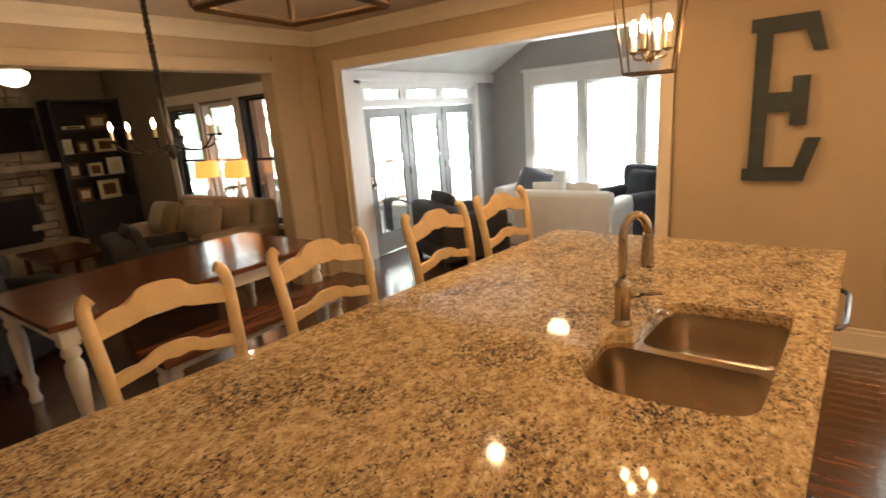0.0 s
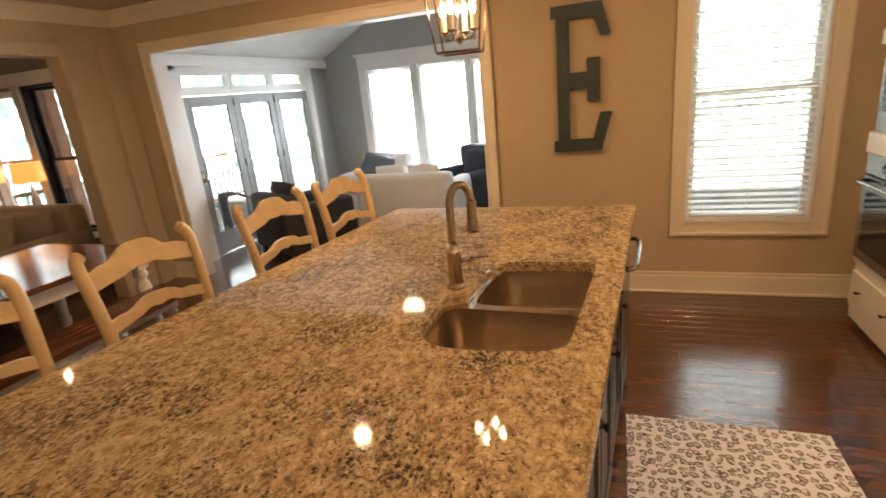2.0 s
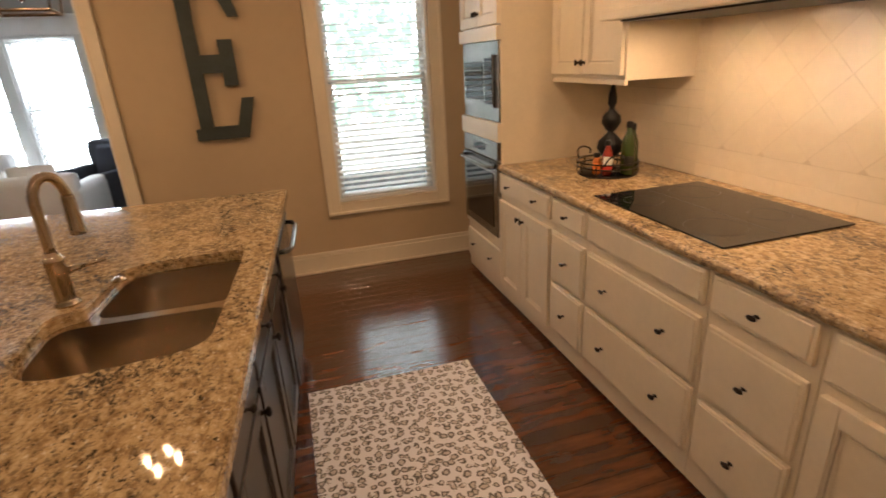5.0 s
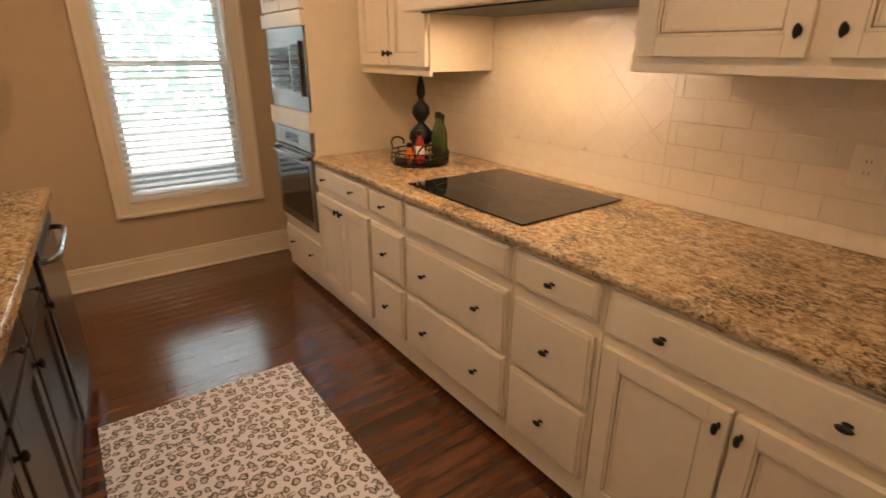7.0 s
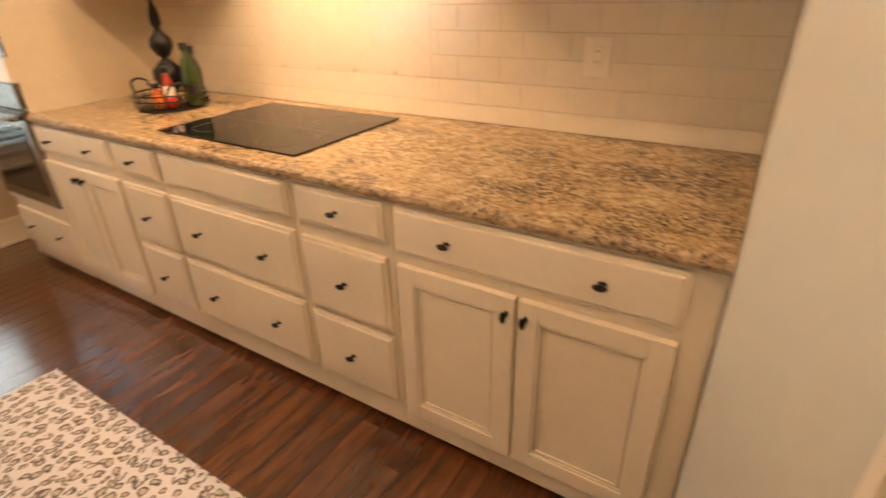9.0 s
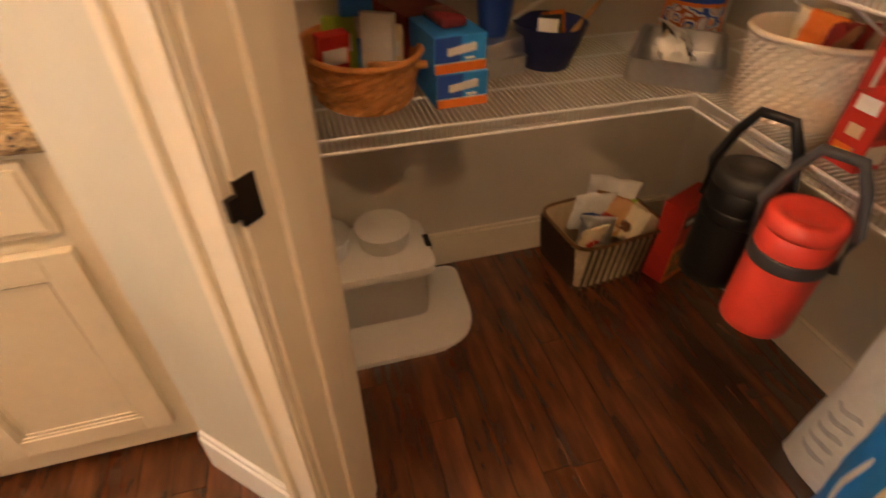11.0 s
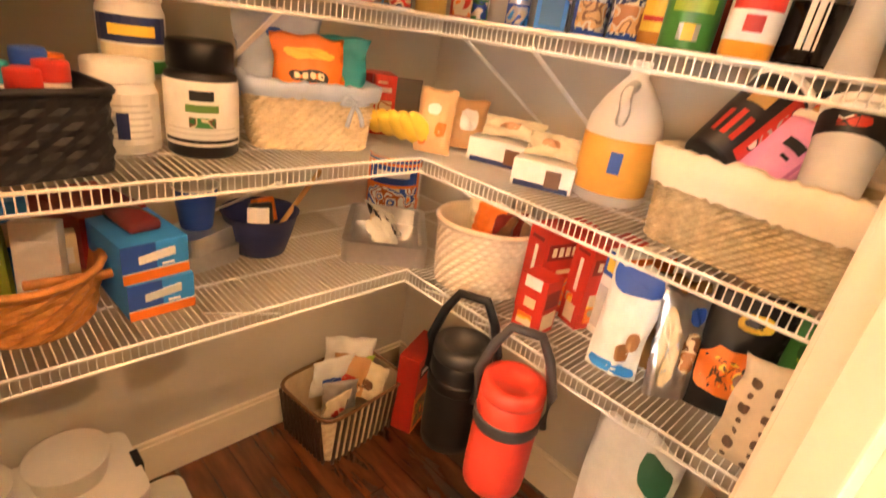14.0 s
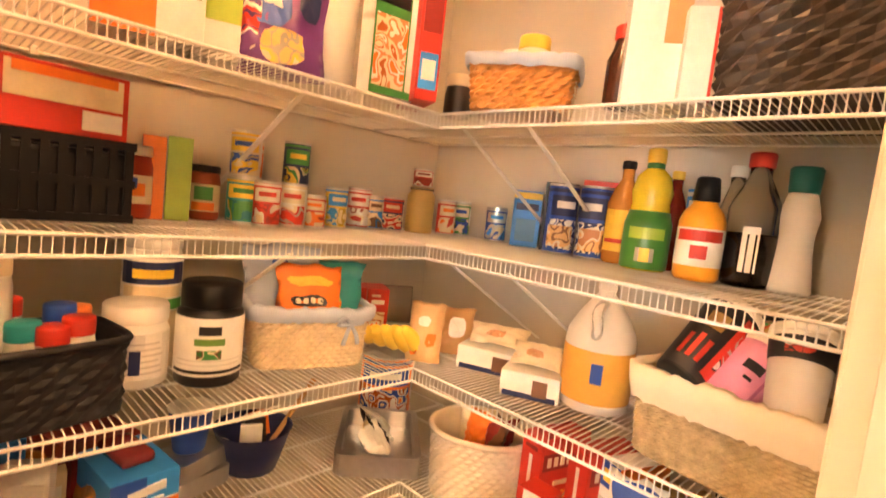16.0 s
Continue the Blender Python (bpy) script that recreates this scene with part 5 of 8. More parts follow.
def pouch(name, label, x, y, z, w, h, d, rz, mat, prints=(), lean=0, seed=1, category="bag", top=0.1):
    """A soft bag: full below the middle, flat at its top seam, creased all over."""
    c = thing(name, label, category, at=(x, y, z))
    m = pose(x, y, z, lean, 0, rz)
    nu, nv = 14, 18

    def spot(u, v, s, off=0.0):
        t = v / nv
        full = (math.sin(math.pi * min(1, t * 0.93 + 0.07)) ** 0.6) * (1 - 0.55 * t)
        a = 2 * u / nu - 1
        half = w / 2 * (1 - 0.06 * math.sin(math.pi * t) + top * 0.3 * (t - 0.5) + 0.10 * noise.noise((t * 3.1, seed * 1.7, math.copysign(2.0, a))))
        thick = d / 2 * full * (1 - abs(a) ** 3) + 0.001
        cr = noise.noise((a * 3 + seed, t * 4, s * 2.0)) * 0.017 + noise.noise((a * 8 + t * 5, t * 8 + seed, s)) * 0.009
        lift = h * 0.06 * noise.noise((a * 2.2, seed * 2.3, 4.0)) * t
        return m @ Vector((a * half, s * (thick + cr * full) - (off if s < 0 else -off), t * h + lift))
    bm = bmesh.new()
    for s in (-1, 1):
        g = [[bm.verts.new(spot(u, v, s)) for u in range(nu + 1)] for v in range(nv + 1)]
        for v in range(nv):
            for u in range(nu):
                q = (g[v][u], g[v][u + 1], g[v + 1][u + 1], g[v + 1][u])
                bm.faces.new(q if s < 0 else q[::-1])
    bmesh.ops.remove_doubles(bm, verts=bm.verts, dist=0.0025)
    part("wrapper", bm, mat, c, smooth=True)
    for k, (u0, u1, v0, v1, pm) in enumerate(prints):
        bm = bmesh.new()
        uc, vc, ur, vr = (u0 + u1) / 2, (v0 + v1) / 2, (u1 - u0) / 2, (v1 - v0) / 2
        rings = []
        for f in (0.05, 0.4, 0.75, 1.0):
            ring = []
            for a in range(20):
                th = 2 * math.pi * a / 20
                wob = 1 + 0.16 * noise.noise((math.cos(th) * 2 + seed + k, math.sin(th) * 2, k))
                cu, cv = math.copysign(abs(math.cos(th)) ** 0.7, math.cos(th)), math.copysign(abs(math.sin(th)) ** 0.7, math.sin(th))
                ring.append(bm.verts.new(spot(uc + ur * f * cu * wob, vc + vr * f * cv * wob, -1, 0.0026 + 0.0004 * k)))
            rings.append(ring)
        bm.faces.new(rings[0])
        for a, b in zip(rings, rings[1:]):
            for q in range(20):
                bm.faces.new((a[q], a[(q + 1) % 20], b[(q + 1) % 20], b[q]))
        bmesh.ops.recalc_face_normals(bm, faces=bm.faces)
        part("front_print", bm, pm, c, smooth=True)
    return c


def woven(name, label, x, y, z, w, d, h, rz, mat, flare=1.12, rows=12, cols=44, amp=0.005, rim=None, liner=None, oval=0.25, category="basket", cuff_at=0.84):
    """A woven basket: strands pass in and out round an open, flaring tub."""
    c = thing(name, label, category, at=(x, y, z))
    m = pose(x, y, z, 0, 0, rz)

    e = 1.0 if oval >= 1 else 0.25 + 0.75 * oval
    turns = np.linspace(0, 2 * math.pi, 721)
    ux = np.sign(np.cos(turns)) * np.abs(np.cos(turns)) ** e
    uy = np.sign(np.sin(turns)) * np.abs(np.sin(turns)) ** e

    def ring(t, off, count=cols):
        """Points at even steps round the tub at the height t."""
        f = 1 + (flare - 1) * t
        px, py = ux * (w / 2 * f + off), uy * (d / 2 * f + off)
        along = np.concatenate(([0.0], np.cumsum(np.hypot(np.diff(px), np.diff(py)))))
        at = (np.arange(count) + 0.5) / count * along[-1]
        return [Vector((float(a), float(b), t * h)) for a, b in zip(np.interp(at, along, px), np.interp(at, along, py))]
    bm = bmesh.new()
    rings = []
    for r in range(rows * 2 + 1):
        t = r / (rows * 2)
        rings.append([bm.verts.new(m @ (p + Vector((0, 0, 0)))) for p in ring(t, -0.002 if r % 2 == 0 else 0.0)])
        if r % 2:
            for k, v in enumerate(rings[-1]):
                c0 = m @ Vector((0, 0, t * h))
                v.co += (v.co - c0).normalized() * (amp if (k + r // 2) % 2 else -amp)
    inner = [bm.verts.new(m @ p) for p in ring(1, -0.008)]
    low = [bm.verts.new(m @ (p + Vector((0, 0, 0.006)))) for p in ring(0, -0.008)]
    for a, b in list(zip(rings, rings[1:])) + [(rings[-1], inner), (inner, low)]:
        for k in range(cols):
            bm.faces.new((a[k], a[(k + 1) % cols], b[(k + 1) % cols], b[k]))
    bm.faces.new(low), bm.faces.new(rings[0][::-1])
    part("weave", bm, mat, c)
    rt = [m @ (p + Vector((0, 0, 0.0))) for p in ring(1, 0.0)]
    part("rim", tube(bmesh.new(), rt, 0.007, 6, True), rim or mat, c, smooth=True)
    if liner:
        bm = bmesh.new()
        cuff = [[bm.verts.new(m @ (p + Vector((0, 0, dz + 0.006 * noise.noise((k * 0.9, dz * 40, 1)))))) for k, p in enumerate(ring(t, off))] for t, off, dz in ((cuff_at, 0.007, 0), (cuff_at * 0.5 + 0.5, 0.011, 0), (1.0, 0.012, 0.008), (1.0, -0.004, 0.012), (0.7, -0.012, 0))]
        for a, b in zip(cuff, cuff[1:]):
            for k in range(cols):
                bm.faces.new((a[k], a[(k + 1) % cols], b[(k + 1) % cols], b[k]))
        part("cloth_liner", bm, liner, c, "folded cloth liner", True)
    return c


RED, DRED, ORANGE, YELLOW = paint(0.55, 0.035, 0.02), paint(0.25, 0.02, 0.015), paint(0.80, 0.20, 0.02), paint(0.80, 0.55, 0.06)
GREEN, LIME, TEALP, BLUE = paint(0.05, 0.25, 0.06), paint(0.36, 0.50, 0.06), paint(0.02, 0.30, 0.32), paint(0.02, 0.08, 0.40)
SKY, NAVYP, WHITEP, CREAMP = paint(0.03, 0.27, 0.75), paint(0.015, 0.025, 0.10), paint(0.78, 0.77, 0.72), paint(0.72, 0.62, 0.42)
BROWN, BLACKP, PINK, SILVER = paint(0.16, 0.075, 0.03), paint(0.006, 0.005, 0.005), paint(0.70, 0.28, 0.48), material("silver_foil", (0.62, 0.62, 0.62), 0.28, 0.9, vary=0.15, bump=0.4, bump_scale=40)
WICKER = material("honey_wicker", (0.56, 0.24, 0.06), 0.55, vary=0.3, scale=30)
PALEWICKER = material("pale_wicker", (0.68, 0.55, 0.36), 0.6, vary=0.2, scale=30)
SEAGRASS = material("seagrass", (0.45, 0.35, 0.20), 0.8, vary=0.35, scale=45)
DARKWEAVE = material("dark_brown_weave", (0.045, 0.032, 0.022), 0.5, vary=0.35, scale=30)
BLACKWEAVE = material("black_weave", (0.007, 0.007, 0.009), 0.6, vary=0.2)
BLUECLOTH = material("blue_grey_cloth", (0.42, 0.48, 0.60), 0.9, vary=0.08)
CREAMCLOTH = material("cream_cloth", (0.74, 0.66, 0.50), 0.9, vary=0.05)
CLEAR = glass("clear_plastic", (0.93, 0.91, 0.86), 0.12)
FROST = material("frosted_plastic", (0.80, 0.77, 0.69), 0.35, vary=0.05, Transmission_Weight=0.25)
JUG = material("milky_jug_plastic", (0.92, 0.89, 0.82), 0.3, vary=0.03, Transmission_Weight=0.45, IOR=1.2)
SMOKE = material("clear_bin_plastic", (0.80, 0.77, 0.70), 0.28, vary=0.04, Transmission_Weight=0.55, IOR=1.15)
FOIL = SILVER
SH1, SH2, SH3, SH4 = 0.80, 1.095, 1.40, 1.71


def jar(x, y, z, r, h, body, lid, label, prints=(), lid_h=0.028, name="jar", shoulder=0.9):
    return turned(name, label, "jar", x, y, z, (("pot", [(r * 0.85, 0), (r, 0.006), (r, h - lid_h - 0.02), (r * shoulder, h - lid_h - 0.004), (r * shoulder, h - lid_h)], body), ("lid", [(r * 0.93, h - lid_h), (r * 0.95, h - lid_h + 0.002), (r * 0.95, h - 0.004), (r * 0.9, h)], lid)), prints)


# shelf one: below the counter's height
woven("oval_basket", "oval honey-brown splint basket with packets", 1.55, -3.44, SH1, 0.28, 0.22, 0.11, 5, WICKER, 1.2, 6, 40, 0.004, oval=1)
hp = arc([(1.44, -3.44, SH1 + 0.10), (1.47, -3.58, SH1 + 0.08), (1.56, -3.60, SH1 + 0.06)], 4)
part("handle", tube(bmesh.new(), hp, 0.009, 6), WICKER, bpy.data.objects["oval_basket"], "bent splint handle", True)
for k, (dx, dy, h, mat, nm) in enumerate(((-0.05, -0.03, 0.17, WHITEP, "white packet"), (0.02, 0.04, 0.15, LIME, "green packet"), (0.0, -0.06, 0.13, CREAMP, "cream packet"), (0.05, 0.0, 0.19, SKY, "blue packet"), (-0.02, 0.07, 0.14, RED, "red packet"))):
    carton("small_packet", nm + " standing in the oval basket", 1.55 + dx, -3.44 + dy, SH1 + 0.012, 0.07, 0.03, h, facing(1.55, -3.44) + 12 * (k - 2), mat, ((0.1, 0.9, 0.55, 0.8, WHITEP),), -6 + 4 * k)
for k, (x, y, z) in enumerate(((1.50, -3.632, SH1), (1.506, -3.624, SH1 + 0.0755))):
    carton("storage_bag_box", "blue box of storage bags with a red band", x, y, z, 0.118, 0.17, 0.074, -87 + 3 * k, SKY, ((0.0, 1.0, 0.0, 0.27, ORANGE), (0.0, 1.0, 0.27, 0.30, WHITEP), (0.0, 0.5, 0.30, 1.0, BLUE), *((0.24 + 0.09 * q, 0.335 + 0.09 * q, 0.48 + 0.02 * q, 0.70 + 0.02 * q, WHITEP) for q in range(6)), (0.58, 0.76, 0.36, 0.41, WHITEP)), side=((0.1, 0.9, 0.1, 0.9, BLUE),))
tagged(part("bag_roll", boxes((-0.03, 0.03, -0.055, 0.055, 0, 0.022), bevel=0.009, m=pose(1.515, -3.622, SH1 + 0.152, 0, 0, -80)), paint(0.20, 0.035, 0.04, 0.2), smooth=True), "dark red plastic packet on the storage bag boxes", "packet")
carton("red_box", "open dark red box beside the storage bags", 1.685, -3.585, SH1, 0.13, 0.2, 0.15, -75, DRED, ((0.1, 0.9, 0.2, 0.7, PINK),))
for z in (SH1, SH1 + 0.045):
    bm = slab(rounded([(-0.05, -0.075), (0.05, -0.075), (0.05, 0.075), (-0.05, 0.075)], 0.02, 4), 0, 0.042, 0.004, m=pose(1.60, -3.775, z, 0, 0, 12 + 300 * (z - SH1)))
    tagged(part("foil_pan", bm, FOIL), "crinkled foil loaf pan on the wire shelf", "pan")
turned("blue_cup", "stack of blue plastic cups lying on foil pans", "cup", 1.60, -3.77, SH1 + 0.089, (("cup", [(0.032, 0), (0.034, 0.004), (0.046, 0.095), (0.048, 0.097), (0.045, 0.096), (0.033, 0.008)], BLUE), ("rim", [(0.047, 0.094), (0.049, 0.096), (0.049, 0.1), (0.046, 0.1)], WHITEP)))
turned("blue_bowl", "navy blue plastic bowl holding utensils", "bowl", 1.60, -3.92, SH1, (("bowl", [(0.05, 0), (0.06, 0.003), (0.078, 0.06), (0.09, 0.105), (0.093, 0.108), (0.088, 0.105), (0.074, 0.06), (0.055, 0.01)], NAVYP),))
sp = rod(bmesh.new(), (1.56, -3.93, SH1 + 0.05), (1.66, -4.12, SH1 + 0.17), 0.006, 0.008)
tagged(part("wooden_spoon", sp, paint(0.5, 0.28, 0.10)), "long wooden spoon resting in the blue bowl", "spoon")
for k, mat in enumerate((WHITEP, BLACKP, ORANGE)):
    carton("small_packet", "small packet in the navy bowl", 1.57 + 0.03 * k, -3.90 - 0.025 * k, SH1 + 0.06, 0.05, 0.03, 0.06, facing(1.57, -3.9) + 20 * k, mat, (), -15)
outer = rounded([(-0.15, -0.11), (0.15, -0.11), (0.15, 0.11), (-0.15, 0.11)], 0.03, 4)
bm = pierced(outer, [rounded([(-0.135, -0.095), (0.135, -0.095), (0.135, 0.095), (-0.135, 0.095)], 0.025, 4)], 0.0, 0.055)
bmesh.ops.transform(bm, matrix=pose(1.50, -4.24, SH1, 0, 0, -40), verts=bm.verts)
tr = thing("foil_tray", "large foil roasting tray of odds and ends", "tray", at=(1.5, -4.24, SH1))
part("wall", bm, FOIL, tr)
part("base", slab(rounded([(-0.14, -0.1), (0.14, -0.1), (0.14, 0.1), (-0.14, 0.1)], 0.03, 4), 0.001, 0.004, m=pose(1.50, -4.24, SH1, 0, 0, -40)), FOIL, tr)
for k, mat in enumerate((WHITEP, CREAMP, BLACKP, WHITEP)):
    pouch("paper_pack", "crumpled paper pack in the foil tray", 1.44 + 0.04 * k, -4.21 - 0.03 * k, SH1 + 0.006, 0.12, 0.10, 0.05, -60 + 20 * k, mat, (), -35, k + 3)
can(1.70, -4.42, SH1, 0.085, 0.20, ORANGE, BLUE, "large orange and white snack canister with a blue band", WHITEP, "canister")
woven("white_basket", "cream painted woven basket of bagged snacks", 1.205, -4.312, SH1, 0.225, 0.20, 0.165, 30, material("cream_weave", (0.70, 0.60, 0.46), 0.6, vary=0.12), 1.1, 13, 60, 0.0035, oval=0.85)
for k, mat in enumerate((BROWN, ORANGE, CREAMP, DRED, CREAMP)):
    pouch("snack_bag", "small cellophane bag in the cream basket", 1.18 + 0.03 * (k % 3), -4.31 - 0.03 * (k // 2), SH1 + 0.10, 0.09, 0.10, 0.045, facing(1.2, -4.3) + 35 * (k - 2), mat, (), -20 + 12 * k, k)
CRACKER = printed(ORANGE, YELLOW, CREAMP, scale=40)
for k, (x, y) in enumerate(((1.026, -4.363), (0.93, -4.41))):
    carton("cracker_box", "red cracker box with pale lettering bars", x, y, SH1, 0.062, 0.15, 0.215 - 0.008 * k, facing(x, y) - 43, RED, ((0.42, 0.58, 0.42, 0.80, WHITEP), (0.25, 0.75, 0.06, 0.26, CREAMP), (0.15, 0.5, 0.26, 0.36, CRACKER), (0.2, 0.8, 0.86, 0.90, DRED)), side=((0.06, 0.94, 0.66, 0.84, DRED), *((0.14 + 0.13 * q, 0.22 + 0.13 * q, 0.70, 0.80, CREAMP) for q in range(6)), (0.12, 0.88, 0.08, 0.42, CRACKER), (0.3, 0.7, 0.50, 0.54, CREAMP)))
carton("cracker_box", "torn open red cracker box in front of another", 0.99, -4.255, SH1, 0.07, 0.06, 0.13, facing(0.99, -4.25) - 30, RED, ((0.15, 0.7, 0.10, 0.32, CRACKER), (0.2, 0.8, 0.80, 1.0, WHITEP), (0.3, 0.7, 0.45, 0.62, CREAMP)), 0, side=((0.1, 0.9, 0.5, 0.8, DRED), (0.1, 0.9, 0.1, 0.4, CREAMP)))
carton("blue_box", "tall blue and white box behind the cookie bag", 0.865, -4.42, SH1, 0.06, 0.14, 0.20, facing(0.86, -4.4) - 43, WHITEP, ((0.0, 1.0, 0.72, 1.0, BLUE), (0.25, 0.75, 0.78, 0.92, YELLOW), (0.15, 0.85, 0.1, 0.6, paint(0.5, 0.5, 0.48))), side=((0.0, 1.0, 0.55, 1.0, ORANGE),))
COOKIE = printed(BROWN, CREAMP, paint(0.45, 0.22, 0.08), scale=70)
pouch("cookie_bag", "white and blue cookie bag folded shut at its top", 0.80, -4.262, SH1, 0.105, 0.225, 0.07, facing(0.785, -4.3) - 6, WHITEP, ((0.6, 13.4, 13.5, 17.6, BLUE), (0.6, 13.4, 0.4, 2.4, SKY), (7.5, 11, 3.0, 6.0, paint(0.36, 0.17, 0.06)), (9.5, 12.8, 5.2, 8.2, paint(0.42, 0.21, 0.08))), -8, 2)
pouch("snack_bag", "gold and brown snack bag behind the cookies", 0.735, -4.36, SH1, 0.11, 0.20, 0.06, facing(0.73, -4.34) + 20, paint(0.50, 0.30, 0.10), ((2, 12, 4, 12, COOKIE),), -14, 4)
pouch("silver_bag", "silver and blue snack bag leaning on its neighbour", 0.692, -4.285, SH1, 0.095, 0.21, 0.05, facing(0.7, -4.34) + 32, SILVER, ((1, 6, 2, 15, CREAMP), (7, 12, 5, 12, COOKIE), (8, 12, 13, 16, BLUE)), -12, 5)
pouch("black_bag", "black and orange snack bag with a yellow tag", 0.615, -4.325, SH1, 0.135, 0.24, 0.07, facing(0.615, -4.33) + 8, BLACKP, ((0.8, 11, 3, 10, ORANGE), (2, 9, 4.5, 8.5, printed(ORANGE, YELLOW, BROWN, scale=90)), (5, 11, 13, 15.4, YELLOW), (6, 10, 13.6, 14.8, BLACKP)), -9, 7)
pouch("green_bag", "green salad-coloured bag behind the dotted bag", 0.49, -4.38, SH1, 0.16, 0.23, 0.08, facing(0.49, -4.38), GREEN, ((1.5, 12.5, 1, 9, printed(YELLOW, CREAMP, LIME, scale=45)), (2, 12, 11, 15, printed(GREEN, LIME, paint(0.02, 0.12, 0.03), scale=60))), 0, 9)
dots = pouch("dotted_bag", "cream paper bag with rows of brown dots", 0.51, -4.235, SH1, 0.16, 0.19, 0.07, facing(0.51, -4.235) + 8, paint(0.66, 0.56, 0.40), tuple((u - 0.35 * g, u + 0.7 + 0.35 * g, v - 0.3 * g, v + 0.9 + 0.3 * g, paint(0.12, 0.075, 0.045)) for n, u in enumerate((1.6, 4.6, 7.6, 10.6)) for v in (1, 3.2, 5.4, 7.6, 9.8, 12, 14.2) for g in (((v * 10 + n * 7) % 9 > 4) * 1.0,)), 0, 11)

# shelf two
woven("black_basket", "square black woven basket of coloured-lid tubs", 1.45, -3.475, SH2, 0.17, 0.20, 0.125, 10, BLACKWEAVE, 1.04, 6, 44, 0.0022, oval=0.1)
for k, (dx, dy, h, mat) in enumerate(((-0.05, -0.05, 0.15, RED), (-0.04, 0.03, 0.145, TEALP), (0.02, -0.03, 0.16, BLUE), (0.04, 0.05, 0.17, RED), (0.0, 0.07, 0.24, CREAMP), (0.05, -0.06, 0.15, ORANGE), (-0.06, -0.01, 0.14, RED))):
    jar(1.45 + dx * 0.75, -3.475 + dy * 0.85, SH2 + 0.012, 0.024, h, FROST, mat, "small tub with a bright lid in the black basket", name="spice_tub")
jar(1.525, -3.628, SH2, 0.058, 0.155, WHITEPLASTIC, WHITEPLASTIC, "plain white plastic tub with a screw lid", ((0.0584, 0.02, 0.105, 78, paint(0.70, 0.68, 0.63)), (0.0588, 0.03, 0.075, 9, NAVYP), *((0.0588, 0.03 + 0.011 * q, 0.0335 + 0.011 * q, 50 - 4 * (q % 3), paint(0.5, 0.48, 0.44)) for q in range(6))), 0.034, "tub")
turned("protein_tub", "cream labelled tub with a wide black lid", "tub", 1.478, -3.748, SH2, (("pot", [(0.055, 0), (0.061, 0.006), (0.061, 0.02), (0.0625, 0.022), (0.0625, 0.135), (0.060, 0.145), (0.05, 0.15), (0.05, 0.155)], BLACKP), ("paper_label", [(0.0630, 0.024), (0.0633, 0.025), (0.0633, 0.136), (0.0630, 0.137)], WHITEP), ("lid", [(0.054, 0.152), (0.056, 0.154), (0.056, 0.196), (0.052, 0.2)], RUBBER)), ((0.0638, 0.085, 0.098, 25, paint(0.12, 0.26, 0.05)), (0.0638, 0.105, 0.122, 18, BLACKP), (0.0638, 0.058, 0.076, 20, printed(BROWN, CREAMP, GREEN, scale=90)), (0.0638, 0.03, 0.036, 70, BLACKP), *((0.0637, 0.045 + 0.009 * q, 0.0475 + 0.009 * q, 60, paint(0.62, 0.60, 0.55)) for q in range(2))))
carton("spare_box", "white box holding up the drink mix tub", 1.62, -3.68, SH2, 0.1, 0.1, 0.115, -70, CREAMP)
jar(1.62, -3.68, SH2 + 0.1165, 0.056, 0.15, WHITEP, WHITEP, "white drink mix tub with a blue and green label", ((0.0565, 0.06, 0.105, 70, NAVYP), (0.0565, 0.008, 0.03, 70, GREEN), (0.057, 0.072, 0.09, 40, YELLOW), (0.0572, 0.034, 0.056, 60, CREAMP)), 0.02, "tub")
woven("lined_basket", "pale wicker basket with a blue cloth liner and snacks", 1.51, -3.985, SH2, 0.16, 0.245, 0.13, -18, PALEWICKER, 1.12, 13, 76, 0.0035, liner=BLUECLOTH, oval=0.15)
pouch("snack_bag", "orange snack bag in the lined basket", 1.455, -3.955, SH2 + 0.075, 0.15, 0.16, 0.05, facing(1.46, -3.95) + 5, ORANGE, ((3, 11, 6.5, 9.5, BLACKP), *((4 + 1.6 * q, 5.2 + 1.6 * q, 7.2, 8.8, CREAMP) for q in range(4)), (2, 12, 12, 14.5, YELLOW)), -22, 21)
pouch("snack_bag", "teal and yellow snack bag in the lined basket", 1.50, -4.015, SH2 + 0.085, 0.18, 0.16, 0.05, facing(1.5, -4.0) - 12, TEALP, ((2, 11, 2, 8, printed(YELLOW, LIME, ORANGE, scale=60)), (2, 9, 10, 13, GREEN), (3, 8, 10.8, 12.2, WHITEP)), -24, 23)
pouch("snack_bag", "pale blue snack bag at the basket's back", 1.56, -3.94, SH2 + 0.085, 0.18, 0.18, 0.05, facing(1.5, -4.0) + 8, BLUECLOTH, ((5, 8, 12, 14, BLUE),), -12, 25)
bow = bmesh.new()
for q in (-1, 1):
    tube(bow, arc([(1.398, -4.03, SH2 + 0.105), (1.392, -4.03 + q * 0.02, SH2 + 0.122), (1.395, -4.03 + q * 0.034, SH2 + 0.108), (1.398, -4.03, SH2 + 0.104)], 4), 0.005, 6)
    tube(bow, arc([(1.398, -4.03, SH2 + 0.104), (1.392, -4.03 + q * 0.012, SH2 + 0.085), (1.392, -4.03 + q * 0.02, SH2 + 0.06)], 4), 0.005, 6)
part("bow", bow, BLUECLOTH, bpy.data.objects["lined_basket"], "tied cloth bow", True)
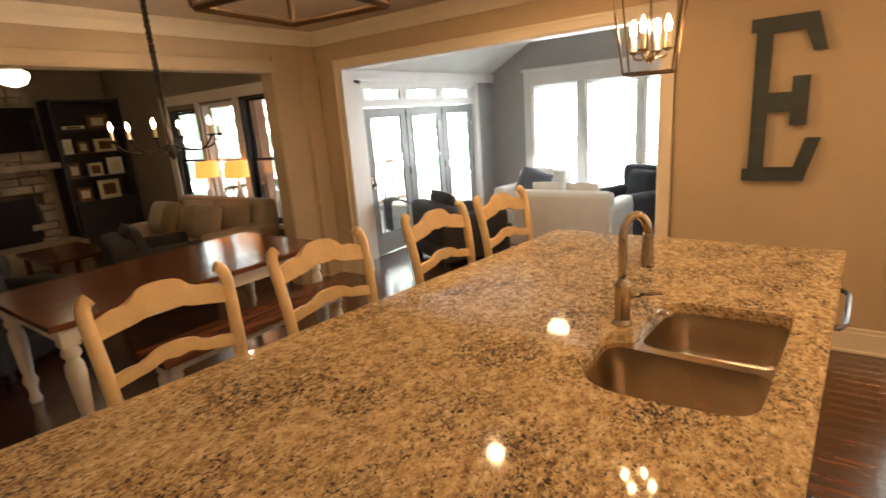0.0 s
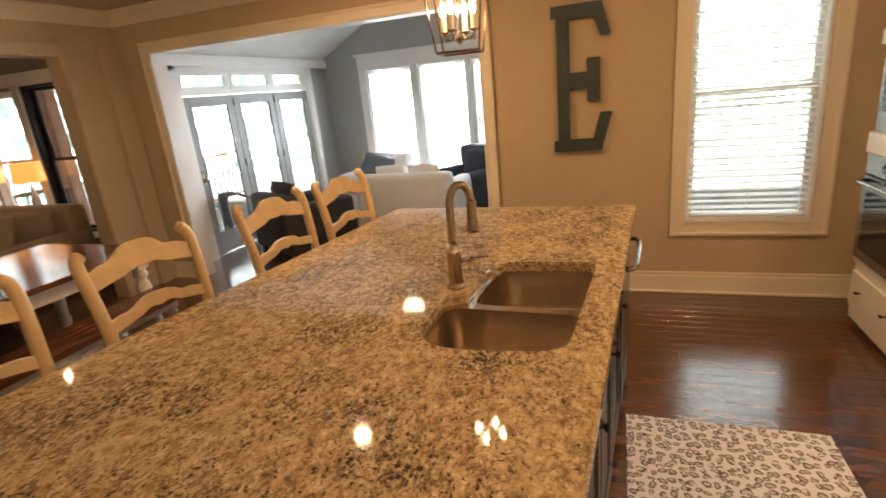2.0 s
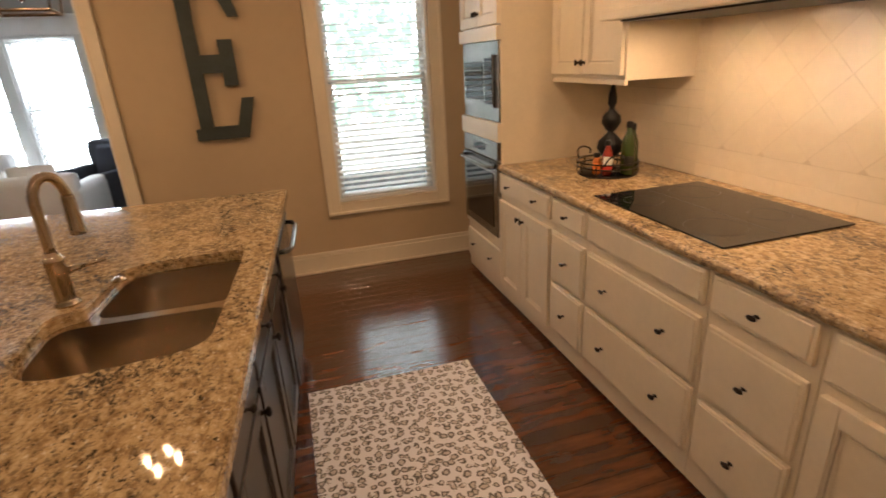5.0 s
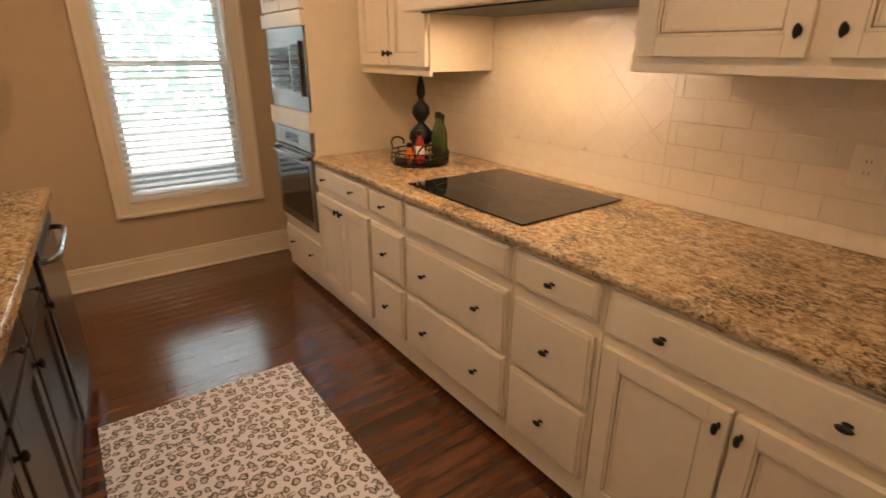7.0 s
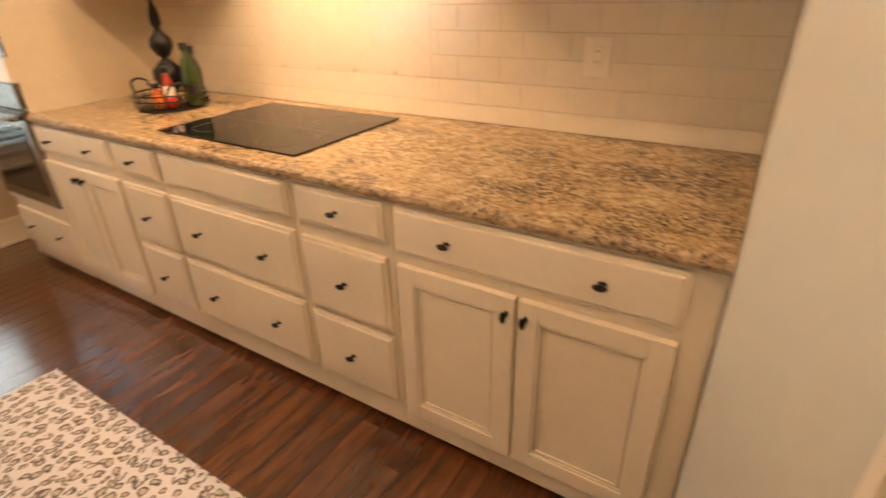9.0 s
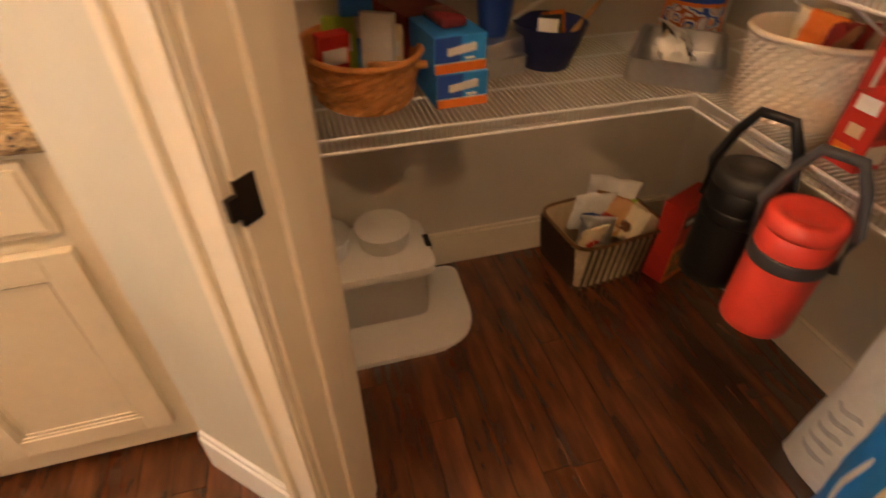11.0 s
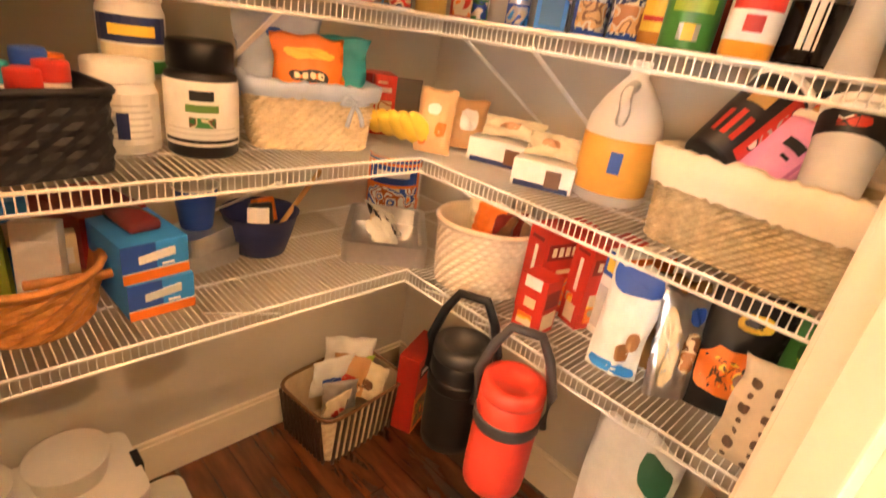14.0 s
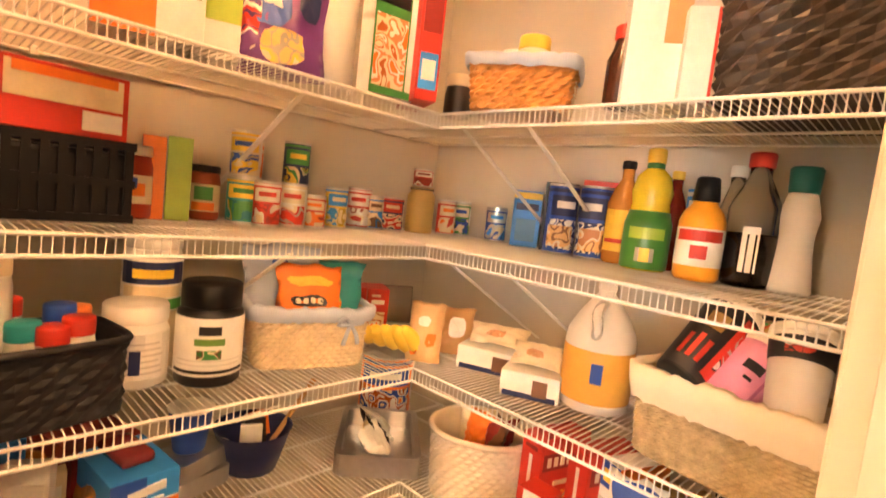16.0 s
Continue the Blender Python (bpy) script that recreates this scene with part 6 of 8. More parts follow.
for k in range(3):
    carton("tea_box", "narrow red and cream box standing in a row", 1.655 - 0.035 * k, -4.14 - 0.052 * k, SH2, 0.06, 0.10, 0.15, facing(1.65, -4.2) + 8, RED, ((0.15, 0.85, 0.12, 0.58, printed(CREAMP, WHITEP, ORANGE, scale=70)), (0.2, 0.8, 0.72, 0.80, WHITEP), (0.2, 0.6, 0.86, 0.9, CREAMP)))
tagged(part("steel_tray", boxes((-0.07, 0.07, -0.006, 0.006, 0, 0.12), bevel=0.004, m=pose(1.69, -4.40, SH2 + 0.006, -14, 0, facing(1.69, -4.4) + 10)), STEEL), "upright steel tray leaning on the pantry wall", "tray")
bn = thing("banana_bunch", "bunch of ripe yellow bananas on the wire shelf", "fruit", at=(1.46, -4.2, SH2))
for k in range(5):
    o = 0.022 * (k - 2)
    ps = arc([(1.40 + o * 0.4, -4.13 + o, SH2 + 0.085), (1.405 + o * 0.6, -4.15 + o, SH2 + 0.07), (1.42 + o, -4.185 + o, SH2 + 0.035 + 0.004 * k), (1.45 + o, -4.225 + o * 0.8, SH2 + 0.022 + 0.005 * k), (1.50 + o * 0.6, -4.255 + o, SH2 + 0.03), (1.515 + o * 0.5, -4.262 + o, SH2 + 0.036)], 4)
    n = len(ps) - 1
    part("banana", tube(bmesh.new(), ps, [0.004 + 0.019 * math.sin(math.pi * min(1, 0.08 + 0.92 * i / n)) ** 0.6 for i in range(n + 1)], 8), YELLOW, bn, smooth=True)
pouch("bread_bag", "clear bag of buns with orange print", 1.39, -4.335, SH2, 0.17, 0.13, 0.11, facing(1.38, -4.33), paint(0.58, 0.33, 0.14), ((2, 6, 4, 12, ORANGE), (8, 12, 6, 14, WHITEP)), -18, 31)
pouch("bread_bag", "twisted clear bag with orange print over the edge", 1.36, -4.235, SH2, 0.09, 0.15, 0.06, facing(1.36, -4.23) - 10, paint(0.66, 0.42, 0.2), ((2, 5, 2, 6, ORANGE), (8, 12, 5, 9, ORANGE), (4, 9, 11, 14, WHITEP)), -8, 33)
for k, (x, y, w, mat) in enumerate(((1.235, -4.37, 0.17, NAVYP), (1.08, -4.315, 0.13, NAVYP))):
    carton("cake_pack", "opened white snack cake carton", x, y, SH2, w, 0.10, 0.055, facing(x, y) - 16 + 8 * k, WHITEP, ((0.05, 0.95, 0.0, 0.22, mat), (0.55, 0.8, 0.15, 0.8, BROWN)))
    pouch("cake_wrapper", "wrapped snack cakes in the carton", x, y, SH2 + 0.056, w * 0.9, 0.07, 0.05, facing(x, y) - 10, CREAMP, ((4, 9, 4, 9, paint(0.6, 0.3, 0.14)),), -50, 40 + k)
turned("vinegar_jug", "clear gallon jug with a yellow label and white cap", "jug", 0.962, -4.375, SH2, (("jug", [(0.06, 0), (0.073, 0.008), (0.074, 0.15), (0.07, 0.17), (0.052, 0.205), (0.028, 0.238), (0.018, 0.25), (0.018, 0.262)], JUG), ("paper_label", [(0.0742, 0.025), (0.0747, 0.026), (0.0747, 0.135), (0.0742, 0.136)], paint(0.70, 0.36, 0.06)), ("liquid", [(0.056, 0.004), (0.069, 0.011), (0.070, 0.03), (0.01, 0.031)], paint(0.55, 0.33, 0.14)), ("cap", [(0.019, 0.258), (0.0195, 0.26), (0.0195, 0.276), (0.017, 0.278)], WHITEPLASTIC)), ((0.0752, 0.07, 0.112, 9, BLUE),))
part("handle", tube(bmesh.new(), arc([(0.945, -4.335, SH2 + 0.235), (0.94, -4.30, SH2 + 0.22), (0.935, -4.297, SH2 + 0.19), (0.945, -4.315, SH2 + 0.165)], 4), 0.011, 8), JUG, bpy.data.objects["vinegar_jug"], smooth=True)
woven("seagrass_basket", "seagrass basket with a cream liner full of tumblers", 0.66, -4.325, SH2, 0.31, 0.21, 0.15, -8, SEAGRASS, 1.06, 22, 116, 0.0024, rim=CREAMCLOTH, liner=CREAMCLOTH, oval=0.06, cuff_at=0.66)


def tumbler(base, top, r, body, lid, label, prints=(), foot=None):
    """A tapered cup lying along base to top; prints of (turn from, turn to, share from, share to, material), the turn counted from the doorway."""
    a, b = Vector(base), Vector(top)
    h = (b - a).length
    m = Matrix.Translation(a) @ (b - a).to_track_quat("Z", "Y").to_matrix().to_4x4()
    c = thing("tumbler", label, "tumbler", "tumblers in the seagrass basket", base)
    part("cup", lathe([(r * 0.76, 0), (r * 0.82, 0.004), (r * 0.99, h * 0.94), (r, h)], 28, m=m), body, c, smooth=True)
    part("lid", lathe([(r * 1.04, h), (r * 1.07, h + 0.004), (r * 1.05, h + 0.014), (r * 0.8, h + 0.02)], 28, m=m), lid, c, smooth=True)
    if foot:
        part("foot", lathe([(r * 0.72, -0.003), (r * 0.80, 0.0), (r * 0.835, 0.018), (r * 0.825, 0.02)], 28, m=m), foot, c, smooth=True)
    v = m.inverted() @ Vector((0.47, -3.36, 1.40))
    ahead = math.degrees(math.atan2(v.y, v.x))
    for t0, t1, f0, f1, mat in prints:
        bm = bmesh.new()
        rows = []
        for q in range(9):
            g = radians(ahead + t0 + (t1 - t0) * q / 8)
            rows.append([bm.verts.new(m @ Vector((rr * math.cos(g), rr * math.sin(g), h * f))) for f, rr in ((f0, r * (0.82 + 0.18 * f0) + 0.0012), (f1, r * (0.82 + 0.18 * f1) + 0.0012))])
        for p, q in zip(rows, rows[1:]):
            bm.faces.new((p[0], q[0], q[1], p[1]))
        part("print", bm, mat, c, smooth=True)
    return c


BLK0 = (0.751, -4.235, 1.249)
BLK1 = (0.713, -4.345, 1.349)
PNK0 = (0.686, -4.235, 1.219)
PNK1 = (0.653, -4.325, 1.3)
CLR0 = (0.589, -4.25, 1.234)
CLR1 = (0.598, -4.31, 1.346)
GOLD = paint(0.40, 0.24, 0.07)
tumbler(BLK0, BLK1, 0.05, BLACKP, FROST, "black tumbler with red stripes lying in the basket", ((-48, -38, 0.16, 0.46, RED), (-28, -17, 0.16, 0.50, RED), (-7, 4, 0.16, 0.46, RED), (20, 75, 0.10, 0.95, RED), (34, 60, 0.2, 0.85, printed(RED, BLACKP, WHITEP, scale=70)), (-40, 0, 0.60, 0.82, GOLD)), RUBBER)
tumbler(PNK0, PNK1, 0.046, PINK, FROST, "pink tumbler with dark lettering bars in the basket", ((-22, 18, 0.56, 0.70, BLACKP), (-8, 10, 0.42, 0.47, BLACKP), (30, 38, 0.2, 0.8, paint(0.45, 0.14, 0.30))))
tumbler(CLR0, CLR1, 0.046, FROST, WHITEPLASTIC, "clear tumbler with a dark printed band", ((-85, 85, 0.66, 0.95, BLACKP), (-30, 25, 0.74, 0.86, printed(RED, WHITEP, BLACKP, scale=80))))
tumbler((PNK0[0] - 0.03, PNK0[1] - 0.07, PNK0[2] + 0.03), (PNK1[0] - 0.02, PNK1[1] - 0.05, PNK1[2] + 0.035), 0.045, BROWN, RUBBER, "dark tumbler with a green and red band", ((-80, 80, 0.72, 0.95, printed(GREEN, RED, GOLD, scale=60)),))

# shelf three: tins, jars and bottles
wb = thing("wire_basket", "black plastic slatted basket on the wire shelf", "basket", at=(1.55, -3.48, SH3))
for z0 in (0.0, 0.06, 0.125):
    part("rim", boxes((-0.09, 0.09, -0.105, -0.099, z0, z0 + 0.014), (-0.09, 0.09, 0.099, 0.105, z0, z0 + 0.014), (-0.096, -0.09, -0.105, 0.105, z0, z0 + 0.014), (0.09, 0.096, -0.105, 0.105, z0, z0 + 0.014), m=pose(1.57, -3.49, SH3, 0, 0, 4)), RUBBER, wb)
for k in range(9):
    part("slat", boxes((-0.0955, -0.0915, -0.1 + 0.0235 * k, -0.088 + 0.0235 * k, 0, 0.135), m=pose(1.57, -3.49, SH3, 0, 0, 4)), RUBBER, wb)
for k in range(8):
    part("slat", boxes((-0.088 + 0.0235 * k, -0.076 + 0.0235 * k, -0.104, -0.1, 0, 0.135), m=pose(1.57, -3.49, SH3, 0, 0, 4)), RUBBER, wb)
part("filling", boxes((-0.085, 0.085, -0.095, 0.095, 0.004, 0.12), bevel=0.01, m=pose(1.57, -3.49, SH3, 0, 0, 4)), RUBBER, wb)
carton("red_food_box", "red box with a pale printed top on the black basket", 1.57, -3.49, SH3 + 0.1395, 0.18, 0.16, 0.105, -82, RED, ((0.05, 0.95, 0.45, 0.95, CREAMP), (0.62, 0.95, 0.1, 0.4, WHITEP), (0.1, 0.9, 0.8, 0.95, ORANGE)))
jar(1.612, -3.625, SH3, 0.040, 0.142, paint(0.35, 0.035, 0.01), TIN, "jar of red pasta sauce with a gold lid", ((0.0406, 0.03, 0.085, 75, CREAMP), (0.041, 0.045, 0.07, 40, ORANGE), (0.0412, 0.06, 0.08, 18, BLUE)), 0.02)
carton("orange_box", "tall thin orange box", 1.645, -3.675, SH3, 0.042, 0.1, 0.165, facing(1.64, -3.68), ORANGE)
carton("green_box", "tall thin lime green box", 1.645, -3.725, SH3, 0.046, 0.1, 0.17, facing(1.64, -3.72), LIME)
jar(1.668, -3.787, SH3, 0.035, 0.122, paint(0.28, 0.05, 0.015), RUBBER, "jar of sauce with a green round label", ((0.0356, 0.02, 0.08, 70, CREAMP), (0.036, 0.045, 0.075, 32, GREEN), (0.036, 0.022, 0.04, 40, ORANGE)), 0.016)
can(1.622, -3.858, SH3, 0.036, 0.105, TEALP, YELLOW, "teal tin with a yellow and green label", GREEN)
can(1.632, -3.862, SH3 + 0.1055, 0.034, 0.105, CREAMP, YELLOW, "cream and yellow tin stacked on another", BLUE)
can(1.70, -3.90, SH3, 0.034, 0.20, CREAMP, ORANGE, "tall cream canister behind the tins", BROWN)
can(1.577, -3.895, SH3, 0.031, 0.103, RED, WHITEP, "red and white soup tin", RED)
can(1.582, -3.962, SH3, 0.032, 0.105, WHITEP, CREAMP, "white tin with a red print", RED)
can(1.594, -4.03, SH3, 0.028, 0.082, RED, CREAMP, "small red tin with a cream label", ORANGE)
can(1.70, -4.03, SH3, 0.034, 0.082, RED, CREAMP, "red tin beneath a tall blue tin", ORANGE)
can(1.70, -4.03, SH3 + 0.0825, 0.034, 0.13, NAVYP, GREEN, "tall navy tin stacked at the back", YELLOW)
can(1.628, -4.115, SH3, 0.030, 0.108, YELLOW, SKY, "yellow and blue soup tin", CREAMP)
can(1.675, -4.225, SH3, 0.034, 0.115, RED, WHITEP, "red and white condensed soup tin", WHITEP)
can(1.652, -4.262, SH3, 0.026, 0.098, SKY, CREAMP, "small blue tin with a cream label", BROWN)
can(1.635, -4.318, SH3, 0.032, 0.10, NAVYP, RED, "dark blue tin with a red label", CREAMP)
turned("pasta_jar", "clear square jar of pasta with a small red tin on it", "jar", 1.632, -4.425, SH3, (("pot", [(0.04, 0), (0.043, 0.004), (0.043, 0.115), (0.035, 0.125), (0.035, 0.132)], paint(0.62, 0.42, 0.14)), ("lid", [(0.037, 0.13), (0.037, 0.138), (0.034, 0.14)], CLEAR)))
can(1.632, -4.425, SH3 + 0.1405, 0.03, 0.055, RED, WHITEP, "small red tin on the pasta jar", DRED)
can(1.60, -4.51, SH3, 0.03, 0.11, RED, CREAMP, "red and cream tin in the corner", ORANGE)
can(1.60, -4.585, SH3, 0.028, 0.11, GREEN, CREAMP, "green tin in the corner", BLUE)
can(1.455, -4.585, SH3, 0.032, 0.105, BLUE, SILVER, "blue tin with a silver label", SKY)
carton("tuna_box", "blue box with a yellow band beside the tins", 1.345, -4.585, SH3, 0.08, 0.06, 0.16, facing(1.345, -4.58), SKY, ((0.0, 1.0, 0.86, 0.98, YELLOW), (0.1, 0.9, 0.66, 0.78, NAVYP), (0.15, 0.85, 0.1, 0.5, paint(0.05, 0.2, 0.4))))
carton("black_box", "black box behind the blue canisters", 1.245, -4.60, SH3, 0.09, 0.05, 0.19, facing(1.245, -4.6), BLACKP, ((0.1, 0.5, 0.8, 0.95, RED),))
for k, (x, y) in enumerate(((1.192, -4.525), (1.100, -4.53))):
    crumbs = can(x, y, SH3, 0.040, 0.182, BLUE, NAVYP, "blue bread crumb canister with a white crest", WHITEP, "canister")
    part_of = shell(0.0412, SH3 + 0.02, SH3 + 0.075, 50, x, y, facing(x, y))
    part("food_picture", part_of, printed(paint(0.72, 0.42, 0.16), CREAMP, paint(0.5, 0.22, 0.08), scale=50), crumbs)
carton("red_box", "red topped carton behind the canisters", 1.10, -4.60, SH3, 0.14, 0.04, 0.20, facing(1.1, -4.6), RED)


def bottle(x, y, z, r, h, neck, body, cap, label, prints=(), cap_h=0.03, name="bottle", waist=1.0):
    return turned(name, label, "bottle", x, y, z, (("glass", [(r * 0.85, 0), (r, 0.008), (r * waist, h * 0.32), (r, h * 0.58), (r * 0.75, h * 0.70), (neck, h * 0.82), (neck, h - cap_h)], body), ("cap", [(neck * 1.15, h - cap_h), (neck * 1.2, h - cap_h + 0.003), (neck * 1.2, h - 0.003), (neck * 1.05, h)], cap)), prints)


AMBER = paint(0.45, 0.20, 0.04, 0.15)
bottle(1.03, -4.54, SH3, 0.040, 0.25, 0.014, AMBER, RUBBER, "amber bottle with a yellow label", ((0.0406, 0.03, 0.13, 70, YELLOW), (0.041, 0.05, 0.06, 60, RED)), 0.02)
turned("lemon_bottle", "yellow and green lemon juice bottle", "bottle", 0.945, -4.49, SH3, (("bottle", [(0.045, 0), (0.050, 0.008), (0.050, 0.10), (0.042, 0.135), (0.040, 0.15), (0.044, 0.175), (0.036, 0.21), (0.018, 0.228), (0.016, 0.24)], paint(0.80, 0.62, 0.04, 0.25)), ("wrap", [(0.0505, 0.003), (0.0512, 0.006), (0.0512, 0.102), (0.0435, 0.132)], paint(0.06, 0.24, 0.05, 0.3)), ("collar", [(0.019, 0.225), (0.019, 0.238), (0.017, 0.24)], GREEN), ("cap", [(0.019, 0.24), (0.02, 0.242), (0.02, 0.268), (0.017, 0.272)], YELLOW)), ((0.0518, 0.07, 0.095, 45, LIME), (0.052, 0.02, 0.05, 22, SILVER), (0.0522, 0.02, 0.05, 12, YELLOW)))
turned("mustard_bottle", "orange sauce bottle with a black cap", "bottle", 0.818, -4.45, SH3, (("bottle", [(0.038, 0), (0.044, 0.008), (0.044, 0.12), (0.036, 0.14), (0.024, 0.155), (0.022, 0.165)], paint(0.82, 0.36, 0.03, 0.3)), ("paper_label", [(0.0445, 0.03), (0.0449, 0.031), (0.0449, 0.105), (0.0445, 0.106)], WHITEP), ("cap", [(0.024, 0.16), (0.026, 0.163), (0.022, 0.205), (0.018, 0.21)], RUBBER)), ((0.0453, 0.08, 0.102, 60, RED), (0.0455, 0.045, 0.072, 20, RED)))
soy = bottle(0.742, -4.51, SH3, 0.048, 0.268, 0.02, CLEAR, RED, "tall clear bottle of dark sauce with a red cap", ((0.0486, 0.03, 0.12, 18, WHITEP),), 0.03)
part("sauce", lathe([(0.04, 0.003), (0.0488, 0.01), (0.0488, 0.105), (0.02, 0.107)], 22, (0.742, -4.51, SH3)), paint(0.008, 0.005, 0.004, 0.2), soy, "dark sauce half filling the bottle", True)
turned("dressing_bottle", "white slim bottle with a teal flip cap", "bottle", 0.667, -4.515, SH3, (("bottle", [(0.034, 0), (0.038, 0.008), (0.030, 0.08), (0.029, 0.11), (0.034, 0.15), (0.026, 0.185), (0.022, 0.195)], WHITEPLASTIC), ("cap", [(0.025, 0.193), (0.026, 0.196), (0.028, 0.238), (0.024, 0.243)], paint(0.01, 0.16, 0.13))))
bottle(0.80, -4.58, SH3, 0.03, 0.25, 0.014, CLEAR, WHITEPLASTIC, "clear bottle with a red and green label", ((0.0306, 0.05, 0.09, 70, RED), (0.031, 0.09, 0.10, 70, GREEN)), 0.025)
can(0.875, -4.585, SH3, 0.026, 0.20, SKY, WHITEP, "tall blue and white canister at the back", BLUE, "canister")
bottle(0.93, -4.59, SH3, 0.03, 0.235, 0.012, paint(0.2, 0.02, 0.01, 0.2), YELLOW, "dark red bottle at the shelf's back", (), 0.02)

# shelf four
carton("snack_box", "orange and white snack box on the top shelf", 1.47, -3.60, SH4, 0.16, 0.12, 0.19, facing(1.47, -3.6) + 4, WHITEP, ((0.0, 0.55, 0.0, 1.0, ORANGE), (0.6, 0.95, 0.4, 0.8, GREEN), (0.1, 0.4, 0.5, 0.7, YELLOW)))
carton("snack_box", "white and lime snack box on the top shelf", 1.50, -3.71, SH4, 0.11, 0.1, 0.15, facing(1.5, -3.71), WHITEP, ((0.0, 1.0, 0.45, 1.0, LIME),))
pouch("crisp_bag", "purple, blue and yellow snack bag", 1.45, -3.82, SH4, 0.20, 0.24, 0.1, facing(1.45, -3.82), paint(0.16, 0.04, 0.22), ((1, 5, 2, 12, printed(RED, WHITEP, paint(0.16, 0.04, 0.22), scale=45)), (4, 9, 6, 13, BLUE), (5, 11, 1, 6, printed(paint(0.80, 0.48, 0.14), YELLOW, CREAMP, scale=55)), (5, 8, 9, 11, WHITEP), (10, 13, 8, 13, NAVYP)), -8, 51)
turned("clear_canister", "tall clear plastic canister", "canister", 1.47, -3.955, SH4, (("pot", [(0.05, 0), (0.055, 0.005), (0.055, 0.22), (0.05, 0.225)], FROST), ("lid", [(0.057, 0.225), (0.058, 0.228), (0.058, 0.24), (0.05, 0.245)], WHITEPLASTIC)))
carton("cereal_box", "green and white cereal box with bold black letters", 1.37, -4.04, SH4, 0.115, 0.055, 0.27, facing(1.37, -4.04) + 30, WHITEP, ((0.0, 1.0, 0.0, 1.0, GREEN), (0.04, 0.72, 0.06, 0.60, printed(CREAMP, paint(0.62, 0.25, 0.10), WHITEP, ORANGE, scale=60)), (0.76, 0.96, 0.06, 0.9, WHITEP), (0.08, 0.72, 0.68, 0.86, BLACKP)))
carton("cereal_box", "red and blue cereal box edge-on", 1.36, -4.12, SH4, 0.05, 0.16, 0.28, facing(1.36, -4.12) + 14, RED, ((0.1, 0.9, 0.08, 0.35, SKY), (0.2, 0.8, 0.15, 0.3, WHITEP), (0.1, 0.9, 0.5, 0.9, DRED)))
jar(1.36, -4.26, SH4, 0.035, 0.10, paint(0.03, 0.02, 0.015), CREAMP, "dark jar with a cream lid")
woven("lined_basket", "honey wicker basket with a blue-grey cloth liner", 1.185, -4.285, SH4, 0.21, 0.17, 0.105, 28, WICKER, 1.1, 8, 56, 0.004, liner=BLUECLOTH, oval=0.1)
for x, y, h, lid in ((1.15, -4.26, 0.15, YELLOW), (1.23, -4.30, 0.14, WHITEP), (1.12, -4.33, 0.12, WHITEP)):
    jar(x, y, SH4 + 0.012, 0.036, h, CREAMP, lid, "short tub standing in the lined basket", name="tub")
bottle(0.935, -4.25, SH4, 0.03, 0.15, 0.018, paint(0.05, 0.015, 0.008, 0.2), RED, "dark bottle with a red cap on the top shelf", (), 0.025)
carton("white_box", "tall white carton on the top shelf", 0.885, -4.255, SH4, 0.10, 0.07, 0.30, facing(0.885, -4.25) + 10, WHITEP, ((0.6, 1.0, 0.35, 1.0, paint(0.5, 0.3, 0.12)),))
carton("white_box", "thin white box with a red edge", 0.825, -4.285, SH4, 0.05, 0.10, 0.16, facing(0.825, -4.28) + 12, WHITEP, ((0.9, 1.0, 0.0, 1.0, RED),))
woven("brown_basket", "large dark brown woven storage basket", 0.60, -4.40, SH4, 0.36, 0.33, 0.21, 0, DARKWEAVE, 1.03, 9, 64, 0.006, oval=0.03)

# floor of the pantry
bin_ = thing("pet_food_bin", "clear plastic bin with a white lid and moulded tray", "bin", at=(1.58, -3.32, 0))
BM = pose(1.655, -3.355, 0, 0, 0, 0)
part("tub", pierced(rounded([(-0.115, -0.23), (0.115, -0.23), (0.115, 0.23), (-0.115, 0.23)], 0.04, 5), [rounded([(-0.11, -0.225), (0.11, -0.225), (0.11, 0.225), (-0.11, 0.225)], 0.036, 5)], 0.018, 0.205), SMOKE, bin_).matrix_basis = BM
part("tray", slab(rounded([(-0.27, -0.36), (0.10, -0.38), (0.12, 0.24), (-0.27, 0.24)], [0.16, 0.05, 0.04, 0.1], 8), 0.0, 0.018, 0.005, m=BM), FROST, bin_, "pale moulded tray")
part("lid", slab(rounded([(-0.13, -0.255), (0.13, -0.255), (0.13, 0.255), (-0.13, 0.255)], 0.045, 5), 0.205, 0.237, 0.008, m=BM), WHITEPLASTIC, bin_, "white plastic lid")
for y in (-0.262, 0.242):
    part("latch", boxes((-0.03, 0.03, y, y + 0.02, 0.18, 0.241), bevel=0.003, m=BM), RUBBER, bin_, "black latch")
for yy in (-0.115, 0.075):
    c = BM @ Vector((0.025, yy, 0.2375))
    tagged(part("ramekin", lathe([(0.07, 0), (0.075, 0.004), (0.088, 0.065), (0.091, 0.07), (0.086, 0.07), (0.072, 0.012), (0.01, 0.01)], 30, c), WHITEPLASTIC, smooth=True), "white fluted bowl on the bin lid", "bowl", "bowls on the bin")
crate = woven("striped_basket", "brown and cream striped basket of snack packs", 1.655, -4.258, 0.0, 0.235, 0.315, 0.20, 6, material("cream_stripe", (0.58, 0.46, 0.30), 0.7, vary=0.2), 1.18, 10, 56, 0.004, rim=BROWN, oval=0.08)
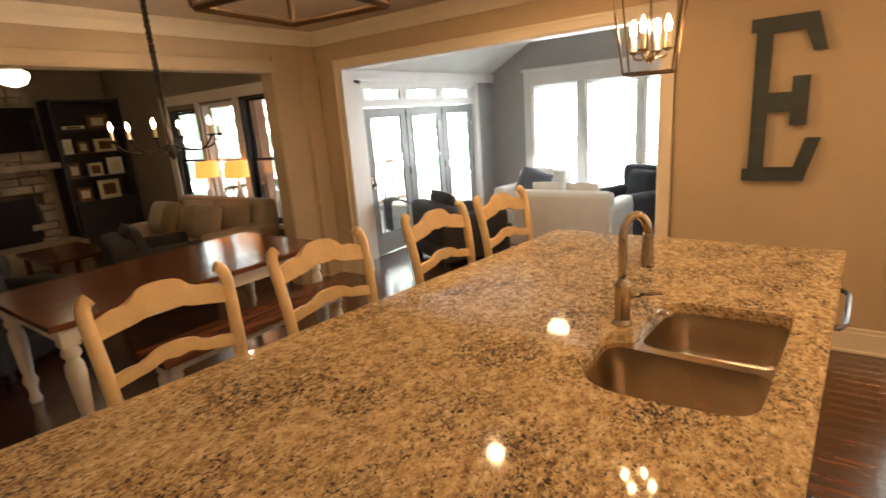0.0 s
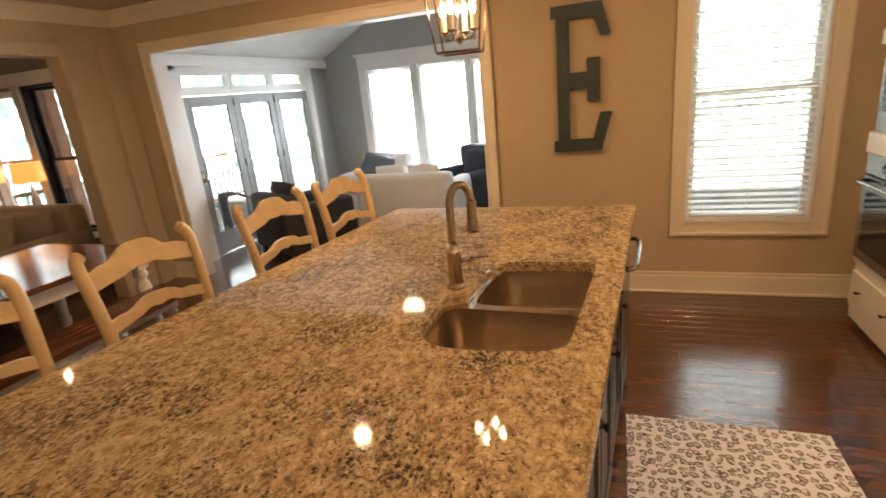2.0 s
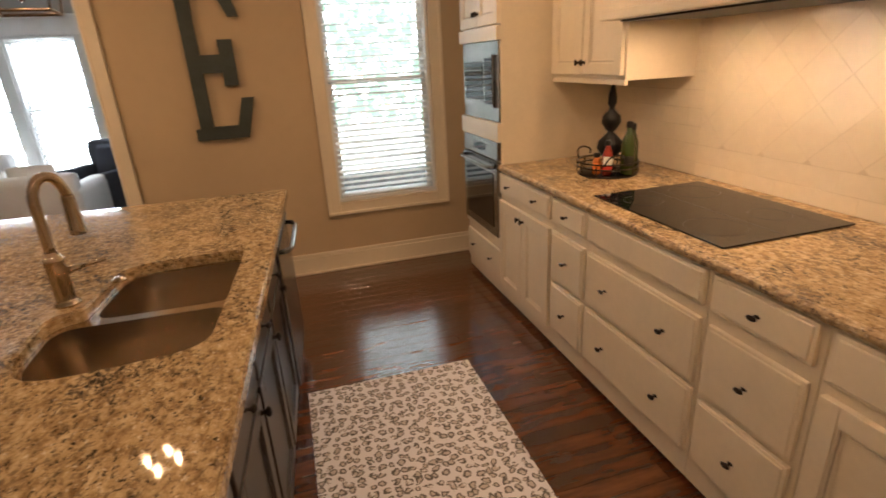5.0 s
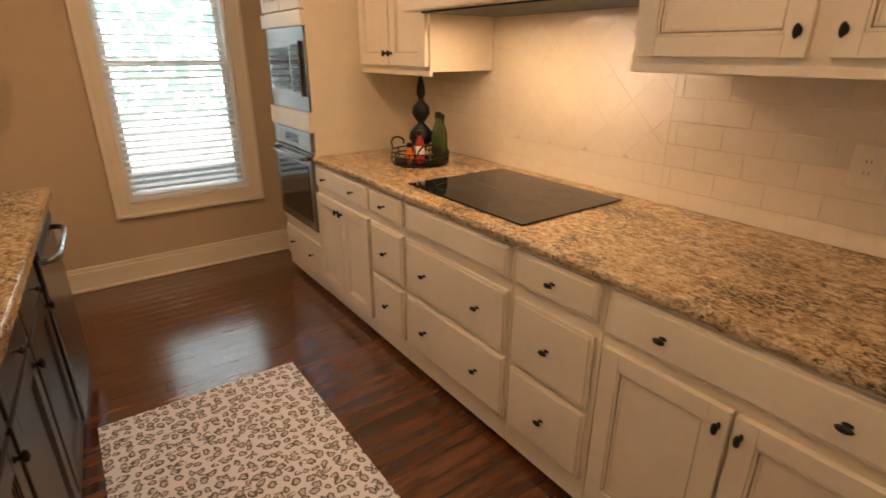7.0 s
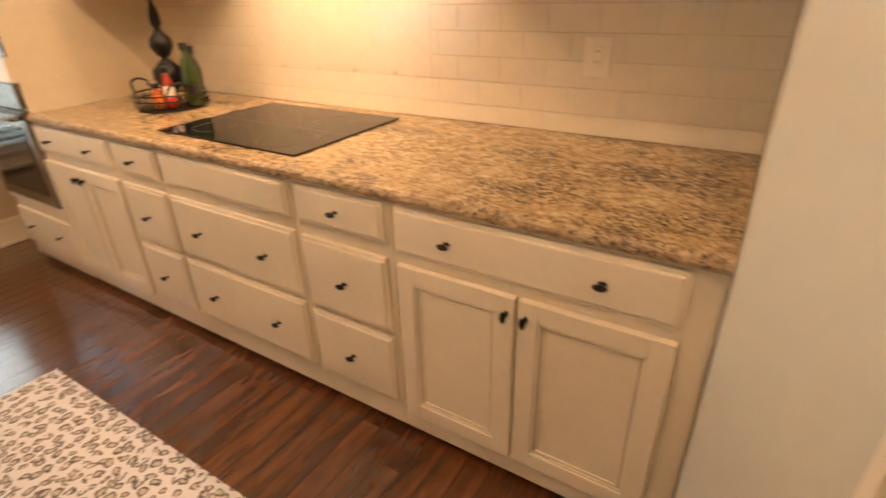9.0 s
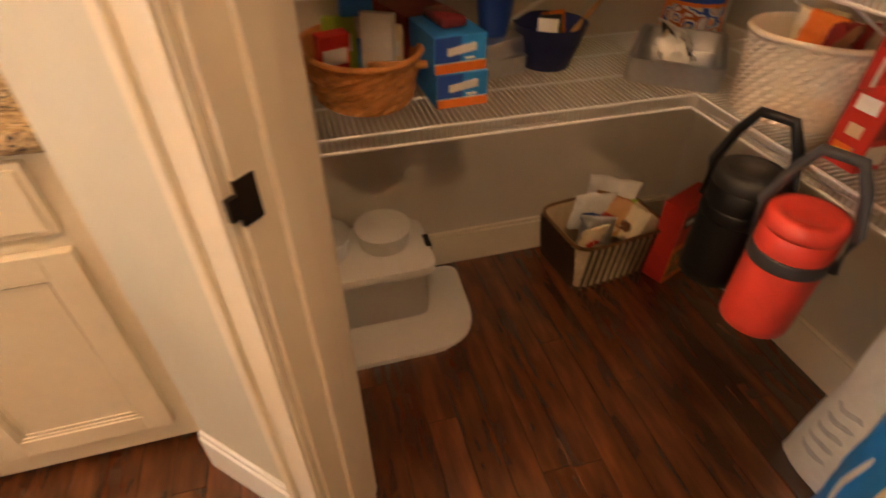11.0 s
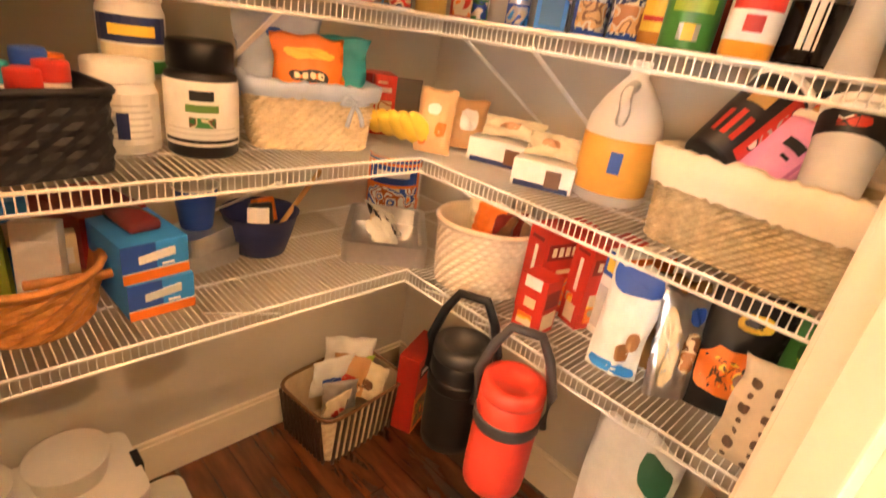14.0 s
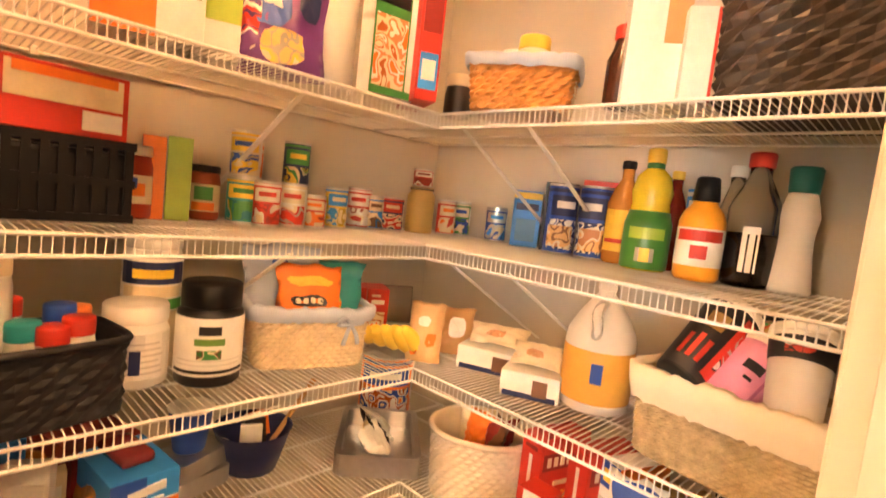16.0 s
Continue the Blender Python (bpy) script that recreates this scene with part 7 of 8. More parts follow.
for k in range(11):
    u = -0.12 + 0.024 * k
    for side in (0, 1):
        m = pose(1.655, -4.258, 0, 0, 0, 6)
        if side:
            bm = boxes((-0.0042, 0.0042, -0.004, 0.004, 0.004, 0.20), m=m @ Matrix.Translation((-0.1235, u * 1.18, 0)) @ Matrix.Rotation(radians(-5.5), 4, "Y"))
        else:
            bm = boxes((-0.0042, 0.0042, -0.004, 0.004, 0.004, 0.20), m=m @ Matrix.Translation((u * 0.86, 0.1635, 0)) @ Matrix.Rotation(radians(-7.8), 4, "X"))
        part("stripe", bm, paint(0.045, 0.022, 0.012), crate)
for k, (dx, dy, w, h, mat, pm) in enumerate(((-0.05, -0.06, 0.12, 0.13, CREAMP, BROWN), (0.0, -0.02, 0.13, 0.15, paint(0.55, 0.3, 0.12), RED), (0.03, -0.08, 0.10, 0.12, LIME, GREEN), (-0.04, 0.05, 0.12, 0.12, SILVER, BROWN), (0.05, 0.03, 0.15, 0.17, WHITEP, BLUE), (-0.06, 0.09, 0.10, 0.12, CREAMP, RED))):
    pouch("snack_bag", "crinkled snack packet in the striped basket", 1.65 + dx, -4.255 + dy, 0.135, w, h, 0.05, facing(1.6, -4.2) + 14 * (k - 2), mat, ((3, 10, 5, 10, pm),), -18 + 7 * k, 60 + k)
pouch("grocery_bag", "crumpled white plastic bag in the striped basket", 1.71, -4.31, 0.15, 0.18, 0.16, 0.10, facing(1.7, -4.3), WHITEP, ((5, 9, 6, 9, paint(0.25, 0.25, 0.27)),), -10, 68)
carton("red_food_box", "large red and orange food box on the floor", 1.545, -4.505, 0.0, 0.195, 0.08, 0.32, -68, RED, ((0.0, 1.0, 0.0, 0.5, ORANGE), (0.08, 0.9, 0.06, 0.42, printed(BROWN, ORANGE, BLACKP, YELLOW, scale=45)), (0.55, 0.95, 0.52, 0.66, YELLOW), (0.1, 0.5, 0.74, 0.88, BLACKP), (0.14, 0.46, 0.78, 0.84, WHITEP)))


def flask(x, y, z, body, collar, handle, label):
    """An insulated jug hung by its handle from the shelf's lip."""
    r, h = 0.066, 0.24
    c = thing("insulated_jug", label, "jug", "jugs hung on the shelf", (x, y, z))
    part("body", lathe([(r * 0.8, 0), (r * 0.97, 0.008), (r, 0.03), (r, h - 0.07), (r * 0.97, h - 0.055), (r, h - 0.04), (r, h - 0.005), (r * 0.9, h)], 28, (x, y, z)), body, c, smooth=True)
    part("lid", lathe([(r * 0.99, h - 0.003), (r * 1.0, h + 0.004), (r * 0.98, h + 0.026), (r * 0.7, h + 0.03), (r * 0.68, h + 0.014)], 28, (x, y, z)), collar, c, smooth=True)
    part("band", lathe([(r + 0.0015, h - 0.075), (r + 0.003, h - 0.072), (r + 0.003, h - 0.05), (r + 0.0015, h - 0.047)], 28, (x, y, z)), handle, c, smooth=True)
    m = Matrix.Translation((x, y, z)) @ Matrix.Rotation(radians(25), 4, "Z")
    pts = [m @ Vector(p) for p in ((-r - 0.006, 0, h - 0.06), (-r - 0.010, 0, h + 0.02), (-0.055, -0.005, h + 0.09), (-0.03, -0.008, h + 0.135), (0.03, -0.008, h + 0.135), (0.055, -0.005, h + 0.09), (r + 0.010, 0, h + 0.02), (r + 0.006, 0, h - 0.06))]
    bm = bmesh.new()
    tube(bm, pts, 0.0105, 8)
    part("handle", bm, handle, c, "thick rubber handle", True)
    return c


flask(1.058, -4.118, 0.50, RUBBER, paint(0.02, 0.02, 0.02), RUBBER, "black insulated jug hung from the wire shelf")
flask(0.912, -4.112, 0.50, paint(0.72, 0.06, 0.035), paint(0.66, 0.06, 0.035), paint(0.05, 0.05, 0.054), "red insulated jug hung by its grey handle")
pouch("pet_food_bag", "white pet food bag with a green corner", 0.735, -4.385, 0.0, 0.21, 0.60, 0.13, facing(0.73, -4.38) - 14, WHITEP, ((8.5, 13.3, 14.2, 17, paint(0.03, 0.13, 0.06)), (8.4, 10.6, 11.2, 12.6, RED), (8.2, 10, 9.2, 10.6, BLACKP), *((2.5, 7.5, 3 + 1.2 * q, 3.5 + 1.2 * q, paint(0.5, 0.5, 0.5)) for q in range(5)), (9.5, 11.5, 5, 6, RED)), -4, 71)
pouch("pet_food_bag", "bright blue bag with a white print and bar label", 0.575, -4.27, 0.0, 0.24, 0.50, 0.14, facing(0.575, -4.27) - 22, SKY, ((3.2, 4.1, 6.2, 13, WHITEP), (6.4, 7.6, 8.6, 10.8, BROWN), (8.2, 8.8, 8.8, 10.4, WHITEP), (0.8, 3.4, 0.8, 3.6, WHITEP), *((1.1 + 0.5 * q, 1.3 + 0.5 * q, 1.1, 3.3, BLACKP) for q in range(5))), 4, 73)
pouch("brown_bag", "brown paper sack standing on the pantry floor", 0.47, -4.50, 0.0, 0.24, 0.50, 0.12, facing(0.47, -4.5), paint(0.42, 0.28, 0.16), ((3, 11, 6, 10, TEALP),), 0, 75)

# pantry ceiling lamp
pl = thing("pantry_ceiling_light", "small lit frosted dome lamp on the pantry ceiling", "ceiling lamp", at=(0.95, -3.50, TOP))
part("base", lathe([(0.08, TOP - 0.025), (0.085, TOP - 0.02), (0.085, TOP)], 24, (0.95, -3.50, 0)), WHITEPLASTIC, pl, smooth=True)
part("dome", lathe([(0.01, TOP - 0.10), (0.045, TOP - 0.092), (0.07, TOP - 0.065), (0.08, TOP - 0.026)], 24, (0.95, -3.50, 0)), glow("lit_dome", (1.0, 0.53, 0.25), 36), pl, "lit frosted dome", True)

# ---- ceiling lights and hood lights ----
# The two at x 0.62 are unseen, added to brighten the aisle cabinets.
for x, y, w in ((-1.85, -0.15, 20), (0.62, -0.55, 16), (0.62, -2.35, 6), (-0.10, -3.30, 9)):
    cl = thing("recessed_ceiling_light", "white trimmed recessed ceiling light out of view, lit warm", "ceiling light", "recessed ceiling lights", (x, y, TOP))
    part("trim_ring", lathe([(0.065, TOP - 0.004), (0.09, TOP - 0.006), (0.092, TOP - 0.001), (0.065, TOP - 0.001)], 28, (x, y, 0)), WHITEPLASTIC, cl, smooth=True)
    lamp("recessed_light", "AREA", (x, y, TOP - 0.012), w, WARM, 0.075)
for y in (-1.05, -1.50):
    lamp("hood_light", "AREA", (1.62, y, 1.648), 4.2, WARM, 0.06)
fan = thing("sunroom_pendant", "lit white globe lamp hanging in the sunroom", "pendant lamp", at=(-2.28, 2.0, 2.5))
part("globe", lathe([(0.02, 2.43), (0.08, 2.45), (0.115, 2.51), (0.11, 2.57), (0.06, 2.6)], 22, (-2.28, 2.0, 0)), glow("lit_globe", (1.0, 0.72, 0.42), 14), fan, "lit frosted globe", True)
part("stem", rod(bmesh.new(), (-2.28, 2.0, 2.6), (-2.28, 2.0, 3.36), 0.012), IRON, fan)

# ---- things on the counter ----
tray = thing("wire_tray", "round black iron tray with curled wire handles", "tray", at=(1.63, -0.55, 0.92))
TX, TY = 1.66, -0.52
part("plate", lathe([(0.15, 0.0), (0.155, 0.004), (0.15, 0.009), (0.02, 0.009)], 32, (TX, TY, 0.9205)), IRON, tray, smooth=True)
for z in (0.965, 0.99):
    part("hoop", tube(bmesh.new(), [(TX + 0.155 * math.cos(k * math.pi / 16), TY + 0.155 * math.sin(k * math.pi / 16), z) for k in range(32)], 0.004, 6, True), IRON, tray)
for k in range(10):
    a = k * math.pi / 5
    part("upright", rod(bmesh.new(), (TX + 0.155 * math.cos(a), TY + 0.155 * math.sin(a), 0.925), (TX + 0.155 * math.cos(a), TY + 0.155 * math.sin(a), 0.992), 0.0035, seg=6), IRON, tray)
for s in (-1, 1):
    part("curled_handle", tube(bmesh.new(), arc([(TX - 0.10, TY + s * 0.12, 0.985), (TX - 0.09, TY + s * 0.15, 1.03), (TX - 0.05, TY + s * 0.165, 1.045), (TX - 0.01, TY + s * 0.155, 1.03), (TX - 0.02, TY + s * 0.14, 1.01)], 5), 0.005, 6), IRON, tray, smooth=True)
fin = thing("finial_ornament", "tall black turned finial ornament on the tray", "ornament", at=(1.70, -0.50, 0.93))
part("finial", lathe([(0.045, 0.0), (0.045, 0.01), (0.02, 0.03), (0.015, 0.05), (0.045, 0.075), (0.068, 0.115), (0.062, 0.15), (0.03, 0.185), (0.015, 0.20), (0.03, 0.215), (0.05, 0.25), (0.045, 0.285), (0.02, 0.31), (0.013, 0.325), (0.024, 0.35), (0.022, 0.385), (0.006, 0.45)], 26, (1.70, -0.475, 0.93)), RUBBER, fin, smooth=True)
bottle(1.70, -0.635, 0.93, 0.036, 0.27, 0.014, paint(0.03, 0.05, 0.012, 0.08), RUBBER, "dark green oil bottle on the iron tray", ((0.0366, 0.05, 0.10, 40, BLACKP),), 0.03)
bottle(1.76, -0.585, 0.93, 0.032, 0.25, 0.013, paint(0.03, 0.04, 0.012, 0.08), RUBBER, "dark glass vinegar bottle on the iron tray", (), 0.03)
bottle(1.605, -0.60, 0.93, 0.026, 0.18, 0.013, paint(0.25, 0.03, 0.02, 0.2), RUBBER, "small red sauce bottle with a white label", ((0.0266, 0.05, 0.10, 60, WHITEP), (0.0268, 0.03, 0.05, 60, RED)), 0.025)
bottle(1.575, -0.55, 0.93, 0.022, 0.11, 0.015, paint(0.5, 0.15, 0.04, 0.2), RUBBER, "short spice shaker with an orange label", ((0.0226, 0.02, 0.06, 60, ORANGE),), 0.02)
so = thing("wall_outlet", "cream wall outlet plate on the tiled backsplash", "outlet", at=(EAST, -2.40, 1.18))
TF = EAST - 0.010
part("plate", boxes((TF - 0.006, TF, -2.445, -2.357, 1.115, 1.238), bevel=0.002), CREAM, so)
part("socket", boxes((TF - 0.009, TF - 0.005, -2.418, -2.384, 1.145, 1.21), bevel=0.002), CREAM, so)
for z in (1.158, 1.19):
    for y in (-2.408, -2.396):
        part("slot", boxes((TF - 0.0095, TF - 0.0088, y, y + 0.002, z, z + 0.008)), RUBBER, so)

# ---- sunroom furniture ----
PILLOW = material("blue_grey_pillow", (0.16, 0.19, 0.24), 0.9, vary=0.1)


def cushion(name, w, d, h, m, mat, parent=None, label="", puff=0.35):
    bm = bmesh.new()
    n = 8
    for s in (-1, 1):
        g = []
        for j in range(n + 1):
            row = []
            for i in range(n + 1):
                a, b = 2 * i / n - 1, 2 * j / n - 1
                t = (1 - a ** 4) * (1 - b ** 4)
                row.append(bm.verts.new(m @ Vector((a * w / 2 * (1 - 0.05 * b * b), b * d / 2 * (1 - 0.05 * a * a), s * h / 2 * (puff + (1 - puff) * t) * (1 if abs(a) < 1 and abs(b) < 1 else puff * 0.3)))))
            g.append(row)
        for j in range(n):
            for i in range(n):
                q = (g[j][i], g[j][i + 1], g[j + 1][i + 1], g[j + 1][i])
                bm.faces.new(q if s > 0 else q[::-1])
        if s < 0:
            low = g
        else:
            top_ = g
    rim_t = top_[0] + [r[-1] for r in top_[1:]] + top_[-1][-2::-1] + [r[0] for r in top_[-2:0:-1]]
    rim_l = low[0] + [r[-1] for r in low[1:]] + low[-1][-2::-1] + [r[0] for r in low[-2:0:-1]]
    for k in range(len(rim_t)):
        j = (k + 1) % len(rim_t)
        bm.faces.new((rim_l[k], rim_l[j], rim_t[j], rim_t[k]))
    return part(name, bm, mat, parent, label, True)


def armchair(name, label, category, w, d, h, mat, m, seats=1, arm=0.18, group=""):
    """Upholstered seat: base, back, arms, seat cushions, feet. Its front looks to minus y."""
    c = thing(name, label, category, group)
    c.matrix_basis = m
    bm = boxes((-w / 2, w / 2, -d / 2, d / 2, 0.08, 0.28), bevel=0.03, m=m)
    part("base", bm, mat, c, smooth=True)
    part("backrest", boxes((-w / 2 + 0.02, w / 2 - 0.02, d / 2 - 0.22, d / 2, 0.2, h), bevel=0.07, m=m), mat, c, smooth=True)
    for s in (-1, 1):
        a = s * (w / 2 - arm / 2)
        part("arm", boxes((a - arm / 2, a + arm / 2, -d / 2, d / 2 - 0.03, 0.1, 0.60), bevel=0.07, m=m), mat, c, smooth=True)
        for y in (-d / 2 + 0.06, d / 2 - 0.06):
            part("foot", boxes((s * (w / 2 - 0.08) - 0.025, s * (w / 2 - 0.08) + 0.025, y - 0.025, y + 0.025, 0, 0.09), m=m), RUBBER, c)
    sw = (w - 2 * arm) / seats
    for k in range(seats):
        x = -w / 2 + arm + sw * (k + 0.5)
        cushion("seat_cushion", sw - 0.01, d - 0.24, 0.17, m @ Matrix.Translation((x, -0.1, 0.36)), mat, c, puff=0.7)
        cushion("back_cushion", sw - 0.02, 0.45, 0.18, m @ Matrix.Translation((x, d / 2 - 0.27, 0.60)) @ Matrix.Rotation(radians(78), 4, "X"), mat, c, puff=0.5)
    return c


armchair("sofa", "white slipcovered sofa with a rolled back", "sofa", 1.25, 0.85, 0.74, SLIP, pose(-2.47, 2.9, 0, 0, 0, 178), 2, 0.2)
armchair("armchair", "white slipcovered armchair below the window", "armchair", 0.85, 0.85, 0.78, SLIP, pose(-3.48, 3.95, 0, 0, 0, -8))
cushion("throw_pillow", 0.45, 0.42, 0.16, pose(-3.30, 3.60, 0.66, 62, 18, 8), PILLOW)
tagged(bpy.context.scene.objects["throw_pillow"], "blue-grey throw pillow propped on the white armchair", "pillow")
armchair("armchair", "navy upholstered armchair in the sunroom corner", "armchair", 0.86, 0.85, 0.86, NAVY, pose(-2.0, 3.75, 0, 0, 0, -30))
armchair("armchair", "charcoal upholstered armchair seen from behind", "armchair", 0.95, 0.85, 0.70, CHARCOAL, pose(-3.55, 2.05, 0, 0, 0, 150))
thr = bmesh.new()
g = []
for j in range(13):
    t = j / 12
    row = []
    for i in range(9):
        a = i / 8 - 0.5
        if t < 0.45:
            p = (a * 0.34, 0.45 + 0.012, 0.36 + t / 0.45 * 0.36)
        else:
            p = (a * 0.34, 0.46 - (t - 0.45) * 0.5, 0.725 - max(0, t - 0.75) * 0.3)
        row.append(thr.verts.new(pose(-3.95, 2.0, 0, 0, 0, 150) @ Vector((p[0] + 0.15, p[1] + 0.012 * math.sin(i * 2.1 + j * 0.5), p[2] + 0.012 * math.sin(i * 1.7)))))
    g.append(row)
for j in range(12):
    for i in range(8):
        thr.faces.new((g[j][i], g[j][i + 1], g[j + 1][i + 1], g[j + 1][i]))
bmesh.ops.solidify(thr, geom=thr.faces[:], thickness=0.012)
tagged(part("throw_blanket", thr, material("grey_knit", (0.24, 0.25, 0.28), 0.95, vary=0.25, scale=20, bump=0.5, bump_scale=80), smooth=True), "grey knitted throw draped over the charcoal armchair", "blanket")

# ---- porch ----
CEDAR = material("cedar_rail", (0.36, 0.17, 0.09), 0.6, vary=0.2)
rail = thing("porch_railing", "brown wooden porch railing with slim balusters", "railing", at=(-7.0, 3.5, 0))
part("top_rail", boxes((-7.06, -6.96, 1.2, 5.2, 0.86, 0.90)), CEDAR, rail)
part("bottom_rail", boxes((-7.04, -6.98, 1.2, 5.2, 0.1, 0.14)), CEDAR, rail)
for k in range(32):
    part("baluster", rod(bmesh.new(), (-7.01, 1.25 + 0.125 * k, 0.12), (-7.01, 1.25 + 0.125 * k, 0.88), 0.012, seg=6), IRON, rail)
for y in (1.9, 3.9):
    tagged(part("porch_post", boxes((-7.09, -6.93, y, y + 0.15, -0.03, 2.6), bevel=0.006), CEDAR), "square brown wooden porch post", "post", "porch posts")
setting("porch_roof", boxes((-9.5, -4.62, 1.17, 5.3, 2.6, 2.7)), CEDAR, "brown boarded porch ceiling", "roof")
lou = thing("patio_chair", "grey wicker patio chair on the porch", "chair", at=(-5.5, 2.2, 0))
part("seat", boxes((-5.8, -5.2, 1.95, 2.55, 0.05, 0.40), bevel=0.03), WHITEPLASTIC, lou)
part("backrest", boxes((-5.85, -5.7, 1.95, 2.55, 0.35, 0.8), bevel=0.03), WHITEPLASTIC, lou)

# ---- living room things ----
STONE = material("fieldstone", (0.32, 0.25, 0.17), 0.9, vary=0.35, scale=5, bump=0.6, bump_scale=12)
DARKWOOD = material("dark_bookcase_paint", (0.022, 0.018, 0.016), 0.5, vary=0.2)
fp = thing("stone_fireplace", "tan stacked stone fireplace with a dark firebox", "fireplace", at=(-9.3, -0.6, 0))
part("firebox", boxes((-9.36, -9.30, -1.25, -0.35, 0.3, 0.95)), RUBBER, fp, "black firebox")
part("mantel", boxes((-9.42, -9.05, -1.75, 0.0, 1.33, 1.42), bevel=0.01), STONE, fp)
part("hearth", boxes((-9.3, -8.7, -1.7, 0.0, 0.0, 0.3), bevel=0.015), STONE, fp)
rs = random.Random(5)
z = 0.0
while z < 2.72:
    h = rs.uniform(0.09, 0.2)
    y = -1.65
    while y < -0.12:
        w = min(rs.uniform(0.14, 0.38), -0.1 - y)
        if not (0.28 < z + h / 2 < 0.97 and -1.25 < y + w / 2 < -0.35):
            b = rs.uniform(0, 0.03)
            part("stone", boxes((-9.6, -9.30 + b, y + 0.006, y + w - 0.006, z + 0.006, min(2.74, z + h) - 0.006), bevel=0.012), STONE, fp)
        y += w
    z += h
tv = thing("television", "flat black television above the mantel", "television", at=(-9.2, -0.62, 1.9))
part("screen", boxes((-9.24, -9.2, -1.25, -0.10, 1.6, 2.2), bevel=0.008), BLACK_GLASS, tv)
part("bracket", boxes((-9.31, -9.24, -0.8, -0.5, 1.8, 2.0)), RUBBER, tv)
bc = thing("bookcase", "dark built-in bookcase with framed pictures and books", "bookcase", at=(-9.3, 0.6, 0))
part("back", boxes((-9.58, -9.54, 0.05, 1.0, 0, 2.3)), DARKWOOD, bc)
for y in (0.05, 0.96):
    part("side", boxes((-9.54, -9.15, y, y + 0.04, 0, 2.3)), DARKWOOD, bc)
for z in (0.75, 1.12, 1.48, 1.84, 2.26):
    part("shelf", boxes((-9.54, -9.16, 0.09, 0.96, z, z + 0.03)), DARKWOOD, bc)
part("cupboard", boxes((-9.54, -9.12, 0.09, 0.96, 0.0, 0.75), bevel=0.005), DARKWOOD, bc)
for y, z, w, h, mat in ((0.2, 1.87, 0.3, 0.05, CREAMP), (0.55, 1.87, 0.28, 0.2, BROWN), (0.16, 1.51, 0.12, 0.22, WHITEP), (0.35, 1.51, 0.14, 0.18, BROWN), (0.58, 1.51, 0.3, 0.2, CREAMP), (0.15, 1.15, 0.16, 0.22, BROWN), (0.42, 1.15, 0.2, 0.2, CREAMP), (0.7, 1.15, 0.22, 0.26, WHITEP), (0.5, 0.79, 0.3, 0.28, CREAMP), (0.2, 0.79, 0.2, 0.2, BROWN)):
    b = thing("picture_frame", "framed print and books standing on a dark shelf", "picture", "bookcase things", (-9.3, y + w / 2, z))
    part("frame", boxes((-9.32, -9.28, y, y + w, z - 0.01, z + h), bevel=0.004), mat, b)
    part("mat_board", boxes((-9.279, -9.276, y + w * 0.2, y + w * 0.8, z + h * 0.2, z + h * 0.8)), CREAMP if mat is not CREAMP else BROWN, b)
armchair("sofa", "beige living room sofa with tan pillows", "sofa", 2.0, 0.95, 0.86, BEIGE, pose(-6.35, 0.42, 0, 0, 0, 0), 2, 0.22)
for x, mat in ((-7.0, BEIGE), (-6.75, paint(0.30, 0.2, 0.1)), (-6.2, paint(0.34, 0.25, 0.14)), (-5.9, BEIGE)):
    p = cushion("throw_pillow", 0.45, 0.42, 0.16, pose(x, 0.28, 0.66, 68, 0, 10 * math.sin(x * 5)), mat)
    tagged(p, "tan throw pillow on the beige sofa", "pillow", "sofa pillows")
armchair("armchair", "dark leather armchair facing the living room", "armchair", 0.9, 0.85, 0.72, CHARCOAL, pose(-5.75, -0.45, 0, 0, 0, 165))
armchair("armchair", "dark leather armchair beside the dining table", "armchair", 0.9, 0.85, 0.80, CHARCOAL, pose(-5.3, -1.9, 0, 0, 0, 120))
tbl = thing("coffee_table", "low dark wooden coffee table", "table", at=(-7.2, -0.7, 0))
part("top", boxes((-7.8, -6.7, -1.1, -0.45, 0.40, 0.44), bevel=0.004), TABLEWOOD, tbl)
for x in (-7.75, -6.8):
    for y in (-1.05, -0.55):
        part("leg", boxes((x, x + 0.05, y, y + 0.05, 0, 0.4)), TABLEWOOD, tbl)
SHADE = glow("lit_lamp_shade", (1.0, 0.36, 0.07), 1.0)
for x, y in ((-6.72, 0.86), (-6.05, 0.86)):
    st = thing("side_table", "small dark side table behind the sofa", "table", "lamp tables", (x, y, 0))
    part("top", boxes((x - 0.12, x + 0.12, y - 0.11, y + 0.11, 0.68, 0.70)), TABLEWOOD, st)
    part("pedestal", rod(bmesh.new(), (x, y, 0), (x, y, 0.68), 0.03), TABLEWOOD, st)
    tl = thing("table_lamp", "table lamp with a lit orange drum shade", "lamp", "table lamps", (x, y, 0.70))
    part("base", lathe([(0.06, 0.70), (0.06, 0.715), (0.02, 0.74), (0.045, 0.82), (0.05, 0.9), (0.02, 0.98), (0.012, 1.1)], 20, (x, y, 0)), WHITEPLASTIC, tl, smooth=True)
    part("shade", lathe([(0.15, 1.10), (0.15, 1.105), (0.138, 1.30), (0.137, 1.305)], 28, (x, y, 0)), SHADE, tl, "lit orange drum shade", True)
cf = thing("ceiling_fan", "dark ceiling fan with a lit glass bowl", "ceiling fan", at=(-7.5, -0.75, 2.5))
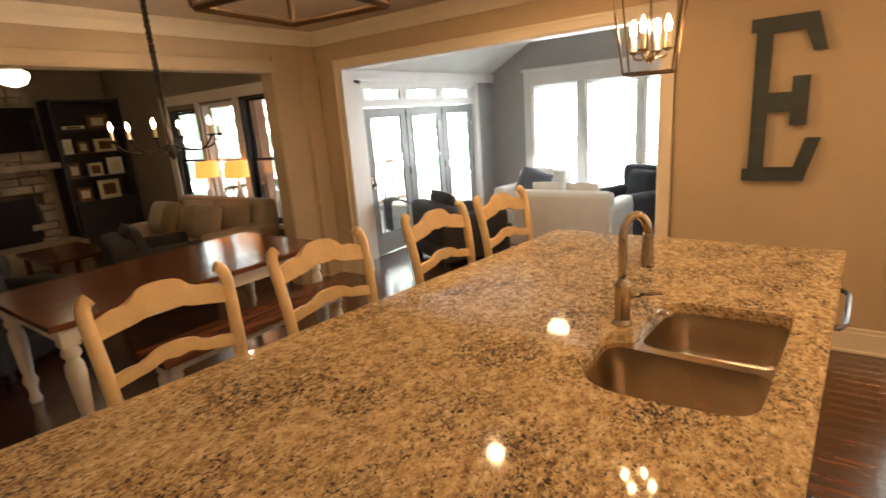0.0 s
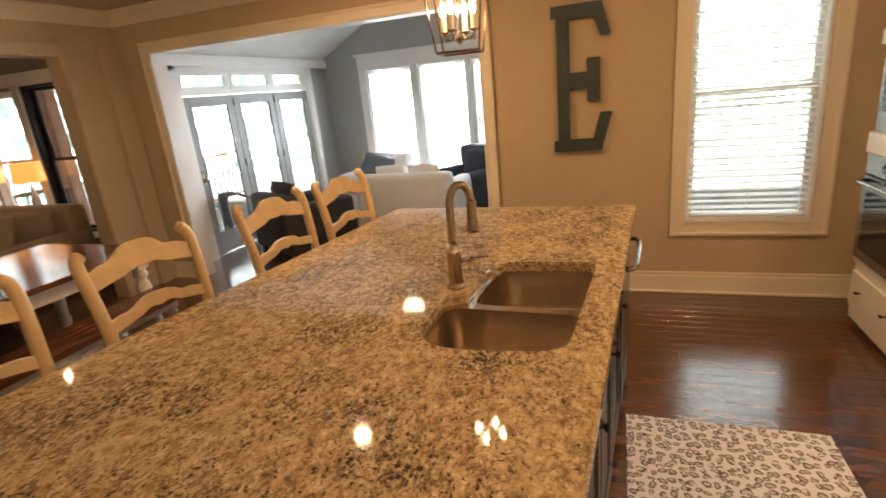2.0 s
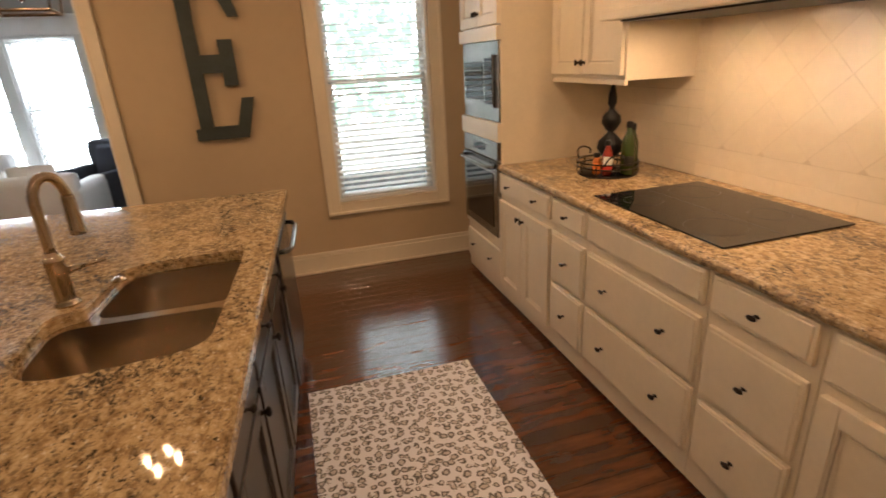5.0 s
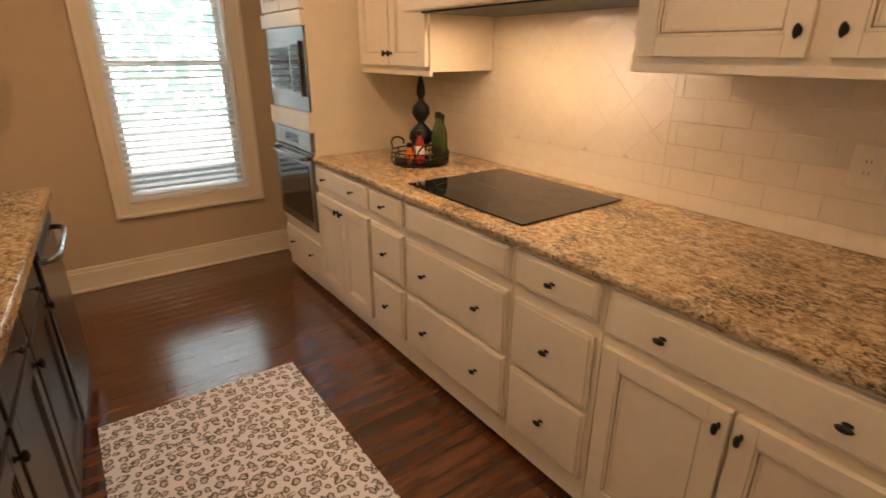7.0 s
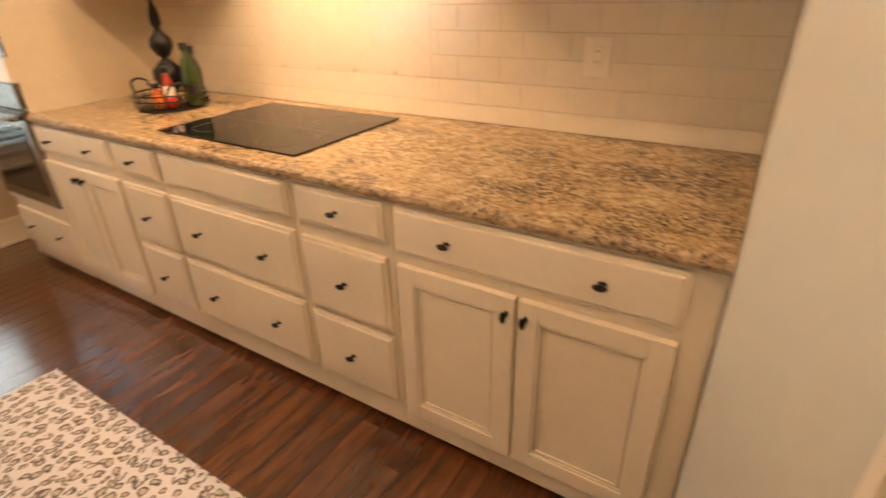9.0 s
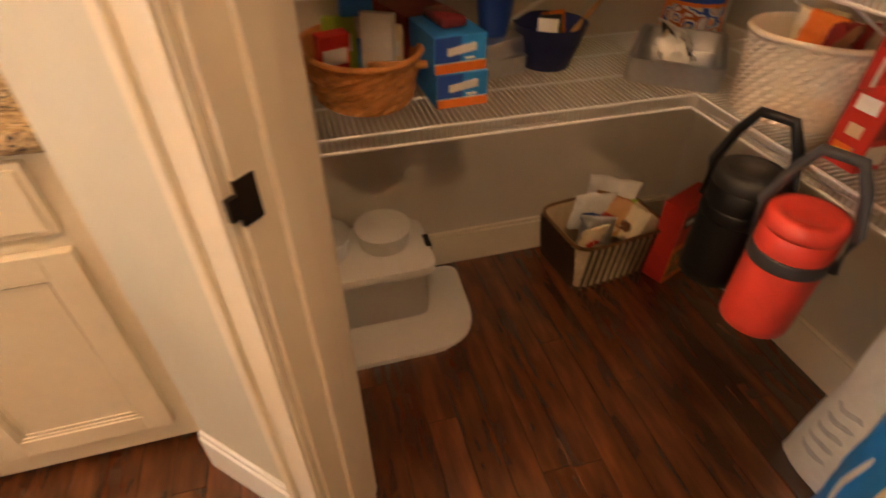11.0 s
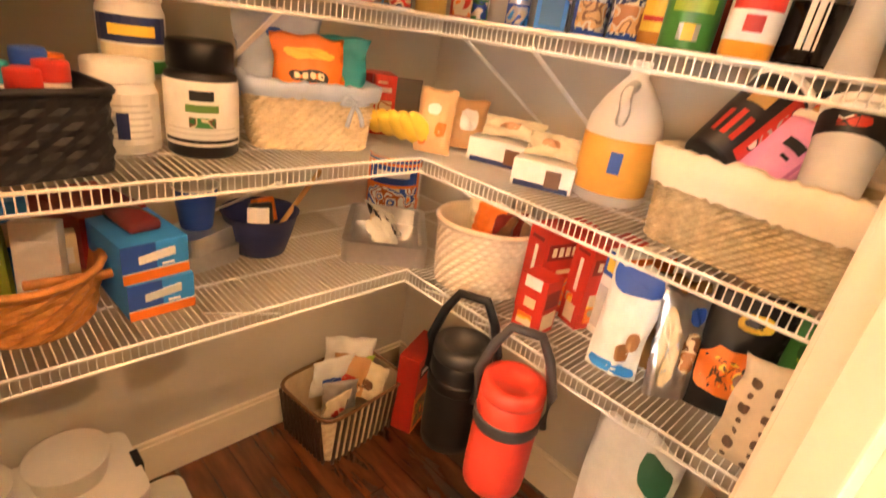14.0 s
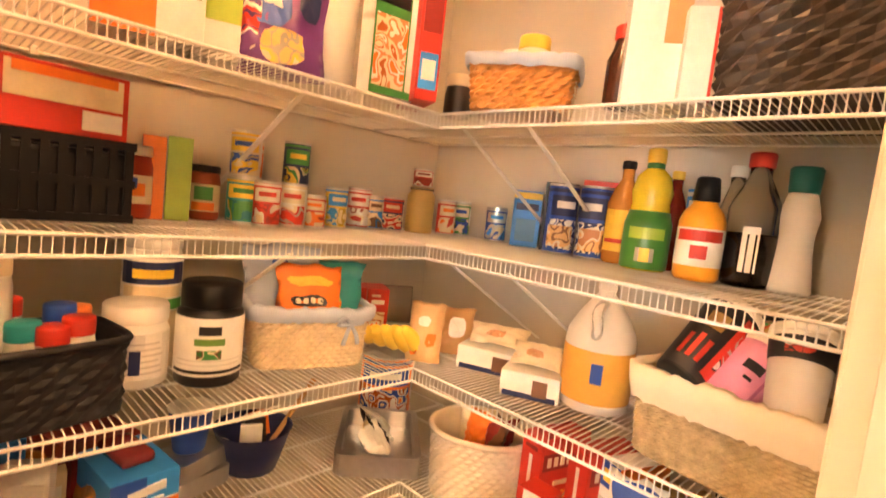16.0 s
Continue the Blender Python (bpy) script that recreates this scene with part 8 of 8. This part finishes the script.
part("bowl", lathe([(0.03, 2.32), (0.11, 2.35), (0.155, 2.42), (0.15, 2.47), (0.1, 2.49)], 24, (-7.5, -0.75, 0)), glow("lit_bowl", (1.0, 0.74, 0.44), 14), cf, "lit glass bowl", True)
part("motor", lathe([(0.1, 2.49), (0.13, 2.51), (0.13, 2.6), (0.03, 2.64), (0.02, 2.75)], 24, (-7.5, -0.75, 0)), IRON, cf, smooth=True)
for k in range(5):
    part("blade", boxes((0.15, 0.72, -0.065, 0.065, 2.535, 2.547), bevel=0.004, m=Matrix.Translation((-7.5, -0.75, 0)) @ Matrix.Rotation(k * 1.2566 + 0.5, 4, "Z") @ Matrix.Rotation(0.02, 4, "X")), DARKWOOD, cf)

# ---- backsplash tiles ----
grout = setting("backsplash", boxes((EAST - 0.0082, EAST, -2.918, -0.012, 0.921, 1.70)), GROUT, "tiled cream backsplash with a diamond panel", "backsplash")
tile_mesh = {}


def tile(y0, y1, z0, z1):
    key = (round(y1 - y0, 4), round(z1 - z0, 4))
    if key not in tile_mesh:
        o = part("tile", boxes((-0.006, 0, 0, key[0], 0, key[1]), bevel=0.0015), TILE, grout)
        tile_mesh[key] = o.data
    else:
        o = new("tile", tile_mesh[key])
        o.parent = grout
        o.matrix_parent_inverse = grout.matrix_basis.inverted()
    o.matrix_basis = Matrix.Translation((EAST - 0.004 + 0.0003 * noise.noise((y0 * 9, z0 * 9, 1)), y0, z0))


G, TH, TWD = 0.0016, 0.0865, 0.173
row, z = 0, 0.9022
while z < 1.65:
    for a, b in ((-2.917, -1.76), (-1.76, -0.78), (-0.78, -0.014)):
        if a == -1.76 and z > 1.05:
            continue
        y = a
        first_w = TWD / 2 if row % 2 else TWD
        while y < b - 0.01:
            w = min(first_w, b - y)
            tile(y + G / 2, y + w - G / 2, max(z, 0.9215) + G / 2, z + TH - G / 2)
            y += w
            first_w = TWD
    z += TH
    row += 1
P0, P1, Q0, Q1 = -1.758, -0.782, 0.9022 + 2 * TH, 1.70
step = 0.152 * math.sqrt(2)
for i in range(-6, 9):
    for j in range(-6, 9):
        cy, cz = P0 + 0.07 + (i - j) * step / 2, Q0 + 0.02 + (i + j) * step / 2
        if cy < P0 - step / 2 or cy > P1 + step / 2 or cz < Q0 - step / 2 or cz > Q1 + step / 2:
            continue
        s = step / 2 - 0.0013
        bm = bmesh.new()
        vs = [bm.verts.new((EAST - 0.0095, cy + a * s, cz + b * s)) for a, b in ((1, 0), (0, 1), (-1, 0), (0, -1))]
        bm.faces.new(vs)
        for co, no in (((0, P0 + 0.001, 0), (0, -1, 0)), ((0, P1 - 0.001, 0), (0, 1, 0)), ((0, 0, Q0 + 0.001), (0, 0, -1)), ((0, 0, Q1), (0, 0, 1))):
            bmesh.ops.bisect_plane(bm, geom=bm.verts[:] + bm.edges[:] + bm.faces[:], plane_co=co, plane_no=no, clear_outer=True)
        if bm.faces and sum(f.calc_area() for f in bm.faces) > 0.0004:
            ex = bmesh.ops.extrude_face_region(bm, geom=bm.faces[:])
            bmesh.ops.translate(bm, vec=(0.0055, 0, 0), verts=[v for v in ex["geom"] if isinstance(v, bmesh.types.BMVert)])
            bmesh.ops.recalc_face_normals(bm, faces=bm.faces)
            part("diamond_tile", bm, TILE, grout)
        else:
            bm.free()

# ---- floor boards ----
floor = bpy.data.objects["floor"]
PLANK, rf = 0.083, random.Random(11)
plank_mesh = {}
y = -4.64
while y < 1.0:
    x = -0.45 + rf.uniform(-0.5, 0.0)
    east_end = 1.80 if y < -3.1 else 2.0
    while x < east_end:
        ln = rf.choice((0.7, 0.9, 1.1, 1.3))
        if x + ln > east_end:
            ln = max(0.1, math.ceil((east_end - x) * 10) / 10)
        if ln not in plank_mesh:
            bm = bmesh.new()
            box(bm, 0, ln - 0.0012, 0, PLANK - 0.0012, -0.006, 0.0)
            bmesh.ops.bevel(bm, geom=[e for e in bm.edges if all(v.co.z > -0.001 for v in e.verts)], offset=0.0012, segments=1, affect="EDGES")
            o = part("floorboard", bm, FLOORWOOD, floor)
            plank_mesh[ln] = o.data
        else:
            o = new("floorboard", plank_mesh[ln])
            o.parent = floor
            o.matrix_parent_inverse = floor.matrix_basis.inverted()
        o.matrix_basis = Matrix.Translation((x, y, -0.0004 * rf.random()))
        x += ln
    y += PLANK
verts, faces = [], []
for x0, x1, y0, y1 in ((-10.1, -0.45, -5.3, 1.0), (-4.7, -0.2, 1.0, 4.64)):
    y = y0
    while y < y1:
        x = x0 - rf.random()
        while x < x1:
            ln = rf.uniform(0.7, 1.5)
            n = len(verts)
            a, b = max(x, x0), min(x + ln - 0.0015, x1 - 0.1 if y0 > 0 else x1 - 0.55)
            if b > a:
                verts += [(a, y, 0), (b, y, 0), (b, y + PLANK - 0.0015, 0), (a, y + PLANK - 0.0015, 0), (a, y, -0.006), (b, y, -0.006), (b, y + PLANK - 0.0015, -0.006), (a, y + PLANK - 0.0015, -0.006)]
                faces += [(n, n + 1, n + 2, n + 3), (n, n + 4, n + 5, n + 1), (n + 1, n + 5, n + 6, n + 2), (n + 2, n + 6, n + 7, n + 3), (n + 3, n + 7, n + 4, n)]
            x += ln
        y += PLANK
me = bpy.data.meshes.new("far_floorboards")
me.from_pydata(verts, [], faces)
ISLWOOD = FLOORWOOD.copy()
gi = ISLWOOD.node_tree.nodes.new("ShaderNodeNewGeometry")
for link in list(ISLWOOD.node_tree.links):
    if link.from_socket.name == "Random":
        ISLWOOD.node_tree.links.new(gi.outputs["Random Per Island"], link.to_socket)
me.materials.append(ISLWOOD)
tagged(new("far_floorboards", me), "dark walnut stained floorboards reaching through the rooms", "floor", "", "stuff")
